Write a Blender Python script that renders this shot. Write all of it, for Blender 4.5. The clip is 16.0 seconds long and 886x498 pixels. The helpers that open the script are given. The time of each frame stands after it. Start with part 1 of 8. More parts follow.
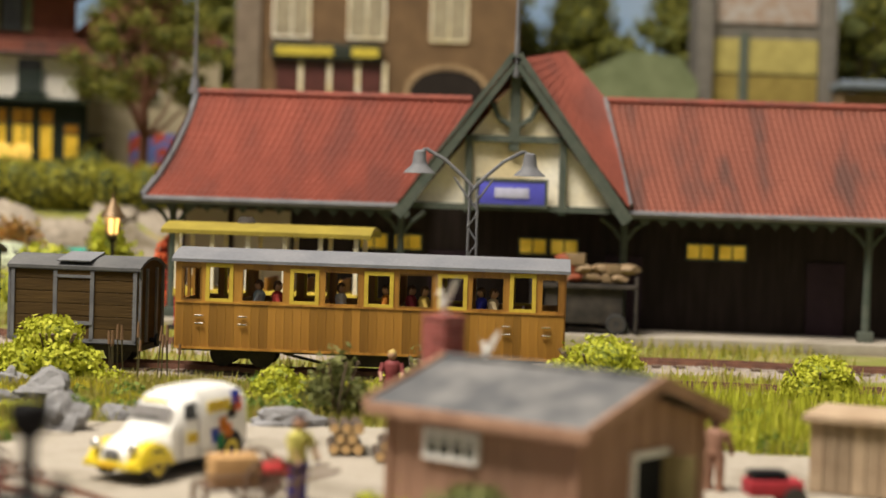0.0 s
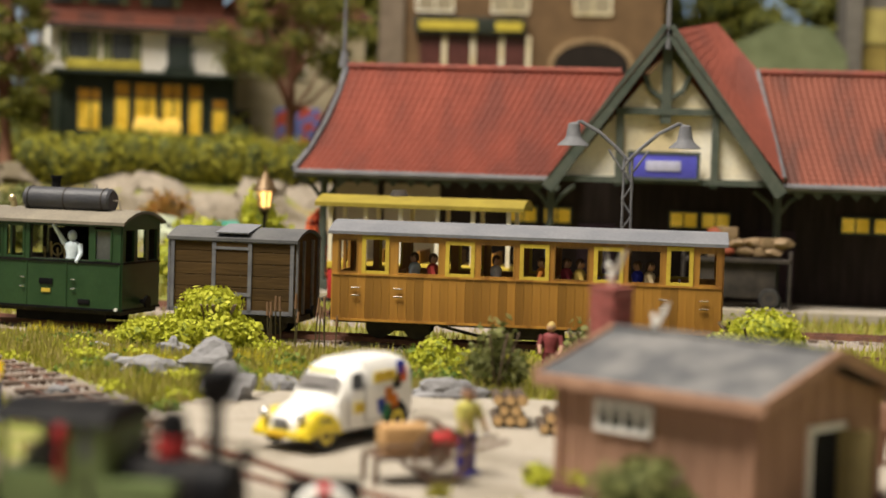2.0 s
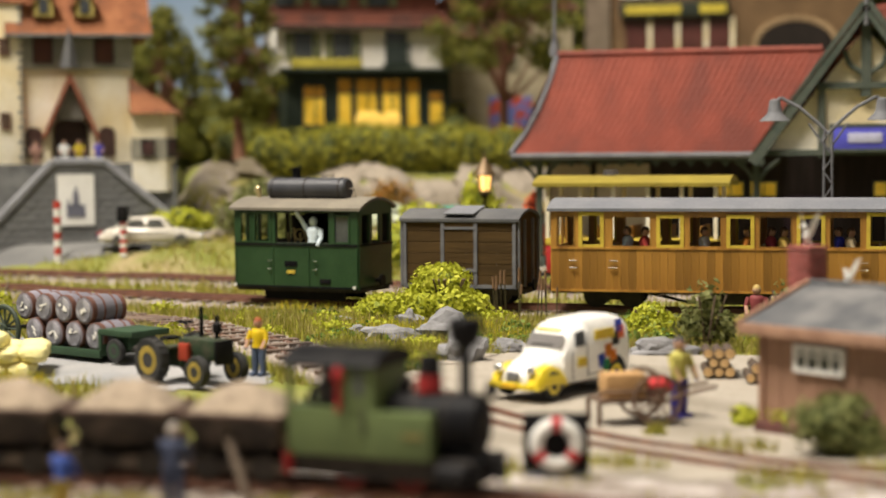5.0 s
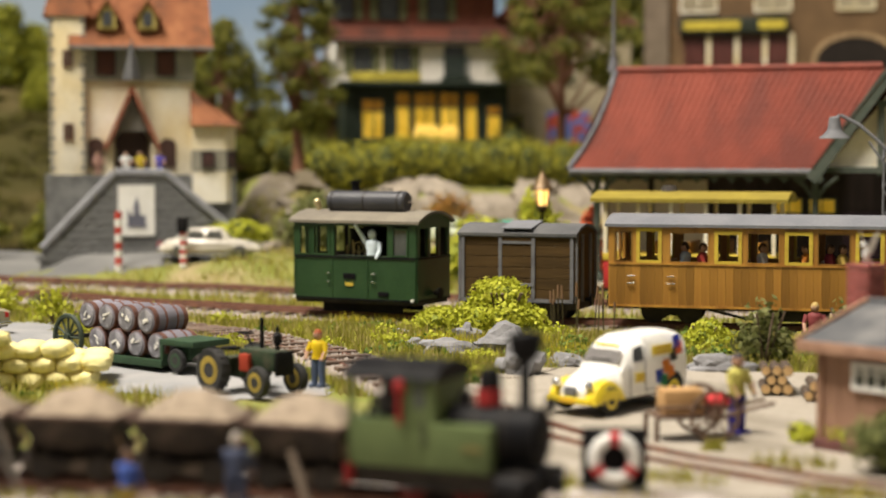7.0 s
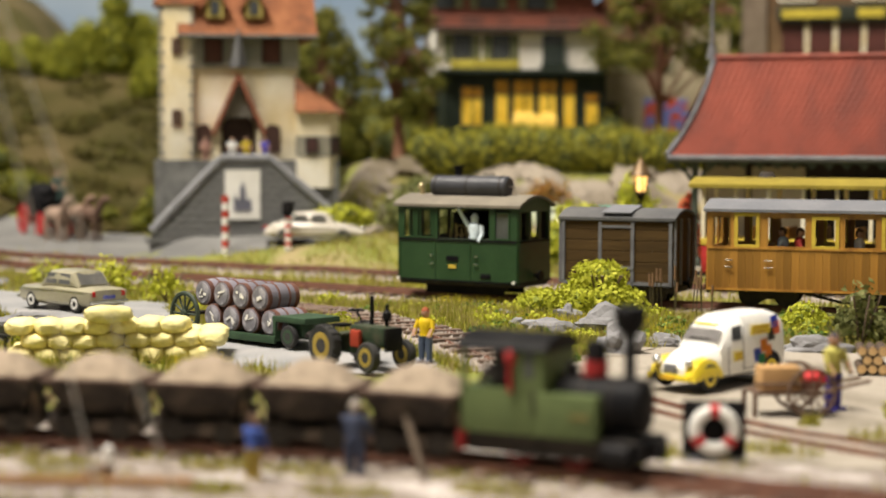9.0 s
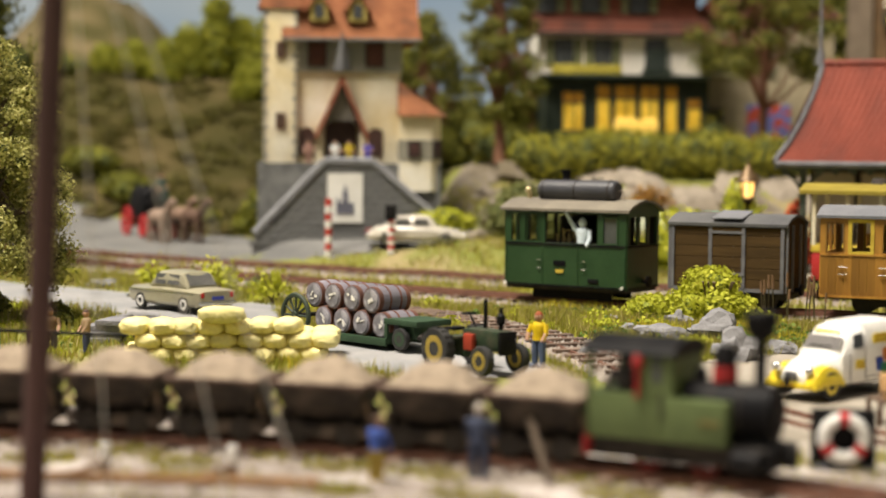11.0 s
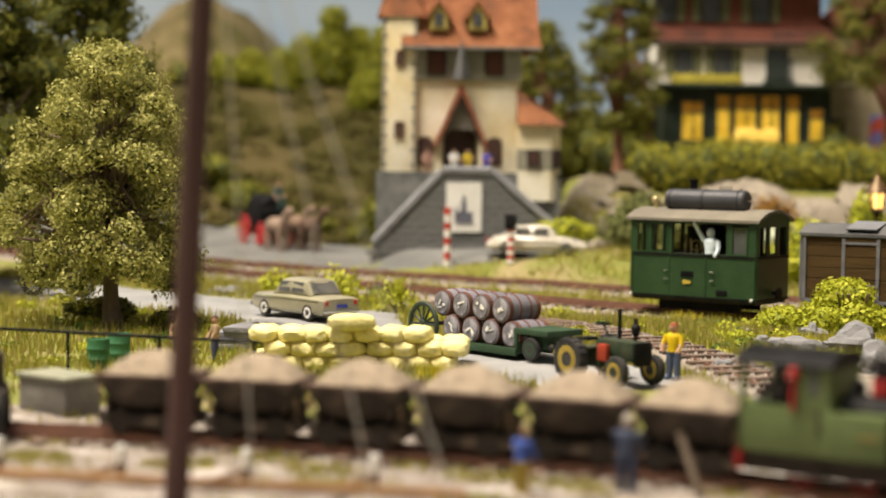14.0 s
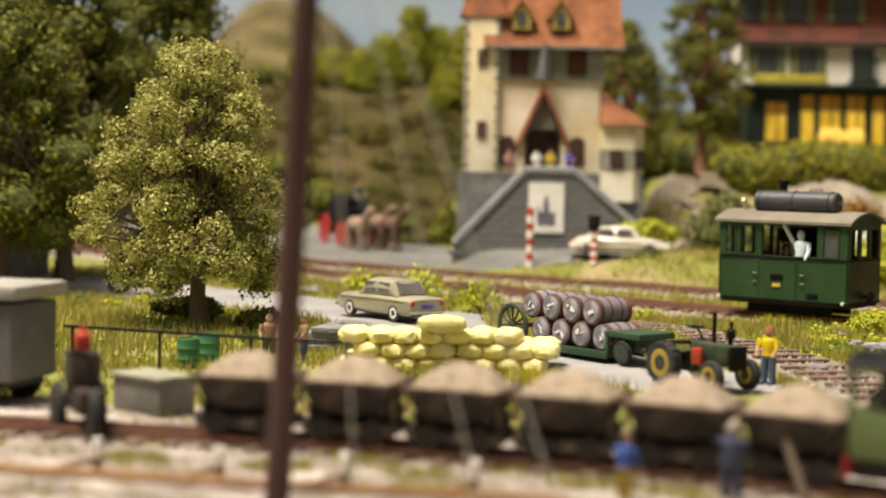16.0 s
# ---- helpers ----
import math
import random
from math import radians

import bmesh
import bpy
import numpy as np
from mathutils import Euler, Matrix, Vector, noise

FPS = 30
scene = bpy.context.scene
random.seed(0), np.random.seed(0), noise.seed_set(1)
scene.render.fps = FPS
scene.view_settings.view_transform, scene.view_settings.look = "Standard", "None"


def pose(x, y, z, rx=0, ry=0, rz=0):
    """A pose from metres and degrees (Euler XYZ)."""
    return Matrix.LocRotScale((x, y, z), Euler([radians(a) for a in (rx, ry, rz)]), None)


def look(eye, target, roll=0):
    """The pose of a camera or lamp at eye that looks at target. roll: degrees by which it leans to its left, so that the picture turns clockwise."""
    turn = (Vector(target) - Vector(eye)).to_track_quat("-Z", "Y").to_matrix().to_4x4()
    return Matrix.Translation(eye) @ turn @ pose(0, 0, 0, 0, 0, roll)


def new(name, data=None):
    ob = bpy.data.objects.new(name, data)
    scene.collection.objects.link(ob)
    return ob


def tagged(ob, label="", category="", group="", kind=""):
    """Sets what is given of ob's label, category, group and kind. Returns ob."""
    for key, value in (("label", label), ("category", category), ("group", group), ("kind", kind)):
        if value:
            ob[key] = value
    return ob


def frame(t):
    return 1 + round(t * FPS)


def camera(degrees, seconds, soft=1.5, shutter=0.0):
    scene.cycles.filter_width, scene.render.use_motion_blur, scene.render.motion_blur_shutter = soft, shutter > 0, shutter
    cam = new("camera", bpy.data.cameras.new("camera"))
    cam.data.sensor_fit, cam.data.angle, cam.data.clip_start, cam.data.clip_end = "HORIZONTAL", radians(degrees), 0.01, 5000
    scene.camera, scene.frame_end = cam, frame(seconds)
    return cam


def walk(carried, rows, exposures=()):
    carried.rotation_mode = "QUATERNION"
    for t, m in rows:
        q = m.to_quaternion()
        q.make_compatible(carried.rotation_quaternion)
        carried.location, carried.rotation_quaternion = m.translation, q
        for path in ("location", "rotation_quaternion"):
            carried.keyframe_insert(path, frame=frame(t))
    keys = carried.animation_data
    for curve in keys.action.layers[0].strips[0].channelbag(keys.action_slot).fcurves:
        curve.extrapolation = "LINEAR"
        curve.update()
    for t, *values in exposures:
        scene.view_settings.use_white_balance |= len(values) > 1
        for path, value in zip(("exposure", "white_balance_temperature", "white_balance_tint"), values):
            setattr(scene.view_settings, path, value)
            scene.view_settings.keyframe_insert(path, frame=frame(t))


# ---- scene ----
# The layout is a 1:87 model; one design unit is 1.4 cm.
U = 0.014
cam = camera(28.86, 16.0, soft=1.7)
PATH = [
    (0, (0.01035, -0.01523, 0.07089), (-0.02816, 0.58317, 0.04997), 1.83),
    (0.5, (0.00959, -0.01358, 0.07178), (-0.03893, 0.58403, 0.04941), 1.59),
    (1, (0.00791, -0.01354, 0.07124), (-0.05167, 0.58303, 0.04782), 1.58),
    (1.5, (0.00490, -0.01350, 0.07132), (-0.06697, 0.58155, 0.04414), 1.56),
    (2, (0.00246, -0.01496, 0.06956), (-0.08186, 0.57828, 0.03871), 1.74),
    (2.5, (0.00367, -0.01860, 0.06870), (-0.09680, 0.57185, 0.03303), 1.50),
    (3, (0.00414, -0.02631, 0.06900), (-0.10960, 0.56148, 0.02955), 1.07),
    (3.5, (0.00654, -0.03885, 0.06867), (-0.12130, 0.54595, 0.02778), 0.43),
    (4, (0.00935, -0.05192, 0.06832), (-0.13142, 0.52995, 0.02807), -0.06),
    (6.5, (0.01047, -0.06849, 0.06861), (-0.15883, 0.50625, 0.03694), -0.20),
    (7, (0.00994, -0.06860, 0.06881), (-0.16487, 0.50450, 0.03715), 0.00),
    (7.5, (0.00979, -0.07093, 0.06890), (-0.17075, 0.50030, 0.03565), 0.09),
    (8, (0.01094, -0.07562, 0.06831), (-0.17736, 0.49301, 0.03357), 0.09),
    (8.5, (0.01232, -0.08262, 0.06872), (-0.18414, 0.48315, 0.03250), 0.15),
    (9, (0.01206, -0.08661, 0.06764), (-0.19339, 0.47599, 0.03187), 0.21),
    (11.5, (0.00156, -0.08616, 0.06599), (-0.23975, 0.46218, 0.03299), 0.59),
    (12, (-0.00055, -0.08432, 0.06533), (-0.24853, 0.46110, 0.03340), 0.58),
    (12.5, (-0.00263, -0.08343, 0.06573), (-0.25513, 0.45993, 0.03411), 0.62),
    (13, (-0.00377, -0.08314, 0.06526), (-0.26118, 0.45797, 0.03458), 0.62),
    (13.5, (-0.00577, -0.08328, 0.06586), (-0.26737, 0.45578, 0.03461), 0.79),
    (14, (-0.00680, -0.08303, 0.06500), (-0.27439, 0.45314, 0.03470), 0.82),
    (14.5, (-0.00859, -0.08342, 0.06547), (-0.28111, 0.45027, 0.03530), 0.97),
    (15, (-0.01099, -0.08315, 0.06612), (-0.28853, 0.44793, 0.03568), 1.12),
    (15.5, (-0.01215, -0.08201, 0.06621), (-0.29572, 0.44585, 0.03533), 1.11),
    (16, (-0.01393, -0.08214, 0.06530), (-0.30362, 0.44238, 0.03438), 1.02),
]
walk(cam, [(t, look(eye, target, roll)) for t, eye, target, roll in PATH], exposures=[(0, 0.1, 6300, 10), (9, 0.15, 6280, 10), (12, 0.18, 6480, 10), (16, 0.25, 6640, 10)])
cam.data.dof.use_dof = True
cam.data.dof.focus_distance = 43 * U
cam.data.dof.aperture_fstop = 12.5

# ---- light: an exhibition hall with broad warm lamps overhead ----
world = bpy.data.worlds.new("hall_light")
scene.world = world
world.use_nodes = True
world.node_tree.nodes["Background"].inputs["Color"].default_value = (1.0, 0.90, 0.76, 1)
world.node_tree.nodes["Background"].inputs["Strength"].default_value = 0.25


def area_lamp(name, eye, target, w, h, power, color):
    data = bpy.data.lights.new(name, "AREA")
    data.shape, data.size, data.size_y, data.energy, data.color = "RECTANGLE", w, h, power, color
    ob = new(name, data)
    ob.matrix_world = look(eye, target)
    return ob


area_lamp("hall_lamp", (-0.78, -0.1, 2.2), (-0.3, 0.6, 0.0), 1.3, 0.6, 127.0, (1.0, 0.905, 0.775))


# ---- building helpers: all sizes below are in design units ----
def M():
    return bmesh.new()


def box(bm, c, s, bev=0.0, rot=None):
    m = Matrix.Translation(c) @ (Euler([radians(a) for a in rot]).to_matrix().to_4x4() if rot else Matrix()) @ Matrix.Diagonal((*s, 1))
    r = bmesh.ops.create_cube(bm, size=1, matrix=m)
    if bev:
        es = list({e for v in r["verts"] for e in v.link_edges})
        bmesh.ops.bevel(bm, geom=es, offset=bev, segments=2, affect="EDGES", profile=0.6)
    return bm


def cyl(bm, p0, p1, r0, r1=None, seg=14, caps=True):
    p0, p1 = Vector(p0), Vector(p1)
    d = p1 - p0
    m = Matrix.Translation((p0 + p1) / 2) @ d.to_track_quat("Z", "Y").to_matrix().to_4x4()
    bmesh.ops.create_cone(bm, cap_ends=caps, segments=seg, radius1=r0, radius2=r0 if r1 is None else r1, depth=d.length, matrix=m)
    return bm


def tube(bm, pts, r, seg=6):
    for a, b in zip(pts, pts[1:]):
        cyl(bm, a, b, r, r, seg)
    return bm


def lathe(bm, prof, seg=16, m=None):
    m = m or Matrix()
    rings = []
    for r, z in prof:
        rings.append([bm.verts.new(m @ Vector((r * math.cos(2 * math.pi * k / seg), r * math.sin(2 * math.pi * k / seg), z))) for k in range(seg)])
    for a, b in zip(rings, rings[1:]):
        for k in range(seg):
            bm.faces.new((a[k], a[(k + 1) % seg], b[(k + 1) % seg], b[k]))
    bm.faces.new(rings[0][::-1])
    bm.faces.new(rings[-1])
    return bm


def prism(bm, pts, y0, y1, m=None):
    """A polygon in x and z, drawn out along y."""
    m = m or Matrix()
    a = [bm.verts.new(m @ Vector((x, y0, z))) for x, z in pts]
    b = [bm.verts.new(m @ Vector((x, y1, z))) for x, z in pts]
    n = len(pts)
    bm.faces.new(a)
    bm.faces.new(b[::-1])
    for k in range(n):
        bm.faces.new((a[k], b[k], b[(k + 1) % n], a[(k + 1) % n]))
    bmesh.ops.recalc_face_normals(bm, faces=bm.faces)
    return bm


def blob(bm, c, s, sub=2, amp=0.2, freq=1.0, seed=0, rot=0):
    m = Matrix.Translation(c) @ Euler((0, 0, radians(rot))).to_matrix().to_4x4() @ Matrix.Diagonal((*s, 1))
    r = bmesh.ops.create_icosphere(bm, subdivisions=sub, radius=1)
    for v in r["verts"]:
        n = noise.noise(v.co * freq + Vector((seed * 7.3, seed * 3.1, seed)))
        v.co = m @ (v.co * (1 + amp * n))
    return bm


def ring(bm, c, R, r, axis="Y", seg=24, tseg=8):
    rows = []
    for k in range(seg):
        a = 2 * math.pi * k / seg
        row = []
        for j in range(tseg):
            b = 2 * math.pi * j / tseg
            q = ((R + r * math.cos(b)) * math.cos(a), r * math.sin(b), (R + r * math.cos(b)) * math.sin(a))
            q = {"Y": q, "X": (q[1], q[0], q[2]), "Z": (q[0], q[2], q[1])}[axis]
            row.append(bm.verts.new(Vector(c) + Vector(q)))
        rows.append(row)
    for k in range(seg):
        a, b = rows[k], rows[(k + 1) % seg]
        for j in range(tseg):
            bm.faces.new((a[j], b[j], b[(j + 1) % tseg], a[(j + 1) % tseg]))
    bmesh.ops.recalc_face_normals(bm, faces=bm.faces)
    return bm


def mesh_of(name, bm, material, smooth=True):
    bmesh.ops.scale(bm, vec=(U, U, U), verts=bm.verts)
    me = bpy.data.meshes.new(name)
    bm.to_mesh(me)
    bm.free()
    me.materials.append(material)
    if smooth:
        me.shade_smooth()
        me.set_sharp_from_angle(angle=radians(38))
    return me


def part(name, bm, material, parent, label="", at=None, smooth=True):
    ob = new(name, bm if isinstance(bm, bpy.types.Mesh) else mesh_of(name, bm, material, smooth))
    ob.parent = parent
    if at:
        ob.matrix_basis = pose(at[0] * U, at[1] * U, at[2] * U, *at[3:])
    return tagged(ob, label) if label else ob


def thing(name, label, category, at=(0, 0, 0), rz=0, group="", kind=""):
    ob = new(name)
    ob.empty_display_size = 0.005
    ob.matrix_basis = pose(at[0] * U, at[1] * U, at[2] * U, 0, 0, rz)
    return tagged(ob, label, category, group, kind)


def solid(name, bm, material, label, category, at=(0, 0, 0), rz=0, group="", kind="", smooth=True):
    """A thing that is one mesh."""
    ob = new(name, mesh_of(name, bm, material, smooth))
    ob.matrix_basis = pose(at[0] * U, at[1] * U, at[2] * U, 0, 0, rz)
    return tagged(ob, label, category, group, kind)


def at_pose(x, y, z, rz=0):
    return pose(x * U, y * U, z * U, 0, 0, rz)


# ---- materials ----
def mat(name, c1, c2=None, rough=0.6, metal=0.0, scale=1.5, fine=14.0, bump=0.25, c3=None, vary=0.0, stretch=(1, 1, 1), emit=0.0, spec=None, alpha_glass=False, spread=(0.35, 0.65), coat=0.0):
    m = bpy.data.materials.new(name)
    m.use_nodes = True
    nt = m.node_tree
    b = nt.nodes["Principled BSDF"]
    link = nt.links.new
    tc = nt.nodes.new("ShaderNodeTexCoord")
    mp = nt.nodes.new("ShaderNodeMapping")
    mp.inputs["Scale"].default_value = [s / U for s in stretch]
    link(tc.outputs["Object"], mp.inputs["Vector"])
    n1 = nt.nodes.new("ShaderNodeTexNoise")
    n1.inputs["Scale"].default_value, n1.inputs["Detail"].default_value = scale, 5
    n2 = nt.nodes.new("ShaderNodeTexNoise")
    n2.inputs["Scale"].default_value, n2.inputs["Detail"].default_value = fine, 3
    for n in (n1, n2):
        link(mp.outputs["Vector"], n.inputs["Vector"])
    ramp = nt.nodes.new("ShaderNodeValToRGB")
    ramp.color_ramp.elements[0].position, ramp.color_ramp.elements[1].position = spread
    c2 = c2 or tuple(min(1, v * 0.75) for v in c1)
    ramp.color_ramp.elements[0].color, ramp.color_ramp.elements[1].color = (*c1, 1), (*c2, 1)
    if c3:
        e = ramp.color_ramp.elements.new((spread[0] + spread[1]) / 2)
        e.color = (*c3, 1)
    link(n1.outputs["Fac"], ramp.inputs["Fac"])
    grain = nt.nodes.new("ShaderNodeMapRange")
    grain.inputs["To Min"].default_value, grain.inputs["To Max"].default_value = 0.8, 1.2
    link(n2.outputs["Fac"], grain.inputs["Value"])
    hsv = nt.nodes.new("ShaderNodeHueSaturation")
    link(ramp.outputs["Color"], hsv.inputs["Color"])
    last = grain.outputs["Result"]
    if vary:
        info = nt.nodes.new("ShaderNodeObjectInfo")
        mr = nt.nodes.new("ShaderNodeMapRange")
        mr.inputs["To Min"].default_value, mr.inputs["To Max"].default_value = 1 - vary, 1 + vary
        link(info.outputs["Random"], mr.inputs["Value"])
        mu = nt.nodes.new("ShaderNodeMath")
        mu.operation = "MULTIPLY"
        link(last, mu.inputs[0])
        link(mr.outputs["Result"], mu.inputs[1])
        last = mu.outputs[0]
    link(last, hsv.inputs["Value"])
    link(hsv.outputs["Color"], b.inputs["Base Color"])
    b.inputs["Roughness"].default_value, b.inputs["Metallic"].default_value = rough, metal
    b.inputs["Coat Weight"].default_value = coat
    b.inputs["Specular IOR Level"].default_value = spec if spec is not None else (0.5 if rough < 0.5 else 0.2)
    if bump:
        bp = nt.nodes.new("ShaderNodeBump")
        bp.inputs["Strength"].default_value, bp.inputs["Distance"].default_value = bump, 0.05 * U
        link(n2.outputs["Fac"], bp.inputs["Height"])
        link(bp.outputs["Normal"], b.inputs["Normal"])
    if emit:
        link(ramp.outputs["Color"], b.inputs["Emission Color"])
        b.inputs["Emission Strength"].default_value = emit
    if alpha_glass:
        b.inputs["Transmission Weight"].default_value = 1.0
        b.inputs["IOR"].default_value = 1.05
    return m


def leaf_mat(name, colors, rough=0.7):
    m = bpy.data.materials.new(name)
    m.use_nodes = True
    nt = m.node_tree
    b = nt.nodes["Principled BSDF"]
    g = nt.nodes.new("ShaderNodeNewGeometry")
    ramp = nt.nodes.new("ShaderNodeValToRGB")
    n = len(colors)
    while len(ramp.color_ramp.elements) < n:
        ramp.color_ramp.elements.new(0.5)
    for k, c in enumerate(colors):
        ramp.color_ramp.elements[k].position = k / (n - 1)
        ramp.color_ramp.elements[k].color = (*c, 1)
    nt.links.new(g.outputs["Random Per Island"], ramp.inputs["Fac"])
    nt.links.new(ramp.outputs["Color"], b.inputs["Base Color"])
    b.inputs["Roughness"].default_value = rough
    b.inputs["Specular IOR Level"].default_value = 0.25
    tr = nt.nodes.new("ShaderNodeBsdfTranslucent")
    nt.links.new(ramp.outputs["Color"], tr.inputs["Color"])
    mix = nt.nodes.new("ShaderNodeMixShader")
    mix.inputs["Fac"].default_value = 0.25
    nt.links.new(b.outputs["BSDF"], mix.inputs[1])
    nt.links.new(tr.outputs["BSDF"], mix.inputs[2])
    nt.links.new(mix.outputs["Shader"], nt.nodes["Material Output"].inputs["Surface"])
    return m


MEADOW = mat("meadow_ground", (0.22, 0.21, 0.055), (0.30, 0.24, 0.12), rough=0.95, scale=0.3, fine=9, bump=0.6, c3=(0.185, 0.20, 0.043))
PAVING = mat("paving", (0.31, 0.275, 0.22), (0.235, 0.205, 0.16), rough=0.9, scale=0.5, fine=11, bump=0.25, c3=(0.34, 0.30, 0.245))
COURT_GREY = mat("court_asphalt", (0.13, 0.128, 0.122), (0.19, 0.185, 0.172), rough=0.9, scale=0.5, fine=20, bump=0.3)
ASPHALT = mat("asphalt", (0.24, 0.24, 0.24), (0.32, 0.31, 0.30), rough=0.9, scale=0.6, fine=20, bump=0.3)
GRAVEL = mat("gravel", (0.36, 0.31, 0.26), (0.24, 0.20, 0.165), rough=0.95, scale=3, fine=16, bump=0.8)
STONES = mat("ballast_stone", (0.37, 0.33, 0.29), (0.24, 0.195, 0.16), rough=0.9, scale=2, fine=14, bump=0.4)
RAIL = mat("rusty_rail", (0.20, 0.095, 0.06), (0.12, 0.06, 0.045), rough=0.6, metal=0.3, scale=3, fine=18, bump=0.2)
SLEEPER = mat("sleeper_wood", (0.11, 0.075, 0.055), (0.18, 0.13, 0.10), rough=0.9, scale=2, fine=16, vary=0.25)
ROCK = mat("rock", (0.27, 0.265, 0.27), (0.14, 0.135, 0.135), rough=0.9, scale=1.2, fine=6, bump=0.8, c3=(0.21, 0.205, 0.205))
CLIFF = mat("cliff_rock", (0.34, 0.29, 0.225), (0.14, 0.115, 0.075), rough=0.95, scale=0.35, fine=3, bump=0.8, c3=(0.27, 0.23, 0.18))
MOUNTAIN = mat("mountain_slope", (0.10, 0.09, 0.03), (0.26, 0.20, 0.10), rough=1.0, scale=0.22, fine=1.0, bump=1.0, c3=(0.17, 0.135, 0.06))
HILL = mat("hill_scrub", (0.034, 0.030, 0.008), (0.085, 0.064, 0.025), rough=1.0, scale=0.14, fine=1.2, bump=1.0, c3=(0.05, 0.043, 0.012))
BLACK = mat("black_iron", (0.007, 0.007, 0.008), (0.015, 0.014, 0.014), spec=0.07, rough=0.5, scale=2, fine=14, bump=0.15)
DARK = mat("dark_underframe", (0.03, 0.027, 0.024), (0.06, 0.05, 0.042), rough=0.8, scale=2, fine=14)
TYRE = mat("tyre_rubber", (0.025, 0.025, 0.025), (0.05, 0.048, 0.045), rough=0.85, scale=3, fine=20)
DARKGLASS = mat("dark_glass", (0.04, 0.045, 0.05), (0.07, 0.075, 0.08), rough=0.08, bump=0.0)
WHITE = mat("white_paint", (0.80, 0.78, 0.73), (0.72, 0.70, 0.64), rough=0.5, scale=1, fine=12, bump=0.05)
CHROME = mat("chrome", (0.75, 0.75, 0.74), (0.6, 0.6, 0.6), rough=0.25, metal=1.0, bump=0)
FRONT_GRAVEL = mat("front_gravel", (0.33, 0.285, 0.26), (0.47, 0.42, 0.385), rough=0.95, scale=0.9, fine=9, bump=0.8, c3=(0.20, 0.165, 0.135))
IVY_LEAF = leaf_mat("bush_leaf", [(0.30, 0.33, 0.02), (0.50, 0.51, 0.045), (0.42, 0.44, 0.03), (0.58, 0.56, 0.07)])
GRASS = leaf_mat("grass_blade", [(0.19, 0.21, 0.02), (0.36, 0.36, 0.045), (0.42, 0.37, 0.07), (0.27, 0.26, 0.035), (0.46, 0.38, 0.14), (0.36, 0.28, 0.12)])
TREE_LEAF = leaf_mat("tree_leaf", [(0.18, 0.185, 0.036), (0.35, 0.34, 0.09), (0.53, 0.49, 0.18), (0.26, 0.26, 0.06)])
DARK_LEAF = leaf_mat("dark_leaf", [(0.075, 0.085, 0.012), (0.15, 0.155, 0.02), (0.24, 0.225, 0.04), (0.11, 0.115, 0.016)])
# dark green filling: the shade deep inside foliage, put into the colour
SHADE_CORE = mat("foliage_shade_core", (0.05, 0.06, 0.02), (0.09, 0.10, 0.03), rough=1.0, scale=1.5, fine=6, bump=1.0)
BARK = mat("bark", (0.12, 0.085, 0.06), (0.20, 0.15, 0.11), rough=0.95, scale=2, fine=10, stretch=(1, 1, 0.3), bump=0.6)
GREEN = mat("tram_green", (0.016, 0.046, 0.014), (0.024, 0.060, 0.020), rough=0.4, scale=1.5, fine=12, bump=0.05)
LOCO_GREEN = mat("loco_green", (0.115, 0.15, 0.058), (0.09, 0.12, 0.047), rough=0.5, scale=1.2, fine=10, bump=0.1)
BROWNGREY = mat("weathered_planks", (0.085, 0.050, 0.016), (0.050, 0.030, 0.010), rough=0.95, scale=1, fine=9, stretch=(0.3, 1, 3), bump=0.3)
GREYFRAME = mat("grey_frame", (0.125, 0.125, 0.135), (0.17, 0.17, 0.175), rough=0.7, scale=2, fine=14)
ROOFGREY = mat("grey_roof", (0.145, 0.15, 0.165), (0.19, 0.19, 0.20), rough=0.8, scale=0.8, fine=12, bump=0.15)
ROOFDARK = mat("dark_roof", (0.085, 0.085, 0.088), (0.12, 0.118, 0.115), rough=0.8, scale=1.0, fine=12, bump=0.15)
ROOFBEIGE = mat("beige_roof", (0.22, 0.195, 0.15), (0.165, 0.145, 0.115), rough=0.8, scale=1.0, fine=12, bump=0.15)
VARNISH = mat("varnished_wood", (0.37, 0.19, 0.032), (0.17, 0.072, 0.013), rough=0.38, scale=0.9, fine=7, stretch=(3.2, 3.2, 0.22), bump=0.12, c3=(0.29, 0.14, 0.024), vary=0.3, spread=(0.32, 0.7))
YELLOW_TRIM = mat("yellow_trim", (0.60, 0.45, 0.06), (0.50, 0.36, 0.05), rough=0.5, scale=2, fine=14, bump=0.05)
TILE = mat("red_pantile", (0.25, 0.070, 0.047), (0.165, 0.054, 0.041), rough=0.68, scale=0.5, fine=6, c3=(0.215, 0.061, 0.042), stretch=(1.6, 0.5, 0.5), bump=0.3)
TILE2 = mat("brown_pantile", (0.215, 0.075, 0.05), (0.105, 0.050, 0.040), rough=0.75, scale=0.45, fine=7, c3=(0.19, 0.066, 0.045), stretch=(2.2, 0.5, 0.5), bump=0.3)
ORANGE_TILE = mat("orange_tile", (0.31, 0.13, 0.06), (0.13, 0.062, 0.036), rough=0.85, scale=0.9, fine=4, c3=(0.23, 0.09, 0.042), bump=0.6)
CREAM = mat("cream_plaster", (0.84, 0.79, 0.66), (0.66, 0.55, 0.32), rough=0.85, scale=0.42, fine=8, bump=0.15)
STONEWALL = mat("grey_stone", (0.20, 0.20, 0.19), (0.12, 0.12, 0.115), rough=0.9, scale=1.6, fine=5, bump=0.7, c3=(0.16, 0.16, 0.155))
DARKGREEN = mat("dark_green_timber", (0.06, 0.075, 0.06), (0.09, 0.10, 0.08), rough=0.7, scale=2, fine=12)
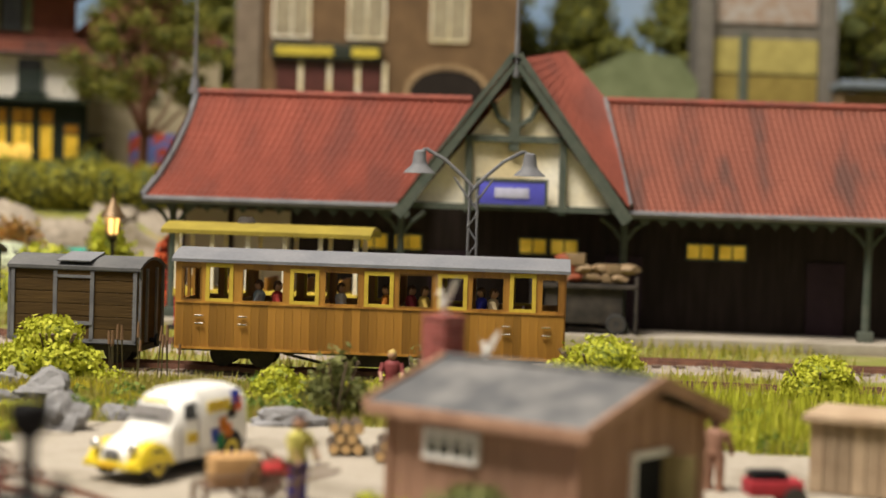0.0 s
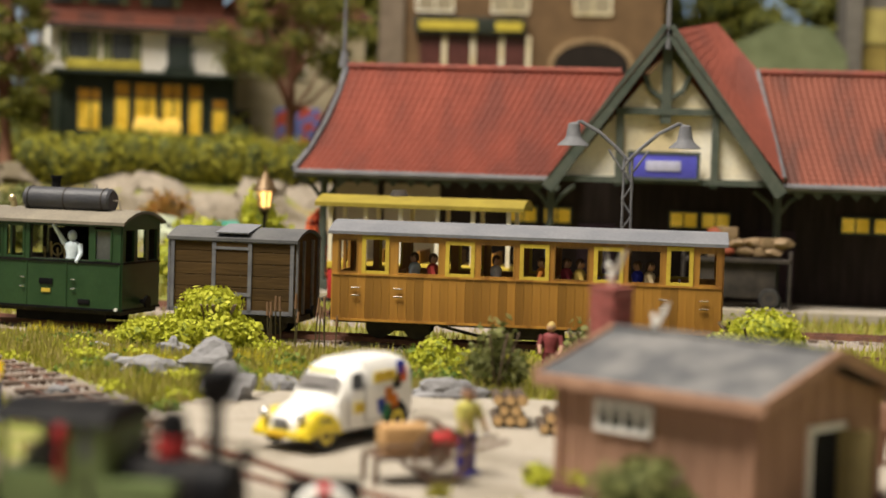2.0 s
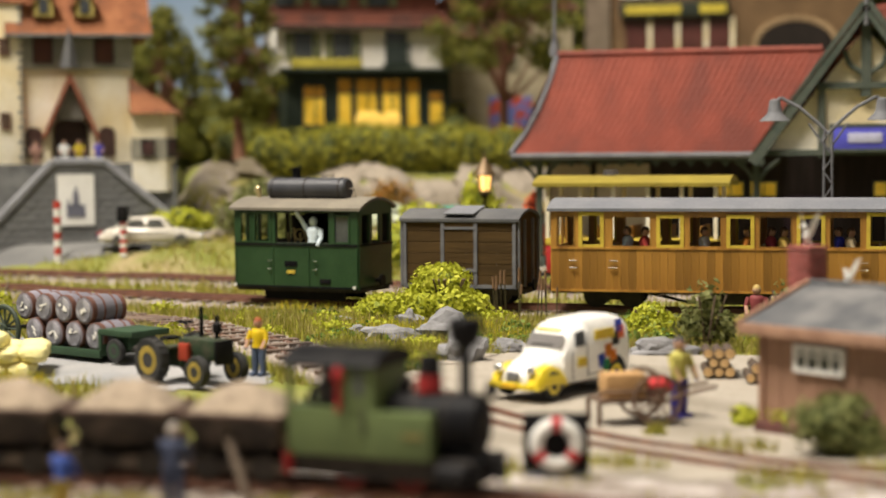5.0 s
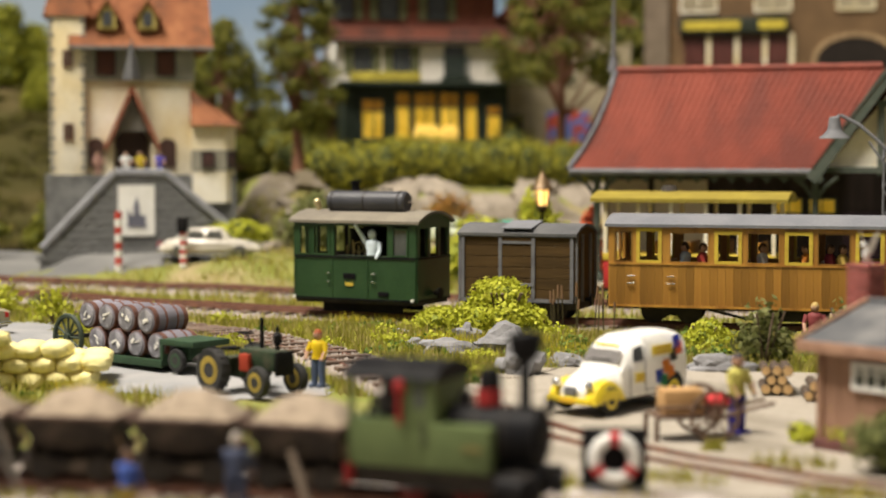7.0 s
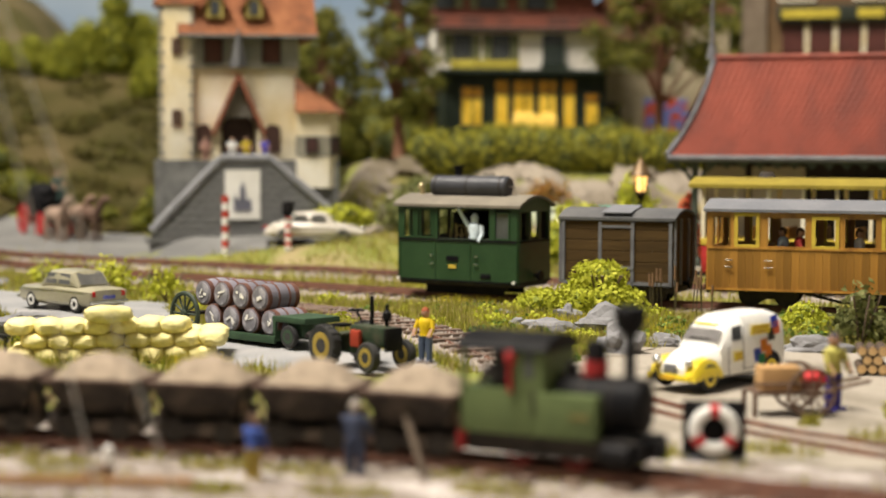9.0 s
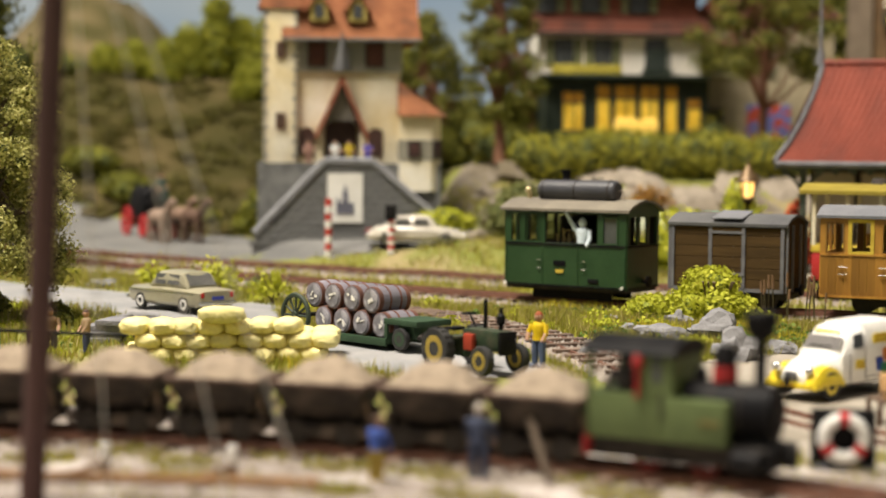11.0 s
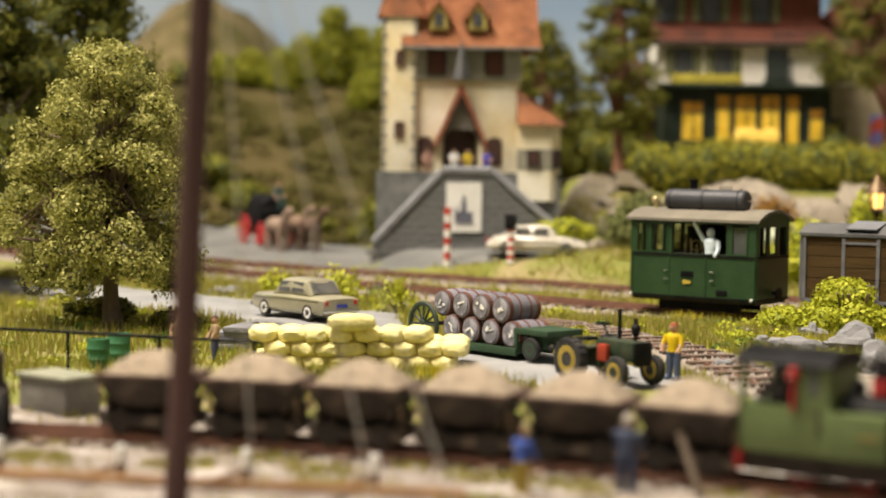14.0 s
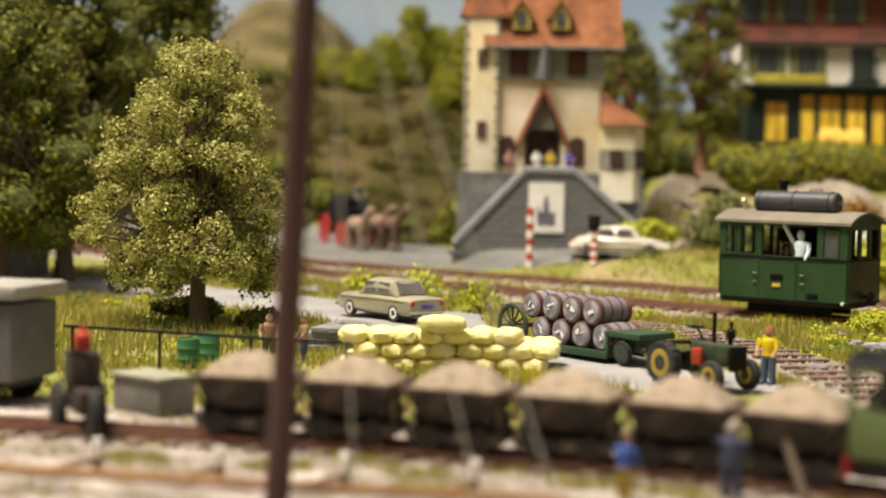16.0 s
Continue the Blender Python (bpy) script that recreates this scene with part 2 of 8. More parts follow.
GLOW = mat("lit_window", (0.55, 0.33, 0.02), (0.80, 0.52, 0.06), rough=0.5, emit=0.24, bump=0, scale=1.2)
LAMPGLOW = mat("lamp_glow", (1.0, 0.50, 0.10), (1.0, 0.62, 0.2), rough=0.5, emit=2.4, bump=0)
BLUE_SIGN = mat("blue_enamel", (0.09, 0.09, 0.50), (0.075, 0.075, 0.42), rough=0.35, scale=2, bump=0)
HUT_WOOD = mat("hut_planks", (0.37, 0.22, 0.145), (0.28, 0.16, 0.105), rough=0.75, scale=1.5, fine=9, stretch=(3, 3, 0.4), bump=0.3)
FELT = mat("roofing_felt", (0.085, 0.086, 0.09), (0.165, 0.16, 0.155), rough=0.9, scale=1.4, fine=6, spread=(0.38, 0.64), bump=0.3)
BRICK = mat("red_brick", (0.33, 0.10, 0.085), (0.24, 0.075, 0.065), rough=0.85, scale=2, fine=9, vary=0.3)
MORTAR = mat("mortar", (0.36, 0.28, 0.25), (0.28, 0.22, 0.2), rough=0.95)
SAND = mat("sand_load", (0.39, 0.31, 0.225), (0.19, 0.15, 0.11), rough=0.95, scale=5, fine=14, bump=1.0, spread=(0.3, 0.75))
RUSTSTEEL = mat("tipper_steel", (0.098, 0.077, 0.062), (0.15, 0.116, 0.09), rough=0.75, scale=1.5, fine=12, c3=(0.03, 0.026, 0.024))


# ---- ground ----
def ss(a, b, v):
    t = max(0.0, min(1.0, (v - a) / (b - a)))
    return t * t * (3 - 2 * t)


def village(x, y):
    """Sideways and depth along the axis on which the shop terrace lies."""
    return (x + 1.33) * 0.893 + (y + 5.1) * 0.449, -(x + 1.33) * 0.449 + (y + 5.1) * 0.893


def castle_axis(lx, d):
    return -1.7 + lx * 0.878 - d * 0.479, -5.02 + lx * 0.479 + d * 0.878


def shop_axis(lx, d):
    return -1.33 + lx * 0.893 - d * 0.449, -5.1 + lx * 0.449 + d * 0.893


def gz(x, y):
    lx, d = village(x, y)
    z = 0.22 * ss(26.5, 33.5, y) * (1 - ss(38, 41, y)) * ss(-22, -16, x)
    z += 0.4 * ss(60, 67, y) * (1 - ss(-22, -12, x))
    bank = 54 + 0.28 * max(-10, -34.6 - x)
    z += 0.95 * ss(bank + 1.5, bank + 5, y) * (1 - ss(66, 70, y)) * ss(-37, -34, x) * (1 - ss(-25, -20, x))
    z += 0.7 * ss(60.5, 64, y) * (1 - ss(68, 71, y)) * ss(-24.5, -22.5, x) * (1 - ss(-15.5, -14, x))
    terrace = 3.6 * ss(73, 83, d + 1.5 * noise.noise(Vector((lx * 0.3, d * 0.1, 0)))) * ss(4.5, 7.5, lx)
    back = 5.0 * ss(67, 76, y) * ss(-16, -10, x)
    hill = 9.0 * ss(86, 108, d)
    z += max(terrace, back, hill * (1 if lx < 6 else 0.6))
    z += 0.05 * noise.noise(Vector((x * 0.5, y * 0.5, 3)))
    return z


def sheet(name, x0, x1, y0, y1, step, material, label, lift=0.0, inside=None, kind="structure", category="ground"):
    nx, ny = int((x1 - x0) / step) + 1, int((y1 - y0) / step) + 1
    v = [(x0 + i * step, y0 + j * step) for j in range(ny) for i in range(nx)]
    f = []
    for j in range(ny - 1):
        for i in range(nx - 1):
            if inside is None or inside(x0 + (i + 0.5) * step, y0 + (j + 0.5) * step):
                f.append((j * nx + i, j * nx + i + 1, (j + 1) * nx + i + 1, (j + 1) * nx + i))
    used = sorted({k for q in f for k in q})
    ix = {k: n for n, k in enumerate(used)}
    me = bpy.data.meshes.new(name)
    me.from_pydata([(v[k][0] * U, v[k][1] * U, (gz(*v[k]) + lift) * U) for k in used], [], [[ix[k] for k in q] for q in f])
    me.materials.append(material)
    me.shade_smooth()
    return tagged(new(name, me), label, category, kind=kind)


def in_poly(p, x, y):
    r = False
    for (a, b), (c, d) in zip(p, p[1:] + p[:1]):
        if (b > y) != (d > y) and x < (c - a) * (y - b) / (d - b) + a:
            r = not r
    return r


def edge_wobble(p, amp=0.5):
    def inside(x, y):
        return in_poly(p, x + amp * noise.noise(Vector((x * 0.8, y * 0.8, 1))), y + amp * noise.noise(Vector((x * 0.8, y * 0.8, 9))))
    return inside


sheet("ground", -130, 110, -30, 170, 1.6, MEADOW, "modelled meadow and soil ground of the layout")
far = M()
for a, b, c, d in ((-6000, -6000, 6000, -30), (-6000, 170, 6000, 6000), (-6000, -30, -130, 170), (110, -30, 6000, 170)):
    box(far, ((a + c) / 2, (b + d) / 2, -0.6), (c - a, d - b, 0.6))
solid("ground_far", far, MEADOW, "plain ground that runs on to the horizon", "ground", kind="structure", smooth=False)

ROAD = [(-14, 26.5), (-11.5, 28.2), (-13, 30), (-17, 31.6), (-22, 35.5), (-25, 40), (-30, 41.5), (-40, 44), (-60, 48), (-60, 40), (-40, 38.0), (-30, 36.6), (-25.2, 34.0), (-20.5, 28.6)]
COURT = [(-27, 56.6), (-32, 56.0), (-34, 55.6), (-38, 56.6), (-45, 58.8), (-60, 63), (-75, 66.5), (-75, 77), (-60, 72.6), (-52, 70.6), (-48, 69.8), (-44, 68.6), (-40, 66.6), (-36, 65.6), (-30, 66)]
YARD = [(-10, 29), (-8.2, 32.6), (-2, 33.2), (2.5, 31.8), (9, 31.6), (20, 32), (20, 26), (5, 27), (3, 20), (-1, 20), (-5, 20.0), (-8, 22.0)]
road_in, court_in, yard_in = edge_wobble(ROAD), edge_wobble(COURT), edge_wobble(YARD)
sheet("road", -60, -11, 26, 49, 0.22, ASPHALT, "grey asphalt lane past the trailer and parked car", 0.03, road_in, category="road")
sheet("road_court", -76, -24.5, 54.5, 80, 0.35, COURT_GREY, "grey asphalt forecourt below the castle", 0.05, court_in, category="road")
sheet("front_strip", -34, 14, 2, 21, 0.24, FRONT_GRAVEL, "grey-pink gravel strip along the front of the layout", 0.05, edge_wobble([(-34, 2), (14, 2), (14, 19.6), (-4, 19.9), (-10, 20.3), (-18, 19.8), (-34, 16)], 0.8), category="gravel")
sheet("pavement", -30, 20, 13, 37, 0.24, PAVING, "sandy beaten yard round the brown hut", 0.03, yard_in, category="pavement")

sheet("hill_slope", -120, 20, 60, 168, 1.6, HILL, "brown scrubby slope behind the castle", 0.25, lambda x, y: not court_in(x, y) and village(x, y)[1] > 84 + 3 * noise.noise(Vector((x * 0.1, y * 0.1, 0))) and village(x, y)[0] < 6, category="hill")


# ---- tracks ----
def glide(ctrl, step=0.25):
    pts = [Vector((*p, 0)) if len(p) == 2 else Vector(p) for p in ctrl]
    pts = [2 * pts[0] - pts[1]] + pts + [2 * pts[-1] - pts[-2]]
    out = []
    for a, b, c, d in zip(pts, pts[1:], pts[2:], pts[3:]):
        n = max(2, int((c - b).length / step))
        for k in range(n):
            t = k / n
            out.append(0.5 * (2 * b + (c - a) * t + (2 * a - 5 * b + 4 * c - d) * t * t + (3 * b - a - 3 * c + d) * t ** 3))
    out.append(pts[-2])
    return out


MAIN = glide([(45, 44.6), (20, 43.7), (4, 43.2), (-8, 43.1), (-14, 43.5), (-19, 44.4), (-24, 45.7), (-30, 47.8), (-40, 51.4), (-55, 56), (-75, 60)])
REAR = glide([(45, 49.6), (20, 49.2), (0, 49.3), (-8, 49.6), (-16, 50.6), (-24, 52.2), (-34.6, 54.0), (-50, 58.4), (-75, 63.5)])
FIELD = glide([(20, 12.0), (4, 15.7), (-2, 16.9), (-5, 17.4), (-7.5, 17.7), (-10, 17.7), (-14, 17.25), (-17, 16.6), (-24, 14.6), (-34, 11.5)])
SIDING = glide([(-26, 43.8), (-22.5, 41.3), (-19.5, 38.8), (-15.5, 34.8), (-11.8, 30.9), (-9, 27.6), (-6.5, 25.0), (-4, 22.9), (-1.5, 21.4), (3, 19.8), (14, 18.4)])
LINES = {"MAIN": MAIN, "REAR": REAR, "FIELD": FIELD, "SIDING": SIDING}


def near_track(x, y, r=1.15):
    return any((p.x - x) ** 2 + (p.y - y) ** 2 < r * r for pts in LINES.values() for p in pts[::3])


def bed_strip(name, pts, half, lift, material, label):
    bm = M()
    rows = []
    for a, b in zip(pts, pts[1:]):
        n = Vector((-(b - a).y, (b - a).x, 0)).normalized()
        row = []
        for k, h in ((-half - 0.5, -0.12), (-half, lift), (half, lift), (half + 0.5, -0.12)):
            j = 0.12 * noise.noise(a * 2 + Vector((k, 0, 0)))
            q = a + n * (k + j)
            row.append(bm.verts.new((q.x, q.y, gz(a.x, a.y) + h)))
        rows.append(row)
    for a, b in zip(rows, rows[1:]):
        for k in range(3):
            bm.faces.new((a[k], a[k + 1], b[k + 1], b[k]))
    bmesh.ops.recalc_face_normals(bm, faces=bm.faces)
    return solid(name, bm, material, label, "track bed", kind="structure")


def rails(bm, pts, gauge, h, base):
    for side in (-1, 1):
        rows = []
        for a, b in zip(pts, pts[1:]):
            n = Vector((-(b - a).y, (b - a).x, 0)).normalized()
            c = a + n * side * gauge / 2
            z = gz(a.x, a.y) + base
            rows.append([bm.verts.new((c.x + n.x * k, c.y + n.y * k, z + q)) for k, q in ((-0.06, 0), (-0.035, h), (0.035, h), (0.06, 0))])
        for a, b in zip(rows, rows[1:]):
            for k in range(4):
                bm.faces.new((a[k], a[(k + 1) % 4], b[(k + 1) % 4], b[k]))
    bmesh.ops.recalc_face_normals(bm, faces=bm.faces)
    return bm


def track(name, pts, gauge, label, lift=0.12, bed=1.0, spacing=0.62, stones=4000, paved=99):
    """Rails all along; the bed, sleepers and stones only as far as the paving begins."""
    bed_strip(name + "_bed", [p for p in pts if p.x < paved], bed, lift, GRAVEL, "ballast bed of grey and brown grit under the rails")
    t = thing(name, label, "track", kind="structure")
    part("rail_pair", rails(M(), pts, gauge, 0.13, lift + (0.06 if paved > 22 else -0.07)), RAIL, t, "rusty brown rails")
    me = mesh_of("sleeper", box(M(), (0, 0, 0), (0.26, gauge + 0.75, 0.12), 0.015), SLEEPER, False)
    dist, last = 0, None
    for a, b in zip(pts, pts[1:]):
        dist += (b - a).length
        if dist >= spacing:
            dist = 0
            if -62 < a.x < min(22, paved):
                ob = new("sleeper", me)
                ob.parent = t
                ob.matrix_basis = at_pose(a.x, a.y, gz(a.x, a.y) + lift + 0.02, math.degrees(math.atan2(b.y - a.y, b.x - a.x)))
    rnd = random.Random(len(pts))
    v, f = [], []
    ok = [(a, b) for a, b in zip(pts, pts[1:]) if -60 < a.x < min(20, paved)]
    for _ in range(stones):
        a, b = rnd.choice(ok)
        n = Vector((-(b - a).y, (b - a).x, 0)).normalized()
        k = rnd.uniform(-bed - 0.35, bed + 0.35)
        q = a + n * k + (b - a) * rnd.random()
        z = gz(q.x, q.y) + (lift if abs(k) < bed else 0.0) + 0.02
        s = rnd.uniform(0.04, 0.09)
        i = len(v)
        v += [((q.x + s * rnd.uniform(0.7, 1.3) * cx) * U, (q.y + s * rnd.uniform(0.7, 1.3) * cy) * U, (z + s * cz) * U) for cx, cy, cz in ((-1, -0.6, -0.5), (1, -0.6, -0.5), (0, 1, -0.5), (0.1, 0, 0.8))]
        f += [(i, i + 1, i + 3), (i + 1, i + 2, i + 3), (i + 2, i, i + 3)]
    me = bpy.data.meshes.new("ballast")
    me.from_pydata(v, [], f)
    me.materials.append(STONES)
    tagged(new("ballast", me), "loose grey and tan ballast stones", "ballast", kind="stuff")
    return t


track("track_main", MAIN, 0.86, "narrow gauge main line with rusty rails on sleepers")
track("track_rear", REAR, 0.86, "second rusty track beside the platform", stones=2500)
track("track_field", FIELD, 0.7, "light field railway track with rusty rails", lift=0.06, bed=0.8, spacing=0.55, stones=3000)
track("track_siding", SIDING, 0.7, "curved siding with rusty rails across the meadow", lift=0.05, bed=0.7, spacing=0.55, stones=3000, paved=-8.0)


# ---- rolling stock on the main line ----
def along(pts, x):
    """The place on a line at which it has that x, and its heading."""
    for a, b in zip(pts, pts[1:]):
        if min(a.x, b.x) <= x <= max(a.x, b.x):
            k = (x - a.x) / (b.x - a.x) if b.x != a.x else 0
            p = a + (b - a) * k
            return p.x, p.y, math.degrees(math.atan2(a.y - b.y, a.x - b.x))


def wheelset(parent, x, z, r, gauge, spokes=0, name="wheelset"):
    bm = M()
    for s in (-1, 1):
        cyl(bm, (x, s * gauge / 2 - s * 0.06, z), (x, s * gauge / 2 + s * 0.06, z), r, seg=18)
        cyl(bm, (x, s * gauge / 2 + s * 0.06, z), (x, s * gauge / 2 + s * 0.1, z), r * 0.35, seg=10)
    cyl(bm, (x, -gauge / 2, z), (x, gauge / 2, z), 0.06, seg=8)
    return part(name, bm, DARK, parent)


def framed_opening(bm, x0, x1, z0, z1, y, w=0.06, d=0.06):
    """A rectangular frame in the plane y."""
    box(bm, ((x0 + x1) / 2, y, z0 + w / 2), (x1 - x0, d, w))
    box(bm, ((x0 + x1) / 2, y, z1 - w / 2), (x1 - x0, d, w))
    box(bm, (x0 + w / 2, y, (z0 + z1) / 2), (w, d, z1 - z0 - 2 * w))
    box(bm, (x1 - w / 2, y, (z0 + z1) / 2), (w, d, z1 - z0 - 2 * w))
    return bm


def arc_roof(L, W, z, rise, over=0.12, thick=0.08, n=10):
    """A roof arched across the width, along x."""
    bm = M()
    pts = []
    for k in range(n + 1):
        a = -1 + 2 * k / n
        pts.append((a * (W / 2 + over), z + rise * (1 - a * a)))
    low = [(y, q - thick) for y, q in pts][::-1]
    m = Matrix.Rotation(radians(90), 4, "Z")
    prism(bm, pts + low, -L / 2 - over, L / 2 + over, Matrix(((0, 1, 0, 0), (1, 0, 0, 0), (0, 0, 1, 0), (0, 0, 0, 1))))
    return bm


def end_wall(bm, x, W, z0, z1, rise, t, holes):
    """An end wall across x with openings (y0, y1) between za and zb; arched top."""
    za, zb = holes[0][2], holes[0][3]
    box(bm, (x, 0, (z0 + za) / 2), (t, W, za - z0))
    ys = [-W / 2] + [v for h in holes for v in h[:2]] + [W / 2]
    for a, b in zip(ys[::2], ys[1::2]):
        box(bm, (x, (a + b) / 2, (za + zb) / 2), (t, b - a, zb - za))
    pts = [(-W / 2, zb)] + [(W / 2 * k, z1 + rise * (1 - k * k)) for k in (-1, -0.6, -0.25, 0, 0.25, 0.6, 1)] + [(W / 2, zb)]
    prism(bm, pts, x - t / 2, x + t / 2, Matrix(((0, 1, 0, 0), (1, 0, 0, 0), (0, 0, 1, 0), (0, 0, 0, 1))))


def side_wall(bm, y, L, z0, z1, t, holes):
    za, zb = holes[0][2], holes[0][3]
    box(bm, (0, y, (z0 + za) / 2), (L, t, za - z0))
    box(bm, (0, y, (z1 + zb) / 2), (L, t, z1 - zb))
    xs = [-L / 2] + [v for h in holes for v in h[:2]] + [L / 2]
    for a, b in zip(xs[::2], xs[1::2]):
        box(bm, ((a + b) / 2, y, (za + zb) / 2), (b - a, t, zb - za))


def buffers(parent, L, z, both=True):
    for s in (-1, 1) if both else (1,):
        bm = M()
        cyl(bm, (s * L / 2, 0, z), (s * (L / 2 + 0.22), 0, z), 0.06, seg=8)
        cyl(bm, (s * (L / 2 + 0.2), 0, z), (s * (L / 2 + 0.27), 0, z), 0.17, seg=14)
        part("buffer", bm, BLACK, parent)


def steam_tram(at, rz):
    t = thing("steam_tram_engine", "dark green boxy steam tram engine with a tank on its roof", "locomotive", at, rz)
    L, W = 4.15, 2.05
    h = L / 2
    body = M()
    holes = [(-1.9, -1.5, 1.72, 2.62), (-1.42, -0.82, 1.72, 2.62), (-0.68, 1.12, 1.72, 2.62), (1.28, 1.82, 1.72, 2.56)]
    for y in (-W / 2, W / 2):
        side_wall(body, y, L, 0.4, 2.75, 0.07, holes)
    eh = [(-0.86, -0.4, 1.72, 2.55), (-0.22, 0.22, 1.72, 2.55), (0.4, 0.86, 1.72, 2.55)]
    for x in (-h, h):
        end_wall(body, x, W, 0.4, 2.75, 0.28, 0.07, eh)
    part("body", body, GREEN, t, "dark green panelled body")
    lining = M()
    for y in (-W / 2 + 0.06, W / 2 - 0.06):
        side_wall(lining, y, L - 0.2, 0.45, 2.72, 0.03, [(a + 0.02, b - 0.02, c + 0.02, d - 0.02) for a, b, c, d in holes])
    part("inner_lining", lining, DARK, t)
    part("ceiling_panel", box(M(), (0, 0, 2.7), (L - 0.2, W - 0.2, 0.04)), DARK, t)
    part("cab_partition", box(M(), (0.3, 0.62, 1.6), (1.7, 0.06, 2.2)), DARK, t)
    for x in (-h + 0.03, -0.76, 0.45, h - 0.03):
        for y in (-W / 2 - 0.04, W / 2 + 0.04):
            part("panel_beading", box(M(), (x, y, 1.07), (0.045, 0.03, 1.28)), GREEN, t)
    for z in (0.44, 1.68):
        for y in (-W / 2 - 0.045, W / 2 + 0.045):
            part("panel_beading", box(M(), (0, y, z), (L, 0.035, 0.055)), BLACK, t)
        part("panel_beading", box(M(), (h + 0.05, 0, z), (0.035, W, 0.055)), BLACK, t)
    for a, b, c, d in (holes[0], holes[1], holes[3]):
        part("window_frame", framed_opening(M(), a, b, c, d, -W / 2 - 0.03, 0.05), GREEN, t)
    part("window_pane", box(M(), (1.55, -W / 2, 2.14), (0.5, 0.02, 0.8)), DARKGLASS, t, "dark glazed cab window")
    part("roof", arc_roof(L, W, 2.76, 0.3, 0.14), ROOFBEIGE, t, "dusty beige arched roof")
    part("floor_frame", box(M(), (0, 0, 0.38), (L - 0.05, W - 0.1, 0.16)), DARK, t)
    for y in (-0.62, 0.62):
        part("side_skirt", box(M(), (0.05, y, 0.2), (2.7, 0.1, 0.34)), BLACK, t)
    part("vent_grille", box(M(), (1.0, -W / 2 - 0.05, 0.62), (0.36, 0.03, 0.14), 0.02), BLACK, t)
    tank = M()
    lathe(tank, [(0.05, -1.32), (0.27, -1.32), (0.32, -1.26), (0.32, 1.26), (0.27, 1.32), (0.05, 1.32)], 22, Matrix.Translation((0.05, -0.25, 3.3)) @ Matrix.Rotation(radians(90), 4, "Y"))
    tk = part("condenser_tank", tank, mat("tank_slate", (0.035, 0.036, 0.042), (0.05, 0.05, 0.056), rough=0.45), t, "slate black cylindrical condenser tank")
    for x in (-1.1, 0.0, 1.15):
        part("tank_band", ring(M(), (x, -0.25, 3.3), 0.325, 0.018, "X", 20, 6), DARK, tk)
    pipe = M()
    tube(pipe, [(1.35, -0.25, 3.3), (1.55, -0.25, 3.3), (1.6, -0.25, 3.0)], 0.02)
    part("tank_pipe", pipe, ROOFBEIGE, tk)
    ch = M()
    cyl(ch, (-0.75, 0.35, 2.95), (-0.75, 0.35, 3.9), 0.13, 0.12)
    cyl(ch, (-0.75, 0.35, 3.84), (-0.75, 0.35, 3.92), 0.16, 0.16)
    part("chimney", ch, BLACK, t)
    lamp = M()
    cyl(lamp, (-1.7, -0.25, 3.0), (-1.7, -0.25, 3.2), 0.08, 0.08)
    blob(lamp, (-1.75, -0.25, 3.26), (0.11, 0.11, 0.13), 2, 0)
    part("head_lamp", lamp, mat("brass", (0.6, 0.5, 0.28), (0.5, 0.4, 0.2), rough=0.35, metal=0.7), t, "brass head lamp")
    for k in range(5):
        part("whistle_pipe", cyl(M(), (0.15 + 0.09 * k, 0.35, 3.0), (0.15 + 0.09 * k, 0.35, 3.72), 0.022, seg=6), CHROME, t)
    boiler = M()
    cyl(boiler, (-0.3, 0.2, 0.6), (-0.3, 0.2, 2.5), 0.5, 0.5, 16)
    part("boiler", boiler, BLACK, t)
    br = mat("dull_brass", (0.42, 0.33, 0.14), rough=0.35, metal=0.6)
    for k in range(4):
        part("valve_lever", cyl(M(), (-0.5 + 0.2 * k, -0.55, 1.4), (-0.5 + 0.2 * k, -0.6, 2.0 + 0.15 * (k % 2)), 0.03, seg=6), br, t, "brass valve lever")
    part("hand_wheel", ring(M(), (-0.1, -0.62, 1.95), 0.16, 0.02, "Y", 14, 5), br, t, "brass hand wheel")
    part("plate", box(M(), (-0.15, -W / 2 - 0.055, 1.12), (0.42, 0.015, 0.16), 0.005), BLACK, t, "small dark oval plate")
    part("number_bar", box(M(), (-0.15, -W / 2 - 0.055, 0.88), (0.26, 0.015, 0.1)), YELLOW_TRIM, t, "small yellow number bar")
    for x in (0.62, -0.92):
        for z in (0.95, 1.2):
            part("grab_handle", tube(M(), [(x, -W / 2 - 0.08, z), (x + 0.12, -W / 2 - 0.08, z)], 0.018), CHROME, t)
    for x in (-h + 0.02, h - 0.1):
        part("marker_lamp", cyl(M(), (x, -W / 2 - 0.02, 0.46), (x, -W / 2 - 0.1, 0.46), 0.045, seg=10), WHITE, t, "small white marker lamp")
    buffers(t, L, 0.62)
    for x in (-0.7, 0.7):
        wheelset(t, x, 0.34, 0.34, 0.86)
    c, s = math.cos(radians(rz)), math.sin(radians(rz))
    bm, m = figurine_mesh((0.72, 0.82, 0.86), 1.55, arm_up=True)
    solid("driver_figurine", bm, m, "pale blue plain model figure leaning from the engine window", "figurine", (at[0] + 0.5 * c + 0.84 * s, at[1] + 0.5 * s - 0.84 * c, at[2] + 0.92), rz)
    return t


_fig_mats = {}


def paint(c, rough=0.6):
    if c not in _fig_mats:
        _fig_mats[c] = mat("paint_%02x%02x%02x" % tuple(int(v * 255) for v in c), c, rough=rough, scale=3, fine=20, bump=0.05)
    return _fig_mats[c]


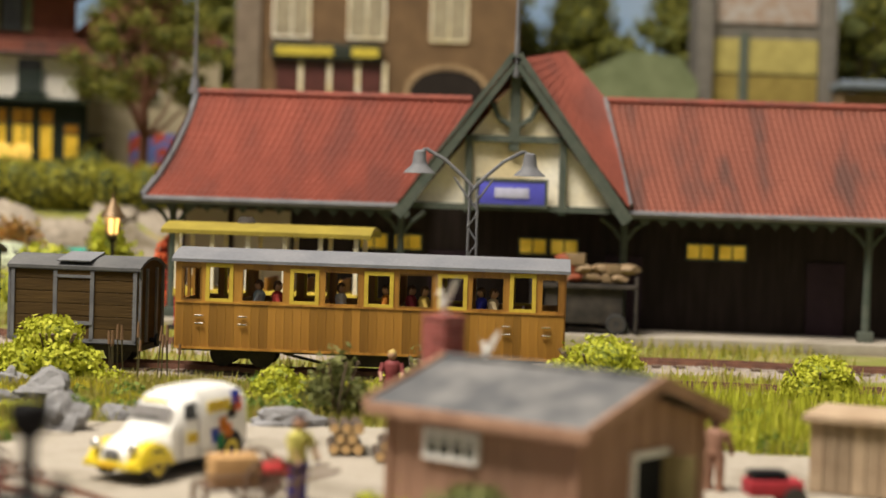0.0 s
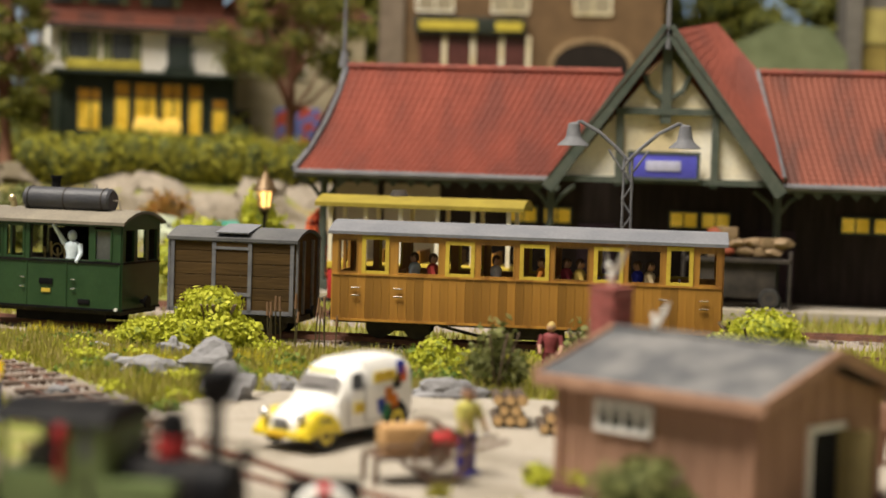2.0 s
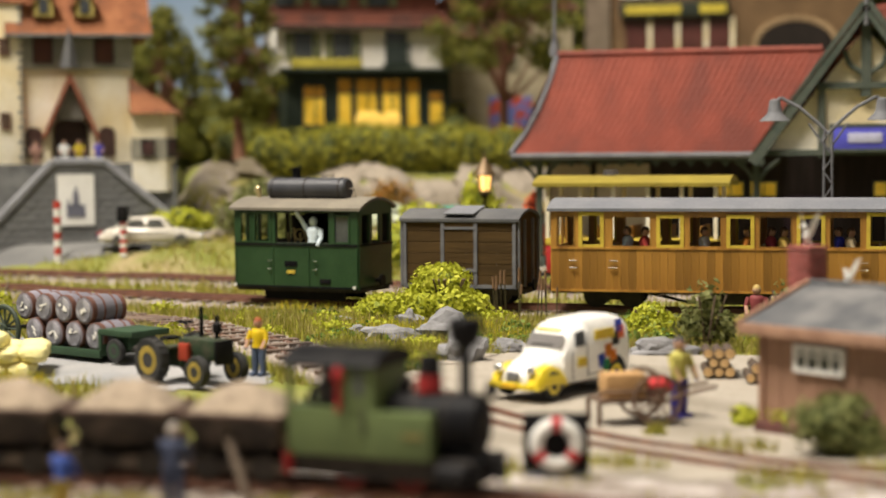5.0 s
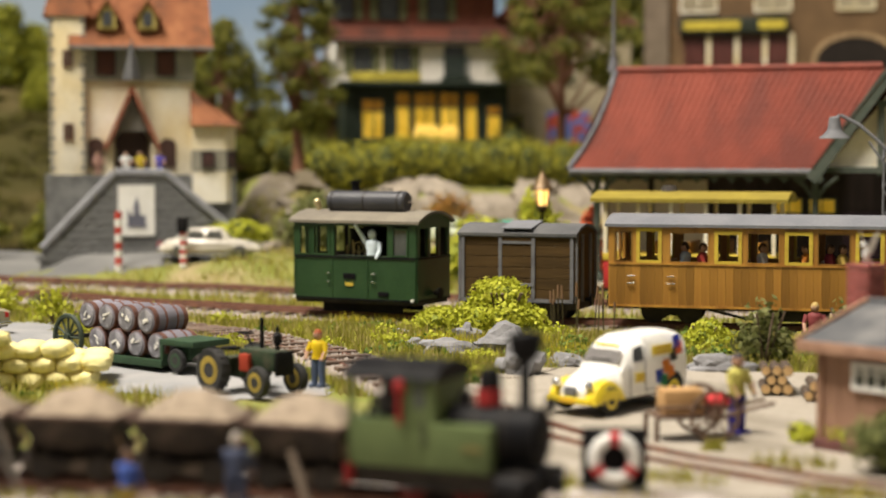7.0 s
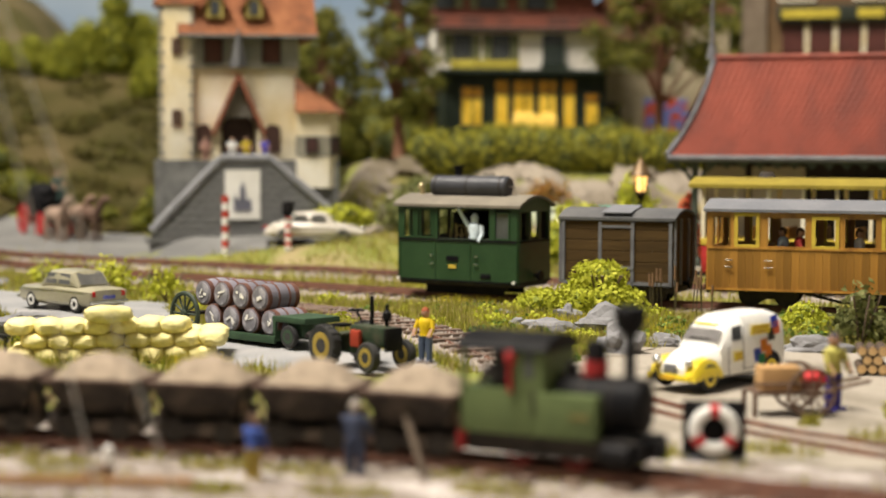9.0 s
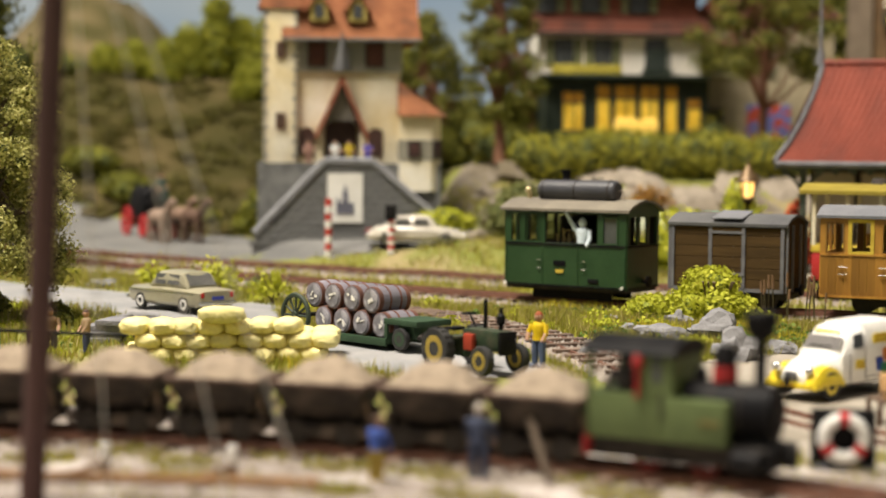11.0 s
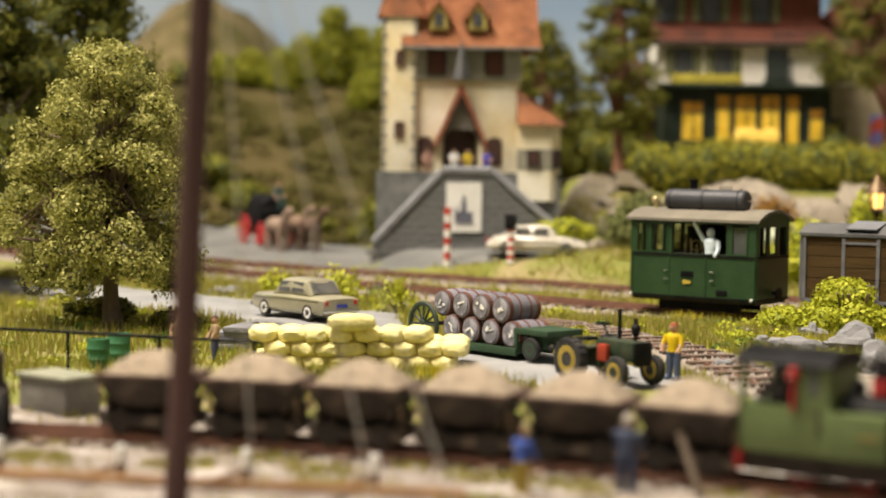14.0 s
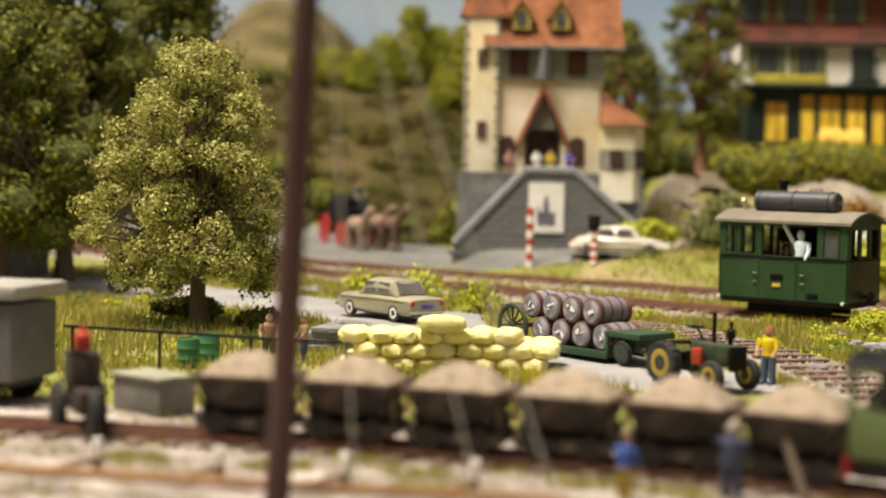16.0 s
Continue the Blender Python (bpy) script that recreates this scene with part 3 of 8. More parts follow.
def figurine_mesh(color, h=1.42, arm_up=False, sit=False):
    """A plain model figure in one mesh."""
    bm = M()
    k = h / 1.42
    for s in (-1, 1):
        if sit:
            cyl(bm, (s * 0.11, 0, 0.62 * k), (s * 0.13, -0.4 * k, 0.6 * k), 0.1 * k, 0.09 * k, 8)
            cyl(bm, (s * 0.13, -0.4 * k, 0.62 * k), (s * 0.13, -0.42 * k, 0.1), 0.08 * k, 0.07 * k, 8)
        else:
            cyl(bm, (s * 0.1 * k, 0, 0.68 * k), (s * 0.12 * k, 0, 0.03), 0.11 * k, 0.075 * k, 8)
        box(bm, (s * 0.12 * k, -0.05 * k, 0.035), (0.13 * k, 0.26 * k, 0.07), 0.02)
    lathe(bm, [(0.1 * k, 0.64 * k), (0.17 * k, 0.7 * k), (0.15 * k, 0.85 * k), (0.2 * k, 1.06 * k), (0.15 * k, 1.15 * k), (0.06 * k, 1.19 * k)], 10, Matrix.Diagonal((1.08, 0.8, 1, 1)))
    blob(bm, (0, -0.01, 1.31 * k), (0.115 * k, 0.125 * k, 0.145 * k), 2, 0)
    for s in (-1, 1):
        up = arm_up and s < 0
        e = (s * (0.3 if up else 0.27) * k, -0.08 * k, (1.3 if up else 0.88) * k)
        w = (s * (0.4 if up else 0.24) * k, -0.2 * k, (1.55 if up else 0.7) * k)
        cyl(bm, (s * 0.21 * k, 0, 1.1 * k), e, 0.075 * k, 0.06 * k, 7)
        cyl(bm, e, w, 0.06 * k, 0.045 * k, 7)
        blob(bm, w, (0.06 * k,) * 3, 1, 0)
    return bm, paint(color)


def figure(label, color, x, y, z=None, rz=0, h=1.42, sit=False, arm_up=False, name="figurine", legs=None, hair=(0.10, 0.06, 0.04)):
    bm, m = figurine_mesh(color, h, arm_up, sit)
    top, neck = 0.70 * h / 1.42, 1.19 * h / 1.42
    for f in bm.faces:
        c = f.calc_center_median()
        if legs and c.z < top and abs(c.x) < 0.24:
            f.material_index = 1
        elif c.z > neck and abs(c.x) < 0.16:
            f.material_index = 3 if c.z > 1.34 * h / 1.42 or c.y > 0.04 else 2
        elif abs(c.x) > 0.2 * h / 1.42 and c.y < -0.16 * h / 1.42:
            f.material_index = 2
    ob = solid(name, bm, m, label, "figurine", (x, y, gz(x, y) + 0.03 if z is None else z), rz)
    for c in (legs or color, (0.55, 0.33, 0.22), hair):
        ob.data.materials.append(paint(c))
    return ob


def box_wagon(at, rz):
    t = thing("goods_wagon", "dark brown planked goods wagon with a dark arched roof", "wagon", at, rz)
    L, W = 3.35, 2.0
    for side in (-1, 1):
        for k in range(6):
            z = 0.6 + 0.31 * k
            for a, b in ((-L / 2 + 0.06, -0.5), (-0.44, 0.44), (0.5, L / 2 - 0.06)):
                part("plank", box(M(), ((a + b) / 2, side * (W / 2 - (0.0 if a != -0.44 else -0.03)), z + 0.155), (b - a, 0.06, 0.298), 0.012), BROWNGREY, t, smooth=False)
        fr = M()
        y = side * (W / 2 + 0.04)
        for x in (-L / 2 + 0.05, L / 2 - 0.05, -0.49, 0.49):
            box(fr, (x, y, 1.53), (0.1, 0.07, 1.92))
        for z in (0.6, 2.44):
            box(fr, (0, y, z), (L, 0.07, 0.1))
        box(fr, (0, y + side * 0.02, 1.05), (1.05, 0.07, 0.09))
        box(fr, (0, y + side * 0.02, 2.24), (0.95, 0.05, 0.07))
        part("side_frame", fr, GREYFRAME, t, "grey steel frame strips")
    for s in (-1, 1):
        e = M()
        prism(e, [(-W / 2, 0.55), (W / 2, 0.55), (W / 2, 2.45), (W / 4, 2.66), (0, 2.73), (-W / 4, 2.66), (-W / 2, 2.45)], s * L / 2 - 0.04, s * L / 2 + 0.04, Matrix(((0, 1, 0, 0), (1, 0, 0, 0), (0, 0, 1, 0), (0, 0, 0, 1))))
        part("end_wall", e, BROWNGREY, t)
        for y in (-0.96, -0.4, 0.4, 0.96):
            part("end_post", box(M(), (s * (L / 2 + 0.07), y, 1.52), (0.06, 0.1, 1.9)), GREYFRAME, t)
    part("roof", arc_roof(L, W, 2.5, 0.26, 0.1), ROOFDARK, t, "dark grey roof with a patched felt sheet")
    part("roof_patch", box(M(), (0.0, -0.55, 2.73), (0.9, 1.1, 0.03), 0, (10, 0, 0)), ROOFGREY, t)
    part("underframe", box(M(), (0, 0, 0.42), (L, W - 0.5, 0.16)), DARK, t)
    for x in (-1.0, 1.0):
        wheelset(t, x, 0.36, 0.36, 0.86)
        for s in (-1, 1):
            ax = M()
            box(ax, (x, s * 0.7, 0.42), (0.3, 0.08, 0.3))
            box(ax, (x, s * 0.72, 0.58), (0.8, 0.06, 0.05))
            part("axle_guard", ax, DARK, t)
    buffers(t, L, 0.6)
    return t


def coach(at, rz):
    t = thing("passenger_coach", "varnished brown wooden coach with yellow window frames", "coach", at, rz)
    L, W = 9.8, 2.35
    z0, z1, za, zb = 0.5, 2.75, 1.72, 2.58
    xs = [(-4.78, -4.25, 0), (-4.12, -3.48, 1), (-3.25, -2.15, 0), (-1.98, -1.3, 1), (-1.15, -0.25, 0), (-0.1, 0.58, 1), (0.72, 1.6, 0), (1.75, 2.43, 1), (2.55, 3.4, 0), (3.55, 4.15, 1), (4.3, 4.78, 0)]
    body = M()
    for y in (-W / 2, W / 2):
        side_wall(body, y, L, z0, z1, 0.07, [(a, b, za, zb) for a, b, _ in xs])
    for x in (-L / 2, L / 2):
        end_wall(body, x, W, z0, z1, 0.24, 0.07, [(-0.95, -0.42, za, zb), (-0.3, 0.3, za, zb), (0.42, 0.95, za, zb)])
    part("body", body, VARNISH, t, "golden brown varnished plank body")
    for side in (-1, 1):
        for a, b, yellow in xs:
            if yellow:
                w = M()
                framed_opening(w, a - 0.03, b + 0.03, za - 0.03, zb + (0.1 if a in (-4.12, 3.55) else 0.03), side * (W / 2 + 0.03), 0.1, 0.07)
                part("window_frame", w, YELLOW_TRIM, t, "yellow window frame")
            else:
                w = M()
                framed_opening(w, a, b, za, zb, side * (W / 2 + 0.02), 0.04, 0.05)
                part("window_frame", w, VARNISH, t)
        n = 46
        me = mesh_of("matchboard", box(M(), (0, 0, 0), (L / n - 0.009, 0.02, za - z0 - 0.06)), VARNISH, False)
        for k in range(n):
            part("matchboard", me, VARNISH, t, at=(-L / 2 + (k + 0.5) * L / n, side * (W / 2 + 0.037), (z0 + za) / 2))
        rail = M()
        box(rail, (0, side * (W / 2 + 0.05), za - 0.03), (L, 0.04, 0.05))
        box(rail, (0, side * (W / 2 + 0.05), z0 + 0.03), (L, 0.04, 0.06))
        part("waist_rail", rail, VARNISH, t)
        for x in (-4.4, -3.3, 3.35, 4.35):
            h = M()
            tube(h, [(x, side * (W / 2 + 0.1), 1.35), (x + 0.22, side * (W / 2 + 0.1), 1.35)], 0.018)
            tube(h, [(x, side * (W / 2 + 0.1), 1.15), (x + 0.22, side * (W / 2 + 0.1), 1.15)], 0.018)
            part("door_handle", h, CHROME, t)
    part("roof", arc_roof(L, W, 2.78, 0.26, 0.12), ROOFGREY, t, "grey arched roof")
    part("floor", box(M(), (0, 0, 0.5), (L - 0.1, W - 0.1, 0.1)), DARK, t)
    for k in range(8):
        s = M()
        x = -3.6 + k * 1.03
        box(s, (x, 0, 0.95), (0.5, 1.8, 0.08), 0.02)
        box(s, (x + 0.24, 0, 1.35), (0.06, 1.8, 0.8), 0.02)
        part("bench", s, VARNISH, t)
    for x in (-3.3, 3.3):
        bg = M()
        box(bg, (x, -0.5, 0.32), (1.5, 0.08, 0.2))
        box(bg, (x, 0.5, 0.32), (1.5, 0.08, 0.2))
        part("bogie", bg, DARK, t)
        for d in (-0.5, 0.5):
            wheelset(t, x + d, 0.34, 0.34, 0.86)
    ub = M()
    box(ub, (0.2, -0.5, 0.3), (1.6, 0.5, 0.3), 0.03)
    tube(ub, [(-2.2, -0.7, 0.42), (-1.2, -0.7, 0.2), (1.6, -0.7, 0.2), (2.4, -0.7, 0.42)], 0.04)
    part("truss", ub, DARK, t)
    buffers(t, L, 0.6)
    c, s = math.cos(radians(rz)), math.sin(radians(rz))
    cols = [(0.55, 0.66, 0.72), (0.45, 0.06, 0.05), (0.72, 0.7, 0.66), (0.65, 0.24, 0.04), (0.34, 0.05, 0.07), (0.70, 0.50, 0.12), (0.05, 0.06, 0.5), (0.62, 0.5, 0.3)]
    for k, x in enumerate((-2.9, -2.4, -0.8, 0.4, 1.0, 1.35, 2.8, 3.1)):
        y = -0.72 if k % 2 else -0.5
        figure("plain model passenger seated at a coach window", cols[k], at[0] + x * c - y * s, at[1] + x * s + y * c, at[2] + 0.82, rz + (90 if k % 3 else -90), 1.42, sit=True, name="passenger_figurine")
    return t


RAILTOP = 0.31
# tram, wagon and coach stand coupled in a row
x, y, h = along(MAIN, -16.4)
steam_tram((x, y, gz(x, y) + RAILTOP), h)
x, y, h = along(MAIN, -11.4)
box_wagon((x, y, gz(x, y) + RAILTOP), h)
x, y, h = along(MAIN, -3.85)
coach((x, y, gz(x, y) + RAILTOP), h)


# ---- station ----
def tiled_slope(p00, p10, p01, p11, cols, rows, amp=0.07, flare=0.0):
    """A roof slope of pantiles: p00-p10 along the eave, p01-p11 along the ridge."""
    p00, p10, p01, p11 = map(Vector, (p00, p10, p01, p11))
    n = (p10 - p00).cross(p01 - p00).normalized()
    if n.z < 0:
        n = -n
    v, f = [], []
    nu, nv = cols * 4, rows * 2
    for j in range(nv + 1):
        row = j // 2 if j % 2 == 0 else j // 2
        t = min(1.0, (j // 2 + (j % 2) * 0.98) / rows)
        lift = 0.02 if j % 2 == 0 else 0.0
        sag = -flare * math.sin(math.pi * t)
        for i in range(nu + 1):
            s = i / nu
            a = p00.lerp(p10, s)
            b = p01.lerp(p11, s)
            q = a.lerp(b, t) + n * (lift + amp * math.cos(2 * math.pi * (s * cols)) + sag + 0.02 * noise.noise(Vector((s * cols * 0.7, t * rows * 0.7, cols))))
            v.append(tuple(q * U))
    for j in range(nv):
        for i in range(nu):
            a = j * (nu + 1) + i
            f.append((a, a + 1, a + nu + 2, a + nu + 1))
    me = bpy.data.meshes.new("tiles")
    me.from_pydata(v, [], f)
    me.shade_smooth()
    me.set_sharp_from_angle(angle=radians(50))
    return me


def tiles(me, material, parent, label="rows of curved clay tiles"):
    me.materials.append(material)
    ob = new("tiles", me)
    ob.parent = parent
    return tagged(ob, label, kind="stuff")


def station():
    t = thing("station_building", "timber station building with red pantile roof and gabled bay", "station")
    ex, ey, ez = -13.3, 57.0, 4.5
    rl, rx, ry, rz = -12.6, 26.0, 62.0, 8.3
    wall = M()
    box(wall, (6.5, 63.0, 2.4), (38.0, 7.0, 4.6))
    # brown timber with the shade under the eave put into its base colour
    part("wall", wall, mat("shaded_station_wood", (0.02, 0.014, 0.012), (0.032, 0.023, 0.02), rough=0.8, stretch=(3, 3, 0.4)), t, "brown timber wall, coloured near black for the shade under the eave")
    # main roof: west and east of the cross gable
    tiles(tiled_slope((ex, ey, ez), (-4.4, ey, ez), (rl, ry, rz), (-2.2, ry, rz), 40, 16, 0.045, 0.35), TILE, t)
    tiles(tiled_slope((3.2, ey, ez), (27.0, ey, ez), (2.35, ry, rz + 0.1), (27.0, ry, rz + 0.1), 105, 20, 0.04, 0.2), TILE2, t)
    back = M()
    prism(back, [(ex, ez - 0.15), (27, ez - 0.15), (27, ez), (ex, ez)], 68.5, 68.9)
    part("back_fascia", back, DARKGREEN, t)
    tiles(tiled_slope((27, 69, ez), (ex, 69, ez), (27, ry + 0.05, rz), (rl, ry + 0.05, rz), 90, 8, 0.04), TILE, t)
    hip = M()
    for a, b, c in (((ex, ey, ez), (ex, 69, ez), (rl, ry, rz)),):
        vs = [hip.verts.new(p) for p in (a, b, c)]
        hip.faces.new(vs)
    bmesh.ops.solidify(hip, geom=hip.faces[:], thickness=0.08)
    part("hip_end", hip, TILE, t)
    trim = M()
    sag = [(ex - 0.05, ey - 0.05, ez + 0.02), (ex + 0.18, 58.2, 5.2), (ex + 0.4, 59.6, 6.15), (rl - 0.1, 61, 7.3), (rl, 62, 8.35)]
    tube(trim, sag, 0.11, 8)
    part("hip_capping", trim, GREYFRAME, t, "grey lead hip capping")
    rid = M()
    for k in range(29):
        cyl(rid, (rl + k * 0.35, ry, rz + 0.05), (rl + k * 0.35 + 0.36, ry, rz + 0.07), 0.13, 0.15, 8)
    for k in range(68):
        cyl(rid, (2.4 + k * 0.36, ry, rz + 0.15), (2.4 + k * 0.36 + 0.37, ry, rz + 0.17), 0.13, 0.15, 8)
    tagged(part("ridge_tiles", rid, TILE, t), kind="stuff")
    gut = M()
    for a, b in ((ex, -4.45), (3.05, 27)):
        cyl(gut, (a, ey - 0.1, ez - 0.08), (b, ey - 0.1, ez - 0.08), 0.12, seg=8)
    part("gutter", gut, GREYFRAME, t, "pale grey gutter")
    lace = M()
    for k in range(64):
        x = ex + 0.3 + 0.62 * k
        if not -4.3 < x < 3:
            box(lace, (x, ey + 0.02, ez - 0.3), (0.3, 0.04, 0.22), 0, (0, 45, 0))
    box(lace, (-8.9, ey + 0.04, ez - 0.2), (8.9, 0.06, 0.14))
    box(lace, (15, ey + 0.04, ez - 0.2), (24, 0.06, 0.14))
    part("valance", lace, DARKGREEN, t, "dark scalloped valance under the eave")
    # cross gable
    gy, top, gl, gr, gb = 56.3, 9.45, -4.55, 3.15, 4.4
    tiles(tiled_slope((3.2, gy - 0.1, gb + 0.15), (2.5, 61.9, 8.4), (-0.72, gy - 0.1, top), (0.9, 63.2, 10.3), 26, 18, 0.03), TILE, t)
    part("valley_lead", tube(M(), [(3.25, 56.8, gb + 0.3), (2.42, 61.9, 8.5)], 0.09, 8), GREYFRAME, t, "grey lead valley strip")
    tiles(tiled_slope((-2.3, 61.5, 8.1), (-4.5, gy - 0.1, gb + 0.15), (0.9, 63.2, 10.3), (-0.72, gy - 0.1, top), 26, 18, 0.03), TILE, t)
    gp = M()
    prism(gp, [(-4.2, gb), (2.9, gb), (-0.7, top - 0.7)], gy + 0.5, gy + 0.7)
    part("gable_panel", gp, CREAM, t, "cream plaster gable panel")
    bb = M()
    for x0, s in ((gl, 1), (gr, -1)):
        a, b = Vector((x0, gy, gb - 0.25)), Vector((-0.7, gy, top + 0.1))
        d = b - a
        m = Matrix.Translation((a + b) / 2) @ Matrix.Rotation(-math.atan2(d.z, d.x), 4, "Y") @ Matrix.Diagonal((d.length, 0.16, 0.42, 1))
        bmesh.ops.create_cube(bb, size=1, matrix=m)
    part("barge_board", bb, DARKGREEN, t, "dark green barge boards")
    fr = M()
    box(fr, (-0.7, gy + 0.35, 7.9), (0.34, 0.2, 3.0))
    box(fr, (-0.7, gy + 0.35, 6.8), (3.3, 0.26, 0.22))
    for x in (-2.2, 0.95):
        box(fr, (x, gy + 0.35, 5.5), (0.24, 0.2, 2.4))
    box(fr, (-0.7, gy + 0.35, gb + 0.1), (7.2, 0.28, 0.2))
    for s in (-1, 1):
        tube(fr, [(-0.7 + s * 0.1, gy + 0.35, 7.2), (-0.7 + s * 0.55, gy + 0.35, 7.5), (-0.7 + s * 0.75, gy + 0.35, 8.0)], 0.09, 6)
        tube(fr, [(-0.7 + s * 0.15, gy + 0.3, 9.2), (-0.7 + s * 0.75, gy + 0.3, 8.3)], 0.1, 6)
    part("gable_frame", fr, DARKGREEN, t, "dark green timber framing")
    sg = part("name_board", box(M(), (-0.72, gy + 0.1, 5.0), (2.2, 0.12, 0.78), 0.03), BLUE_SIGN, t, "blue station name board with pale bars")
    part("sign_frame", framed_opening(M(), -1.92, 0.48, 4.52, 5.48, gy + 0.1, 0.1, 0.16), DARKGREEN, sg)
    part("name_bar", box(M(), (-0.72, gy + 0.02, 5.0), (1.15, 0.03, 0.34), 0.02), mat("pale_lettering", (0.55, 0.55, 0.72), rough=0.5), sg, "pale lettering bar")
    fin = M()
    part("finial", cyl(M(), (-0.7, gy, top - 0.6), (-0.7, gy, top + 2.4), 0.1, 0.05, 8), GREYFRAME, t, "tall grey finial")
    cyl(fin, (rl - 0.1, 62, 8.2), (rl - 0.1, 62, 11.8), 0.1, 0.04, 8)
    cyl(fin, (rl - 0.1, 62, 8.3), (rl - 0.1, 62, 8.9), 0.22, 0.12, 8)
    part("finial", fin, GREYFRAME, t, "tall grey finials")
    # canopy posts and lit windows
    for x in (-12.4, -4.5, 3.1, 11.3, 19):
        p = M()
        cyl(p, (x, 57.6, 0.35), (x, 57.6, 4.3), 0.15, 0.13, 10)
        box(p, (x, 57.6, 0.5), (0.5, 0.5, 0.4), 0.04)
        tube(p, [(x, 57.6, 3.4), (x + 0.35, 57.6, 3.9), (x + 0.8, 57.6, 4.25)], 0.07)
        tube(p, [(x, 57.6, 3.4), (x - 0.35, 57.6, 3.9), (x - 0.8, 57.6, 4.25)], 0.07)
        part("canopy_post", p, DARKGREEN, t)
    for x in (-5.6, -4.4, -0.0, 1.1, 5.85, 6.95):
        w = part("window", box(M(), (x, 59.46, 3.15), (0.92, 0.06, 0.5), 0.02), GLOW, t, "lit yellow window")
        part("window_frame", framed_opening(M(), x - 0.52, x + 0.52, 2.84, 3.46, 59.42, 0.07, 0.08), DARKGREEN, w)
        part("glazing_bar", box(M(), (x, 59.41, 3.15), (0.05, 0.04, 0.5)), DARKGREEN, w)
    for x in (-3.0, 3.2, 10.2):
        part("door", box(M(), (x, 59.44, 1.6), (1.3, 0.1, 2.6), 0.03), mat("plum_door", (0.04, 0.022, 0.032), rough=0.6), t)
    pw = mat("pale_station_plaster", (0.50, 0.44, 0.34), (0.42, 0.36, 0.27), rough=0.85, scale=0.6)
    for x, w in ((-11.6, 1.5), (-9.6, 2.0)):
        part("plaster_panel", box(M(), (x, 59.46, 2.5), (w, 0.08, 3.2), 0.01), pw, t, "pale plaster wall panel")
    solid("platform", box(M(), (6, 58.6, 0.15), (40, 4.6, 0.42), 0.03), PAVING, "low paved station platform", "platform", kind="structure")
    return t


station()


def open_tram():
    t = thing("open_tram_car", "cream and red open tram car with a yellow roof", "tram", (-7.6, 49.58, gz(-7.6, 49.6) + RAILTOP), -2.0)
    part("roof", arc_roof(6.0, 2.0, 3.35, 0.22, 0.1, 0.12), mat("ochre_roof", (0.30, 0.235, 0.035), (0.24, 0.185, 0.03), rough=0.6), t, "ochre yellow roof")
    part("lower_body", box(M(), (0, 0, 0.95), (5.4, 1.9, 0.9), 0.04), mat("signal_red", (0.45, 0.03, 0.03), rough=0.45), t, "red lower panels")
    part("waist_panel", box(M(), (0, 0, 1.5), (5.44, 1.94, 0.22), 0.02), YELLOW_TRIM, t, "yellow waist band")
    for x in (-2.65, -1.6, -0.55, 0.55, 1.6, 2.65):
        for y in (-0.9, 0.9):
            part("pillar", box(M(), (x, y, 2.4), (0.12, 0.1, 1.95)), CREAM, t)
    for k in range(5):
        part("bench", box(M(), (-2.2 + 1.1 * k, 0, 1.75), (0.1, 1.7, 0.5), 0.03), VARNISH, t)
    v = M()
    cyl(v, (-0.8, 0, 3.55), (-0.8, 0, 3.75), 0.3, 0.2, 10)
    part("roof_vent", v, DARK, t)
    part("floor", box(M(), (0, 0, 0.45), (5.8, 1.8, 0.12)), DARK, t)
    for x in (-1.2, 1.2):
        wheelset(t, x, 0.36, 0.36, 0.86)
    return t


open_tram()


def yard_lamp():
    t = thing("platform_lamp", "grey lattice mast lamp with two bell-shaped shades", "lamp", (-1.52, 46.4, 0.0))
    p = M()
    for a in (-1, 1):
        for b in (-1, 1):
            cyl(p, (a * 0.16, b * 0.16, 0), (a * 0.1, b * 0.1, 5.2), 0.035, 0.03, 6)
    for k in range(12):
        z = 0.25 + k * 0.42
        s = 1 if k % 2 else -1
        for b in (-0.13, 0.13):
            cyl(p, (-0.14 * s, b, z), (0.14 * s, b, z + 0.42), 0.02, seg=5)
            cyl(p, (b, -0.14 * s, z), (b, 0.14 * s, z + 0.42), 0.02, seg=5)
    box(p, (0, 0, 0.1), (0.5, 0.5, 0.25), 0.03)
    part("mast", p, GREYFRAME, t)
    for s in (-1, 1):
        arm = M()
        tube(arm, [(0, 0, 5.1), (s * 0.3, 0, 5.42), (s * 0.8, 0, 5.86), (s * 1.35, 0, 6.16), (s * 1.5, 0, 6.05)], 0.05, 6)
        tube(arm, [(0, 0, 4.6), (s * 0.55, 0, 5.4)], 0.03, 6)
        part("arm", arm, GREYFRAME, t)
        sh = M()
        lathe(sh, [(0.06, 0.45), (0.16, 0.4), (0.2, 0.1), (0.24, 0.0), (0.42, -0.16), (0.44, -0.2), (0.36, -0.2)], 16, Matrix.Translation((s * 1.52, 0, 5.68)))
        part("shade", sh, GREYFRAME, t, "grey bell-shaped shade")
    return t


yard_lamp()


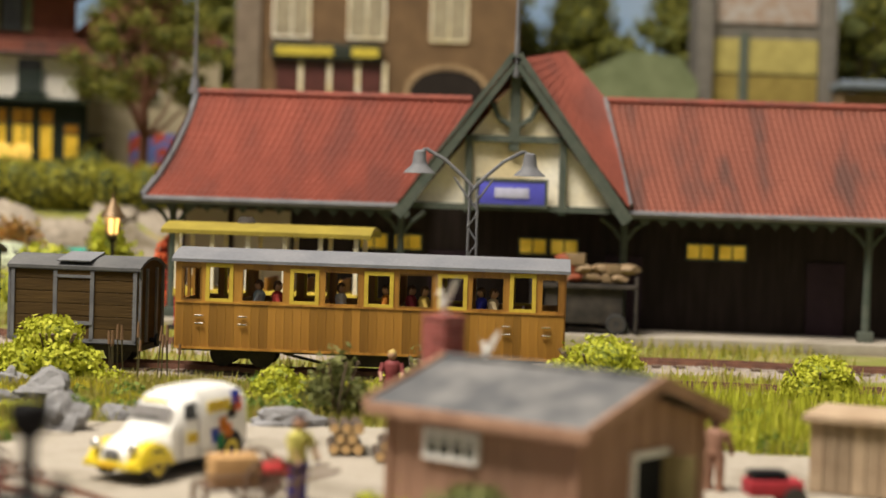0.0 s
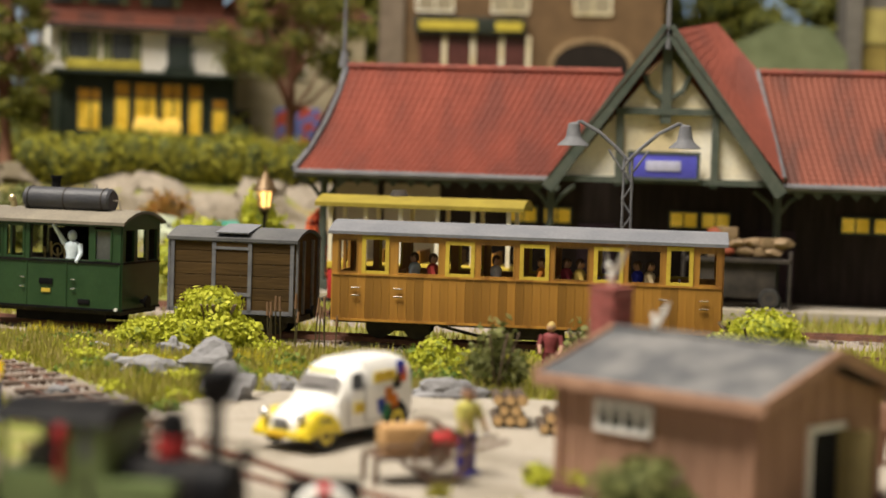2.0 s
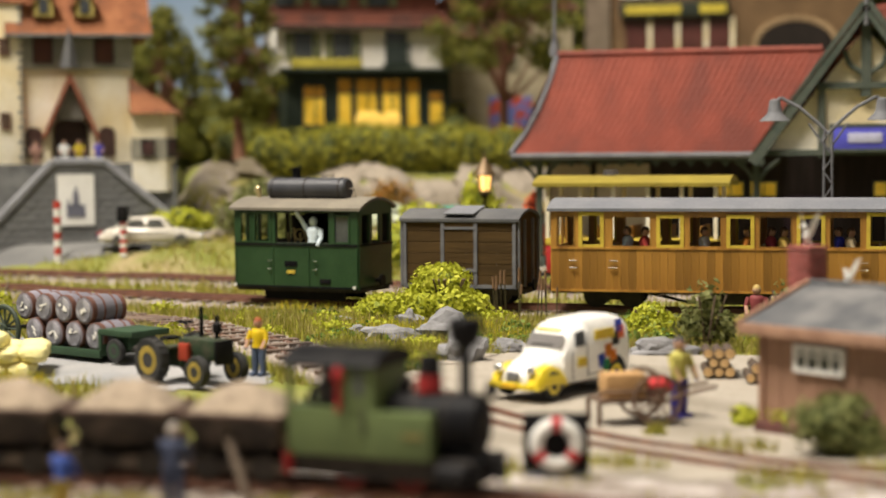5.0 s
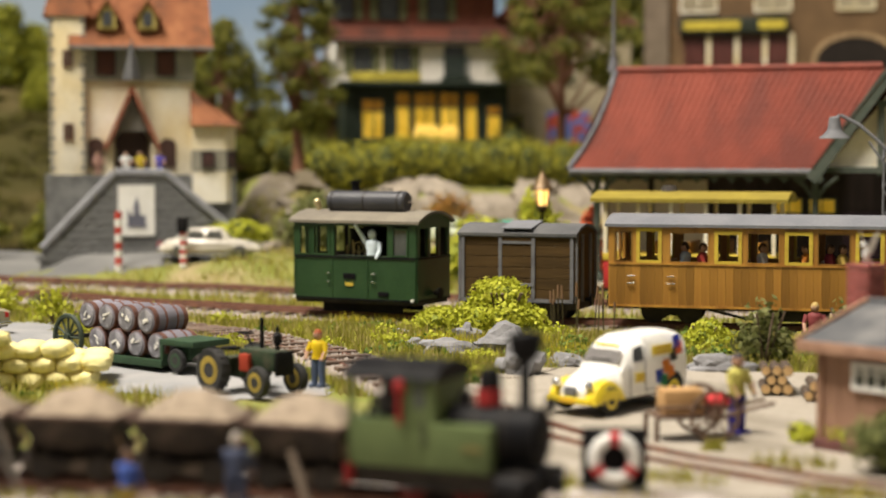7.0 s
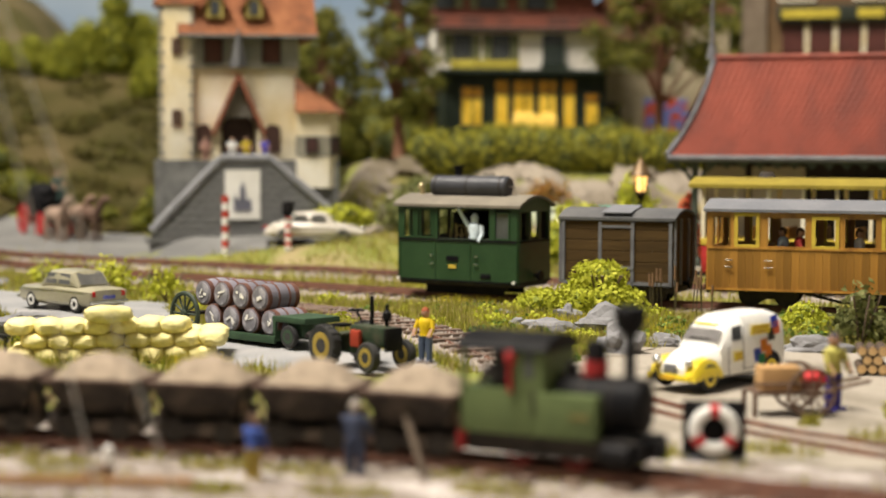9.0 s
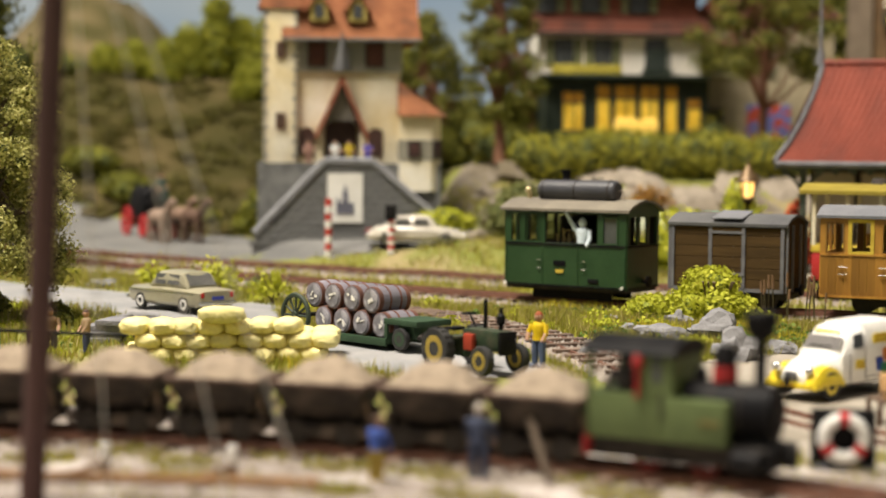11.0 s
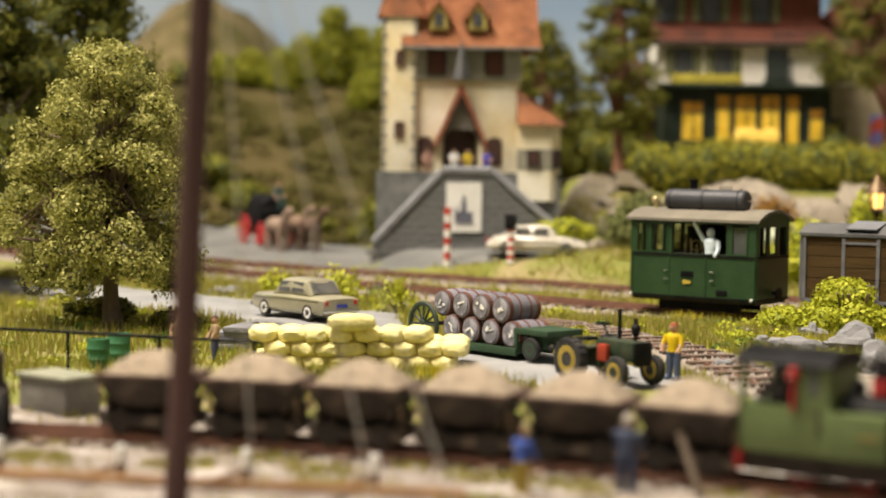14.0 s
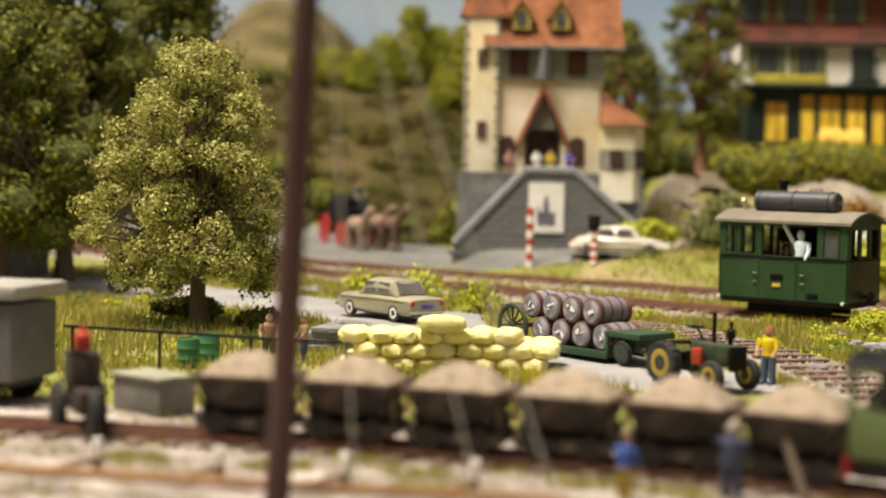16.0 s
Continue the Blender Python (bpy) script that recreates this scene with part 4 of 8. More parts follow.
def gas_lamp(x, y):
    t = thing("gas_lamp", "old gas street lamp with a glowing lantern", "lamp", (x, y, gz(x, y)))
    p = M()
    lathe(p, [(0.22, 0), (0.2, 0.3), (0.1, 0.4), (0.08, 1.2), (0.12, 1.26), (0.07, 1.32), (0.06, 2.9), (0.14, 3.0), (0.18, 3.05)], 12)
    part("post", p, BLACK, t)
    g = M()
    cyl(g, (0, 0, 3.2), (0, 0, 3.74), 0.19, 0.25, 6)
    part("lantern", g, LAMPGLOW, t, "glowing warm glass lantern")
    c = M()
    for k in range(6):
        a = k * math.pi / 3
        cyl(c, (0.2 * math.cos(a), 0.2 * math.sin(a), 3.16), (0.27 * math.cos(a), 0.27 * math.sin(a), 3.8), 0.035, seg=5)
    lathe(c, [(0.1, 3.02), (0.21, 3.1), (0.21, 3.2), (0.1, 3.2)], 12)
    lathe(c, [(0.2, 3.74), (0.46, 3.74), (0.44, 3.82), (0.34, 3.92), (0.26, 4.1), (0.14, 4.2), (0.1, 4.34), (0.04, 4.4), (0.03, 4.6)], 12)
    part("lantern_frame", c, mat("bronze", (0.16, 0.10, 0.045), rough=0.45, metal=0.5), t, "bronze lantern cap and bars")
    return t


gas_lamp(-14.1, 56.0)


# ---- castle ----
def arched(bm, x, z0, z1, w, y, d=0.1):
    pts = [(x - w / 2, z0)] + [(x + w / 2 * math.cos(a), z1 - w / 2 * 0.6 + w / 2 * 0.6 * math.sin(a)) for a in [math.pi * k / 8 for k in range(8, -1, -1)]] + [(x + w / 2, z0)]
    return prism(bm, pts, y - d / 2, y + d / 2)


def castle():
    x, y = castle_axis(4.5, 74)
    t = thing("castle_house", "cream castle-like house with a corner tower and orange tiled roof", "house", (x, y, 0), 28.6)
    t.matrix_basis = t.matrix_basis @ Matrix.Translation((-0.36 * U, 0, 0)) @ Matrix.Diagonal((0.935, 1, 1, 1))
    # here local x runs along the front, y backwards; front wall at y = 0
    w = part("wall", box(M(), (0.15, 2.5, 6.3), (5.1, 5.0, 4.2), 0.02), CREAM, t, "stained cream plaster wall")
    part("upper_wall", box(M(), (0.15, 2.4, 8.95), (5.2, 5.2, 1.5), 0.02), mat("grey_timber_storey", (0.22, 0.22, 0.19), (0.30, 0.29, 0.25), rough=0.9), t, "grey timbered upper storey")
    part("tower", box(M(), (-2.95, 0.5, 7.4), (1.62, 1.9, 7.0), 0.03), CREAM, t, "cream corner tower")
    for w_ in (0.13, 0.22):
        me = mesh_of("quoin", box(M(), (0, 0, 0), (w_, 0.08, 0.17), 0.02), STONEWALL, False)
        for k in range(0 if w_ < 0.2 else 1, 22, 2):
            for x0, s in ((-3.76, 1), (-2.14, -1)):
                ob = new("quoin", me)
                ob.parent = t
                ob.matrix_basis = at_pose(x0 + s * w_ / 2, -0.46, 4.2 + 0.31 * k)
    rf = M()
    prism(rf, [(-0.1, 9.55), (5.5, 9.55), (2.7, 13.9)], -2.9, 3.5, Matrix(((0, 1, 0, 0), (1, 0, 0, -0.7), (0, 0, 1, 0), (0, 0, 0, 1))))
    tiles(tiled_slope((-2.9, -0.75, 9.6), (3.6, -0.75, 9.6), (-2.4, 2.0, 13.9), (3.0, 2.0, 13.9), 26, 14, 0.05), ORANGE_TILE, t)
    part("roof", rf, ORANGE_TILE, t, "steep orange tile roof")
    part("eave", box(M(), (0.35, -0.6, 9.58), (6.5, 0.5, 0.12)), STONEWALL, t)
    tr = M()
    cyl(tr, (-2.95, 0.5, 10.9), (-2.95, 0.5, 14.4), 1.5, 0.1, 4)
    bmesh.ops.rotate(tr, cent=(-2.95, 0.5, 0), matrix=Matrix.Rotation(radians(45), 3, "Z"), verts=tr.verts)
    part("tower_roof", tr, ORANGE_TILE, t)
    for dx in (-1.18, 0.62):
        d = M()
        prism(d, [(dx - 0.42, 10.35), (dx + 0.42, 10.35), (dx + 0.42, 10.95), (dx, 11.5), (dx - 0.42, 10.95)], -0.62, 0.9)
        dm = part("dormer", d, mat("ochre_wood", (0.42, 0.33, 0.10), rough=0.7), t, "ochre wooden dormer")
        part("dormer_window", arched(M(), dx, 10.5, 11.1, 0.4, -0.64, 0.06), DARKGLASS, dm)
        r = M()
        for s in (-1, 1):
            a, b = Vector((dx + s * 0.6, 0, 10.8)), Vector((dx, 0, 11.65))
            e = b - a
            bmesh.ops.create_cube(r, size=1, matrix=Matrix.Translation((a + b) / 2 + Vector((0, 0.1, 0))) @ Matrix.Rotation(-math.atan2(e.z, e.x), 4, "Y") @ Matrix.Diagonal((e.length, 1.7, 0.12, 1)))
        part("dormer_roof", r, ORANGE_TILE, dm)
    fin = M()
    cyl(fin, (-0.1, -0.9, 8.2), (-0.1, -0.9, 9.9), 0.42, 0.03, 4)
    part("porch_spire", fin, ROOFDARK, t, "slate grey pointed spire")
    # porch
    g = M()
    for s in (-1, 1):
        a, b = Vector((-0.1 + s * 1.15, -0.6, 5.4)), Vector((-0.1, -0.6, 7.85))
        e = b - a
        bmesh.ops.create_cube(g, size=1, matrix=Matrix.Translation((a + b) / 2) @ Matrix.Rotation(-math.atan2(e.z, e.x), 4, "Y") @ Matrix.Diagonal((e.length + 0.2, 1.3, 0.16, 1)))
    part("porch_roof", g, mat("rust_tile", (0.26, 0.09, 0.05), rough=0.8), t, "rust red porch gable roof")
    part("porch_panel", prism(M(), [(-0.78, 6.05), (0.58, 6.05), (-0.1, 7.55)], -0.75, -0.6), mat("grey_shingle", (0.24, 0.22, 0.19), rough=0.9), t)
    part("porch_arch", arched(M(), -0.1, 4.2, 6.15, 1.5, -0.12, 0.3), mat("dark_door", (0.06, 0.035, 0.028), rough=0.6), t, "dark arched doorway")
    for s in (-1, 1):
        p = M()
        cyl(p, (-0.1 + s * 0.95, -0.85, 4.2), (-0.1 + s * 0.95, -0.85, 5.5), 0.1, 0.09, 10)
        part("porch_column", p, CREAM, t)
        a = part("arched_window", arched(M(), -0.1 + s * 1.62, 4.5, 5.75, 0.72, -0.03, 0.1), mat("brown_window", (0.07, 0.035, 0.028), rough=0.35), t, "dark brown arched window")
    for z in (9.1, 6.0):
        wn = part("tower_window", box(M(), (-2.93, -0.46, z), (0.36, 0.1, 0.6), 0.01), mat("brown_pane", (0.10, 0.06, 0.04), rough=0.4), t)
        part("window_frame", framed_opening(M(), -3.16, -2.7, z - 0.36, z + 0.36, -0.5, 0.07, 0.08), mat("brown_frame", (0.14, 0.07, 0.05), rough=0.6), wn)
    for dx in (-1.35, 1.35):
        wn = part("upper_window", box(M(), (0.1 + dx, -0.22, 8.95), (0.8, 0.1, 1.0), 0.02), mat("red_brown_shutter", (0.10, 0.04, 0.03), rough=0.6), t, "dark red-brown window")
        part("window_frame", framed_opening(M(), 0.1 + dx - 0.45, 0.1 + dx + 0.45, 8.4, 9.5, -0.26, 0.07, 0.08), DARK, wn)
    # annexe
    plan = [(2.6, -0.75), (4.1, -0.75), (4.6, -0.3), (4.6, 1.9), (2.6, 1.9)]
    turn = Matrix(((1, 0, 0, 0), (0, 0, 1, 0), (0, 1, 0, 0), (0, 0, 0, 1)))
    part("annexe", prism(M(), plan, 3.0, 6.4, turn), CREAM, t, "cream lean-to annexe")
    ar = M()
    eave = [ar.verts.new(p) for p in ((2.55, -1.05, 6.3), (4.2, -1.05, 6.3), (4.9, -0.45, 6.3), (4.9, 2.1, 6.3), (2.55, 2.1, 6.3))]
    ridge = [ar.verts.new(p) for p in ((2.55, 0.0, 7.95), (2.9, 0.9, 7.75), (2.55, 2.1, 7.95))]
    for q in ((eave[0], eave[1], ridge[0]), (eave[1], ridge[1], ridge[0]), (eave[1], eave[2], ridge[1]), (eave[2], eave[3], ridge[1]), (eave[3], ridge[2], ridge[1]), (eave[3], eave[4], ridge[2]), (ridge[0], ridge[1], ridge[2]), tuple(eave[::-1]), (eave[0], ridge[0], ridge[2], eave[4])):
        ar.faces.new(q)
    bmesh.ops.recalc_face_normals(ar, faces=ar.faces)
    part("annexe_roof", ar, ORANGE_TILE, t, "sloping orange tile roof", smooth=False)
    bd = M()
    prism(bd, [(x * 1.0 + (0.02 if x > 3 else 0), y - 0.02) for x, y in plan], 4.35, 5.25, turn)
    part("annexe_window_band", bd, mat("grey_band", (0.30, 0.28, 0.22), rough=0.8), t)
    for dx, dy, a in ((3.3, -0.79, 0), (4.38, -0.56, 45)):
        w = part("annexe_window", box(M(), (0, 0, 0), (0.5, 0.08, 0.62), 0.02), mat("annexe_pane", (0.09, 0.04, 0.035), rough=0.4), t, at=(dx, dy, 4.85, 0, 0, a))
        part("window_frame", framed_opening(M(), -0.3, 0.3, -0.36, 0.36, -0.05, 0.07, 0.06), DARK, w)
    # stone terrace with stairs and poster
    s = M()
    prism(s, [(-4.3, -0.3), (4.9, -0.3), (4.7, 1.5), (1.25, 4.3), (-0.95, 4.3), (-4.1, 1.2)], -2.6, -0.4)
    box(s, (0.3, 2.0, 2.2), (8.6, 5.0, 4.0))
    part("terrace_wall", s, STONEWALL, t, "dark grey stone terrace")
    cp = M()
    tube(cp, [(-4.1, -2.6, 1.2), (-0.95, -2.6, 4.3), (1.25, -2.6, 4.3), (4.7, -2.6, 1.5)], 0.18, 6)
    part("coping", cp, mat("slate_coping", (0.26, 0.26, 0.27), (0.2, 0.2, 0.21), rough=0.8), t, "blue-grey stone coping")
    stones = mesh_of("stone", box(M(), (0, 0, 0), (0.52, 0.08, 0.26), 0.03), STONEWALL, False)
    rnd = random.Random(5)
    for r in range(12):
        for k in range(17):
            xx, zz = -4.1 + 0.55 * k + 0.27 * (r % 2), 0.8 + 0.29 * r
            if zz < 1.2 + (xx + 4.1) * 0.98 - 0.35 and zz < 1.5 + (4.7 - xx) * 0.81 - 0.35 and zz < 4.1:
                ob = new("stone", stones)
                ob.parent = t
                ob.matrix_basis = at_pose(xx, -2.62 + rnd.uniform(-0.02, 0.01), zz)
    ps = part("poster", box(M(), (-0.0, -2.72, 2.75), (1.6, 0.06, 2.1)), WHITE, t, "white poster with a dark tower shape")
    pt = M()
    box(pt, (0, -2.77, 2.3), (0.8, 0.03, 0.5))
    prism(pt, [(-0.14, 2.5), (0.14, 2.5), (0.12, 2.95), (0, 3.35), (-0.12, 2.95)], -2.785, -2.755)
    prism(pt, [(-0.42, 2.5), (-0.24, 2.5), (-0.33, 2.85)], -2.785, -2.755)
    part("poster_print", pt, mat("print_grey", (0.16, 0.16, 0.2), rough=0.7), ps)
    return t


castle()


# ---- village houses on the terrace ----
def windowed(parent, x, z, w, h, y, glass, frame, shutter=None, bars=1):
    g = part("window", box(M(), (x, y, z), (w, 0.08, h)), glass, parent)
    part("window_frame", framed_opening(M(), x - w / 2 - 0.06, x + w / 2 + 0.06, z - h / 2 - 0.06, z + h / 2 + 0.06, y - 0.05, 0.09, 0.12), frame, g)
    for k in range(bars):
        part("glazing_bar", box(M(), (x - w / 2 + w * (k + 1) / (bars + 1), y - 0.06, z), (0.06, 0.04, h)), frame, g)
    if shutter:
        for s in (-1, 1):
            part("shutter", box(M(), (x + s * (w * 0.75 + 0.1), y - 0.05, z), (w * 0.45, 0.08, h + 0.1), 0.01), shutter, g)
    return g


def shop_house():
    x, y = shop_axis(17.0, 88)
    t = thing("corner_shop_house", "half-timbered shop house with lit windows and a balcony", "house", (x, y, 0), 26.7)
    wh = mat("white_render", (0.86, 0.82, 0.74), (0.74, 0.69, 0.60), rough=0.85, scale=0.6)
    dk = mat("black_green_shopfront", (0.02, 0.03, 0.022), (0.035, 0.045, 0.035), rough=0.5)
    olive = mat("olive_shutter", (0.16, 0.17, 0.09), rough=0.7)
    part("upper_wall", box(M(), (-1.15, 3, 10.1), (8.5, 6, 2.8)), wh, t, "white rendered first floor")
    part("attic_wall", box(M(), (-1.15, 3.3, 12.7), (8.3, 6, 2.8)), mat("red_brown_boards", (0.20, 0.07, 0.045), (0.15, 0.05, 0.035), rough=0.8), t, "red-brown boarded attic storey")
    tiles(tiled_slope((-6.1, -0.5, 11.0), (3.7, -0.5, 11.0), (-5.8, 0.4, 11.9), (3.4, 0.4, 11.9), 30, 4, 0.05), mat("brown_tile", (0.17, 0.065, 0.045), rough=0.8), t)
    part("skirt_roof", prism(M(), [(-6.0, 10.85), (3.6, 10.85), (3.4, 11.6), (-5.8, 11.6)], -0.4, 0.3), TILE2, t)
    part("roof", prism(M(), [(-6.1, 14.1), (3.8, 14.1), (2.2, 17.0), (-4.4, 17.0)], -1, 7), TILE2, t)
    part("shop_wall", box(M(), (-0.7, 3.0, 6.4), (8.6, 5.9, 4.6)), dk, t, "black-green shop front")
    part("eave_board", box(M(), (-1.2, -0.55, 10.95), (9.9, 0.08, 0.16)), DARK, t)
    part("shop_cornice", box(M(), (-0.9, -0.35, 8.75), (9.0, 0.7, 0.2), 0.03), dk, t)
    part("fascia", box(M(), (-2.93, -0.25, 9.1), (3.64, 0.3, 0.5), 0.03), mat("gold_fascia", (0.45, 0.38, 0.06), rough=0.5), t, "plain ochre shop fascia")
    amber = mat("amber_light", (0.30, 0.13, 0.01), (0.42, 0.20, 0.02), rough=0.5, emit=0.12, bump=0)
    for xa, w, z, h in ((-3.6, 1.2, 6.8, 2.3), (-2.0, 0.82, 6.9, 2.8), (-0.86, 1.2, 6.9, 2.8), (0.42, 1.1, 6.9, 2.8), (1.58, 0.78, 6.9, 2.8), (2.8, 0.85, 6.7, 1.9)):
        g = part("shop_window", box(M(), (xa, -0.02, z), (w - 0.1, 0.12, h)), GLOW, t, "lit yellow shop window")
        part("window_frame", framed_opening(M(), xa - w / 2 - 0.04, xa + w / 2 + 0.04, z - h / 2 - 0.1, z + h / 2 + 0.1, -0.1, 0.12, 0.14), dk, g)
        part("transom", box(M(), (xa, -0.1, z + h * 0.25), (w, 0.06, 0.1)), dk, g)
        part("fanlight", box(M(), (xa, -0.09, z + h * 0.38), (w - 0.1, 0.03, h * 0.22)), amber, g, "dim amber fanlight")
        part("stall_riser", box(M(), (xa, -0.12, z - h * 0.44), (w, 0.1, h * 0.14), 0.01), dk, g)
        if 0.9 < w:
            part("mullion", box(M(), (xa + 0.1, -0.1, z), (0.07, 0.06, h)), dk, g)
    # goods behind the panes; emission stands in for the shop light on them
    for xa in (-1.1, -0.7, -0.35, 0.3, 0.6):
        p = M()
        blob(p, (xa, -0.16, 6.2), (0.35, 0.08, 0.45), 2, 0.3, 2, 3)
        part("window_display", p, mat("display_gold_glow", (0.9, 0.6, 0.12), rough=0.5, emit=0.3), t, "golden goods on display with an added glow")
    for xa in (-4.1, -2.05):
        windowed(t, xa, 10.0, 0.85, 1.3, -0.02, DARKGLASS, dk, olive)
    for xa in (-5.0, -2.7, -0.13):
        windowed(t, xa, 12.9, 0.9, 1.6, 0.28, DARKGLASS, dk, olive)
    part("balcony_floor", box(M(), (0.75, -0.35, 9.0), (1.5, 0.7, 0.14)), dk, t)
    for k in range(8):
        part("baluster", box(M(), (0.15 + 0.17 * k, -0.65, 9.55), (0.1, 0.08, 1.0)), dk, t)
    part("balcony_rail", box(M(), (0.75, -0.65, 10.08), (1.5, 0.12, 0.1)), dk, t)
    part("balcony_door", box(M(), (0.75, -0.02, 9.9), (1.15, 0.08, 1.7)), DARKGLASS, t)
    return t


shop_house()


def cafe_house():
    x, y = shop_axis(24.5, 92)
    t = thing("cream_town_house", "narrow cream town house beside the shop", "house", (x, y, 0), 20)
    part("wall", box(M(), (0, 3, 8.0), (7.6, 6, 8.6)), mat("beige_render", (0.37, 0.31, 0.205), (0.28, 0.235, 0.15), rough=0.85), t)
    part("roof", prism(M(), [(-4.2, 12.2), (4.2, 12.2), (0, 16.0)], -0.4, 6.5), TILE2, t)
    for xa in (-2.2, 0.2, 2.5):
        windowed(t, xa, 9.9, 0.9, 1.6, -0.02, DARKGLASS, CREAM)
    part("door", box(M(), (-2.6, -0.04, 6.0), (0.8, 0.12, 2.6)), DARK, t)
    part("wall_poster", box(M(), (0.3, -0.05, 6.4), (2.4, 0.08, 2.2)), mat("blue_red_print", (0.12, 0.16, 0.4), (0.42, 0.07, 0.04), rough=0.6, scale=2.2, spread=(0.48, 0.52)), t, "blue and red printed poster")
    return t


cafe_house()


def town_hall():
    t = thing("brown_town_hall", "brown brick hotel with cream windows and an arched gateway", "house", (-9.1, 95.0, 0), 2.8)
    br = mat("brown_brick", (0.15, 0.092, 0.045), (0.105, 0.064, 0.032), rough=0.85, scale=0.8, fine=10)
    dk = mat("dark_shop_sign", (0.03, 0.035, 0.025), rough=0.5)
    part("wall", box(M(), (0.2, 4, 13.0), (14.6, 8, 16.5)), br, t, "brown brick wall")
    part("gateway", arched(M(), 3.6, 9.0, 11.7, 4.2, -0.05, 0.2), mat("gateway_shadow", (0.02, 0.015, 0.012), rough=0.9), t, "dark arched gateway")
    ts = mat("tan_stone", (0.32, 0.22, 0.12), rough=0.9)
    for k in range(13):
        g = math.pi * k / 12
        part("arch_stone", box(M(), (3.6 + 2.25 * math.cos(g), -0.1, 10.4 + 1.45 * math.sin(g)), (0.5, 0.2, 0.3), 0.02, (0, 90 - math.degrees(g), 0)), ts, t)
    for xa in (-5.2, -1.0, 3.6):
        windowed(t, xa, 14.6, 2.0, 2.6, -0.04, mat("cream_blind", (0.30, 0.26, 0.17), (0.23, 0.195, 0.13), rough=0.8), CREAM, bars=1)
    s = part("shop_sign", box(M(), (-3.2, -0.3, 12.5), (6.2, 0.5, 0.9), 0.04), dk, t, "dark shop sign with yellow bars")
    for xa, w in ((-4.4, 3.2), (-1.0, 1.5)):
        part("lettering_bar", box(M(), (xa, -0.58, 12.5), (w, 0.05, 0.5)), mat("gold_letter", (0.5, 0.4, 0.05), rough=0.5), s)
    for xa in (-5.4, -3.8, -2.2, -0.7):
        part("shop_window", box(M(), (xa, -0.06, 11.1), (1.2, 0.1, 1.6)), mat("dim_red_window", (0.09, 0.03, 0.025), rough=0.3), t)
        part("window_post", box(M(), (xa + 0.8, -0.12, 11.1), (0.22, 0.2, 1.8)), CREAM, t)
    part("corner_pier", box(M(), (-7.6, 3.2, 12), (1.4, 7, 18)), mat("grey_pier", (0.18, 0.14, 0.10), rough=0.9), t)
    return t


town_hall()


def grey_house():
    t = thing("grey_yellow_house", "grey framed house with yellow panels", "house", (12.1, 96, 0), 2)
    gy = mat("grey_concrete", (0.15, 0.135, 0.115), (0.115, 0.105, 0.09), rough=0.85)
    part("wall", box(M(), (0, 3, 12), (7.2, 6, 14)), gy, t)
    for s in (-1, 1):
        part("pier", box(M(), (s * 3.4, -0.3, 12), (0.9, 0.8, 14), 0.05), gy, t)
    ye = mat("ochre_panel", (0.25, 0.19, 0.05), (0.19, 0.14, 0.035), rough=0.7)
    part("panel", box(M(), (0.0, -0.06, 10.8), (5.8, 0.14, 2.2)), ye, t, "ochre panel")
    part("panel", box(M(), (0.0, -0.06, 13.0), (5.8, 0.14, 1.9)), mat("pale_yellow_blind", (0.38, 0.32, 0.10), rough=0.7), t, "pale yellow blind")
    part("mullion", box(M(), (-1.2, -0.16, 12), (0.5, 0.16, 4.6)), DARKGREEN, t)
    part("upper_panel", box(M(), (0, -0.08, 15.6), (5.6, 0.14, 1.6)), mat("grey_poster", (0.34, 0.31, 0.28), (0.28, 0.2, 0.15), rough=0.8, scale=1.5), t)
    return t


grey_house()
solid("green_shed", prism(M(), [(2.0, 5), (8.2, 5), (8.2, 11.2), (7.2, 12.6), (4.6, 12.9), (2.0, 11.6)], 93, 97), mat("faded_green", (0.15, 0.17, 0.09), (0.11, 0.13, 0.065), rough=0.85), "faded green shed among the trees", "shed")
stl = thing("stall_row", "low brown and blue market stalls", "stall", (21.3, 94, 4.5))
part("counter", box(M(), (0, 0, 3.2), (11, 3, 6.4)), mat("stall_wood", (0.22, 0.15, 0.09), rough=0.85), stl)
part("awning", box(M(), (0, -0.8, 6.8), (11.4, 4, 0.4), 0.05), mat("blue_grey_awning", (0.17, 0.2, 0.24), rough=0.8), stl)


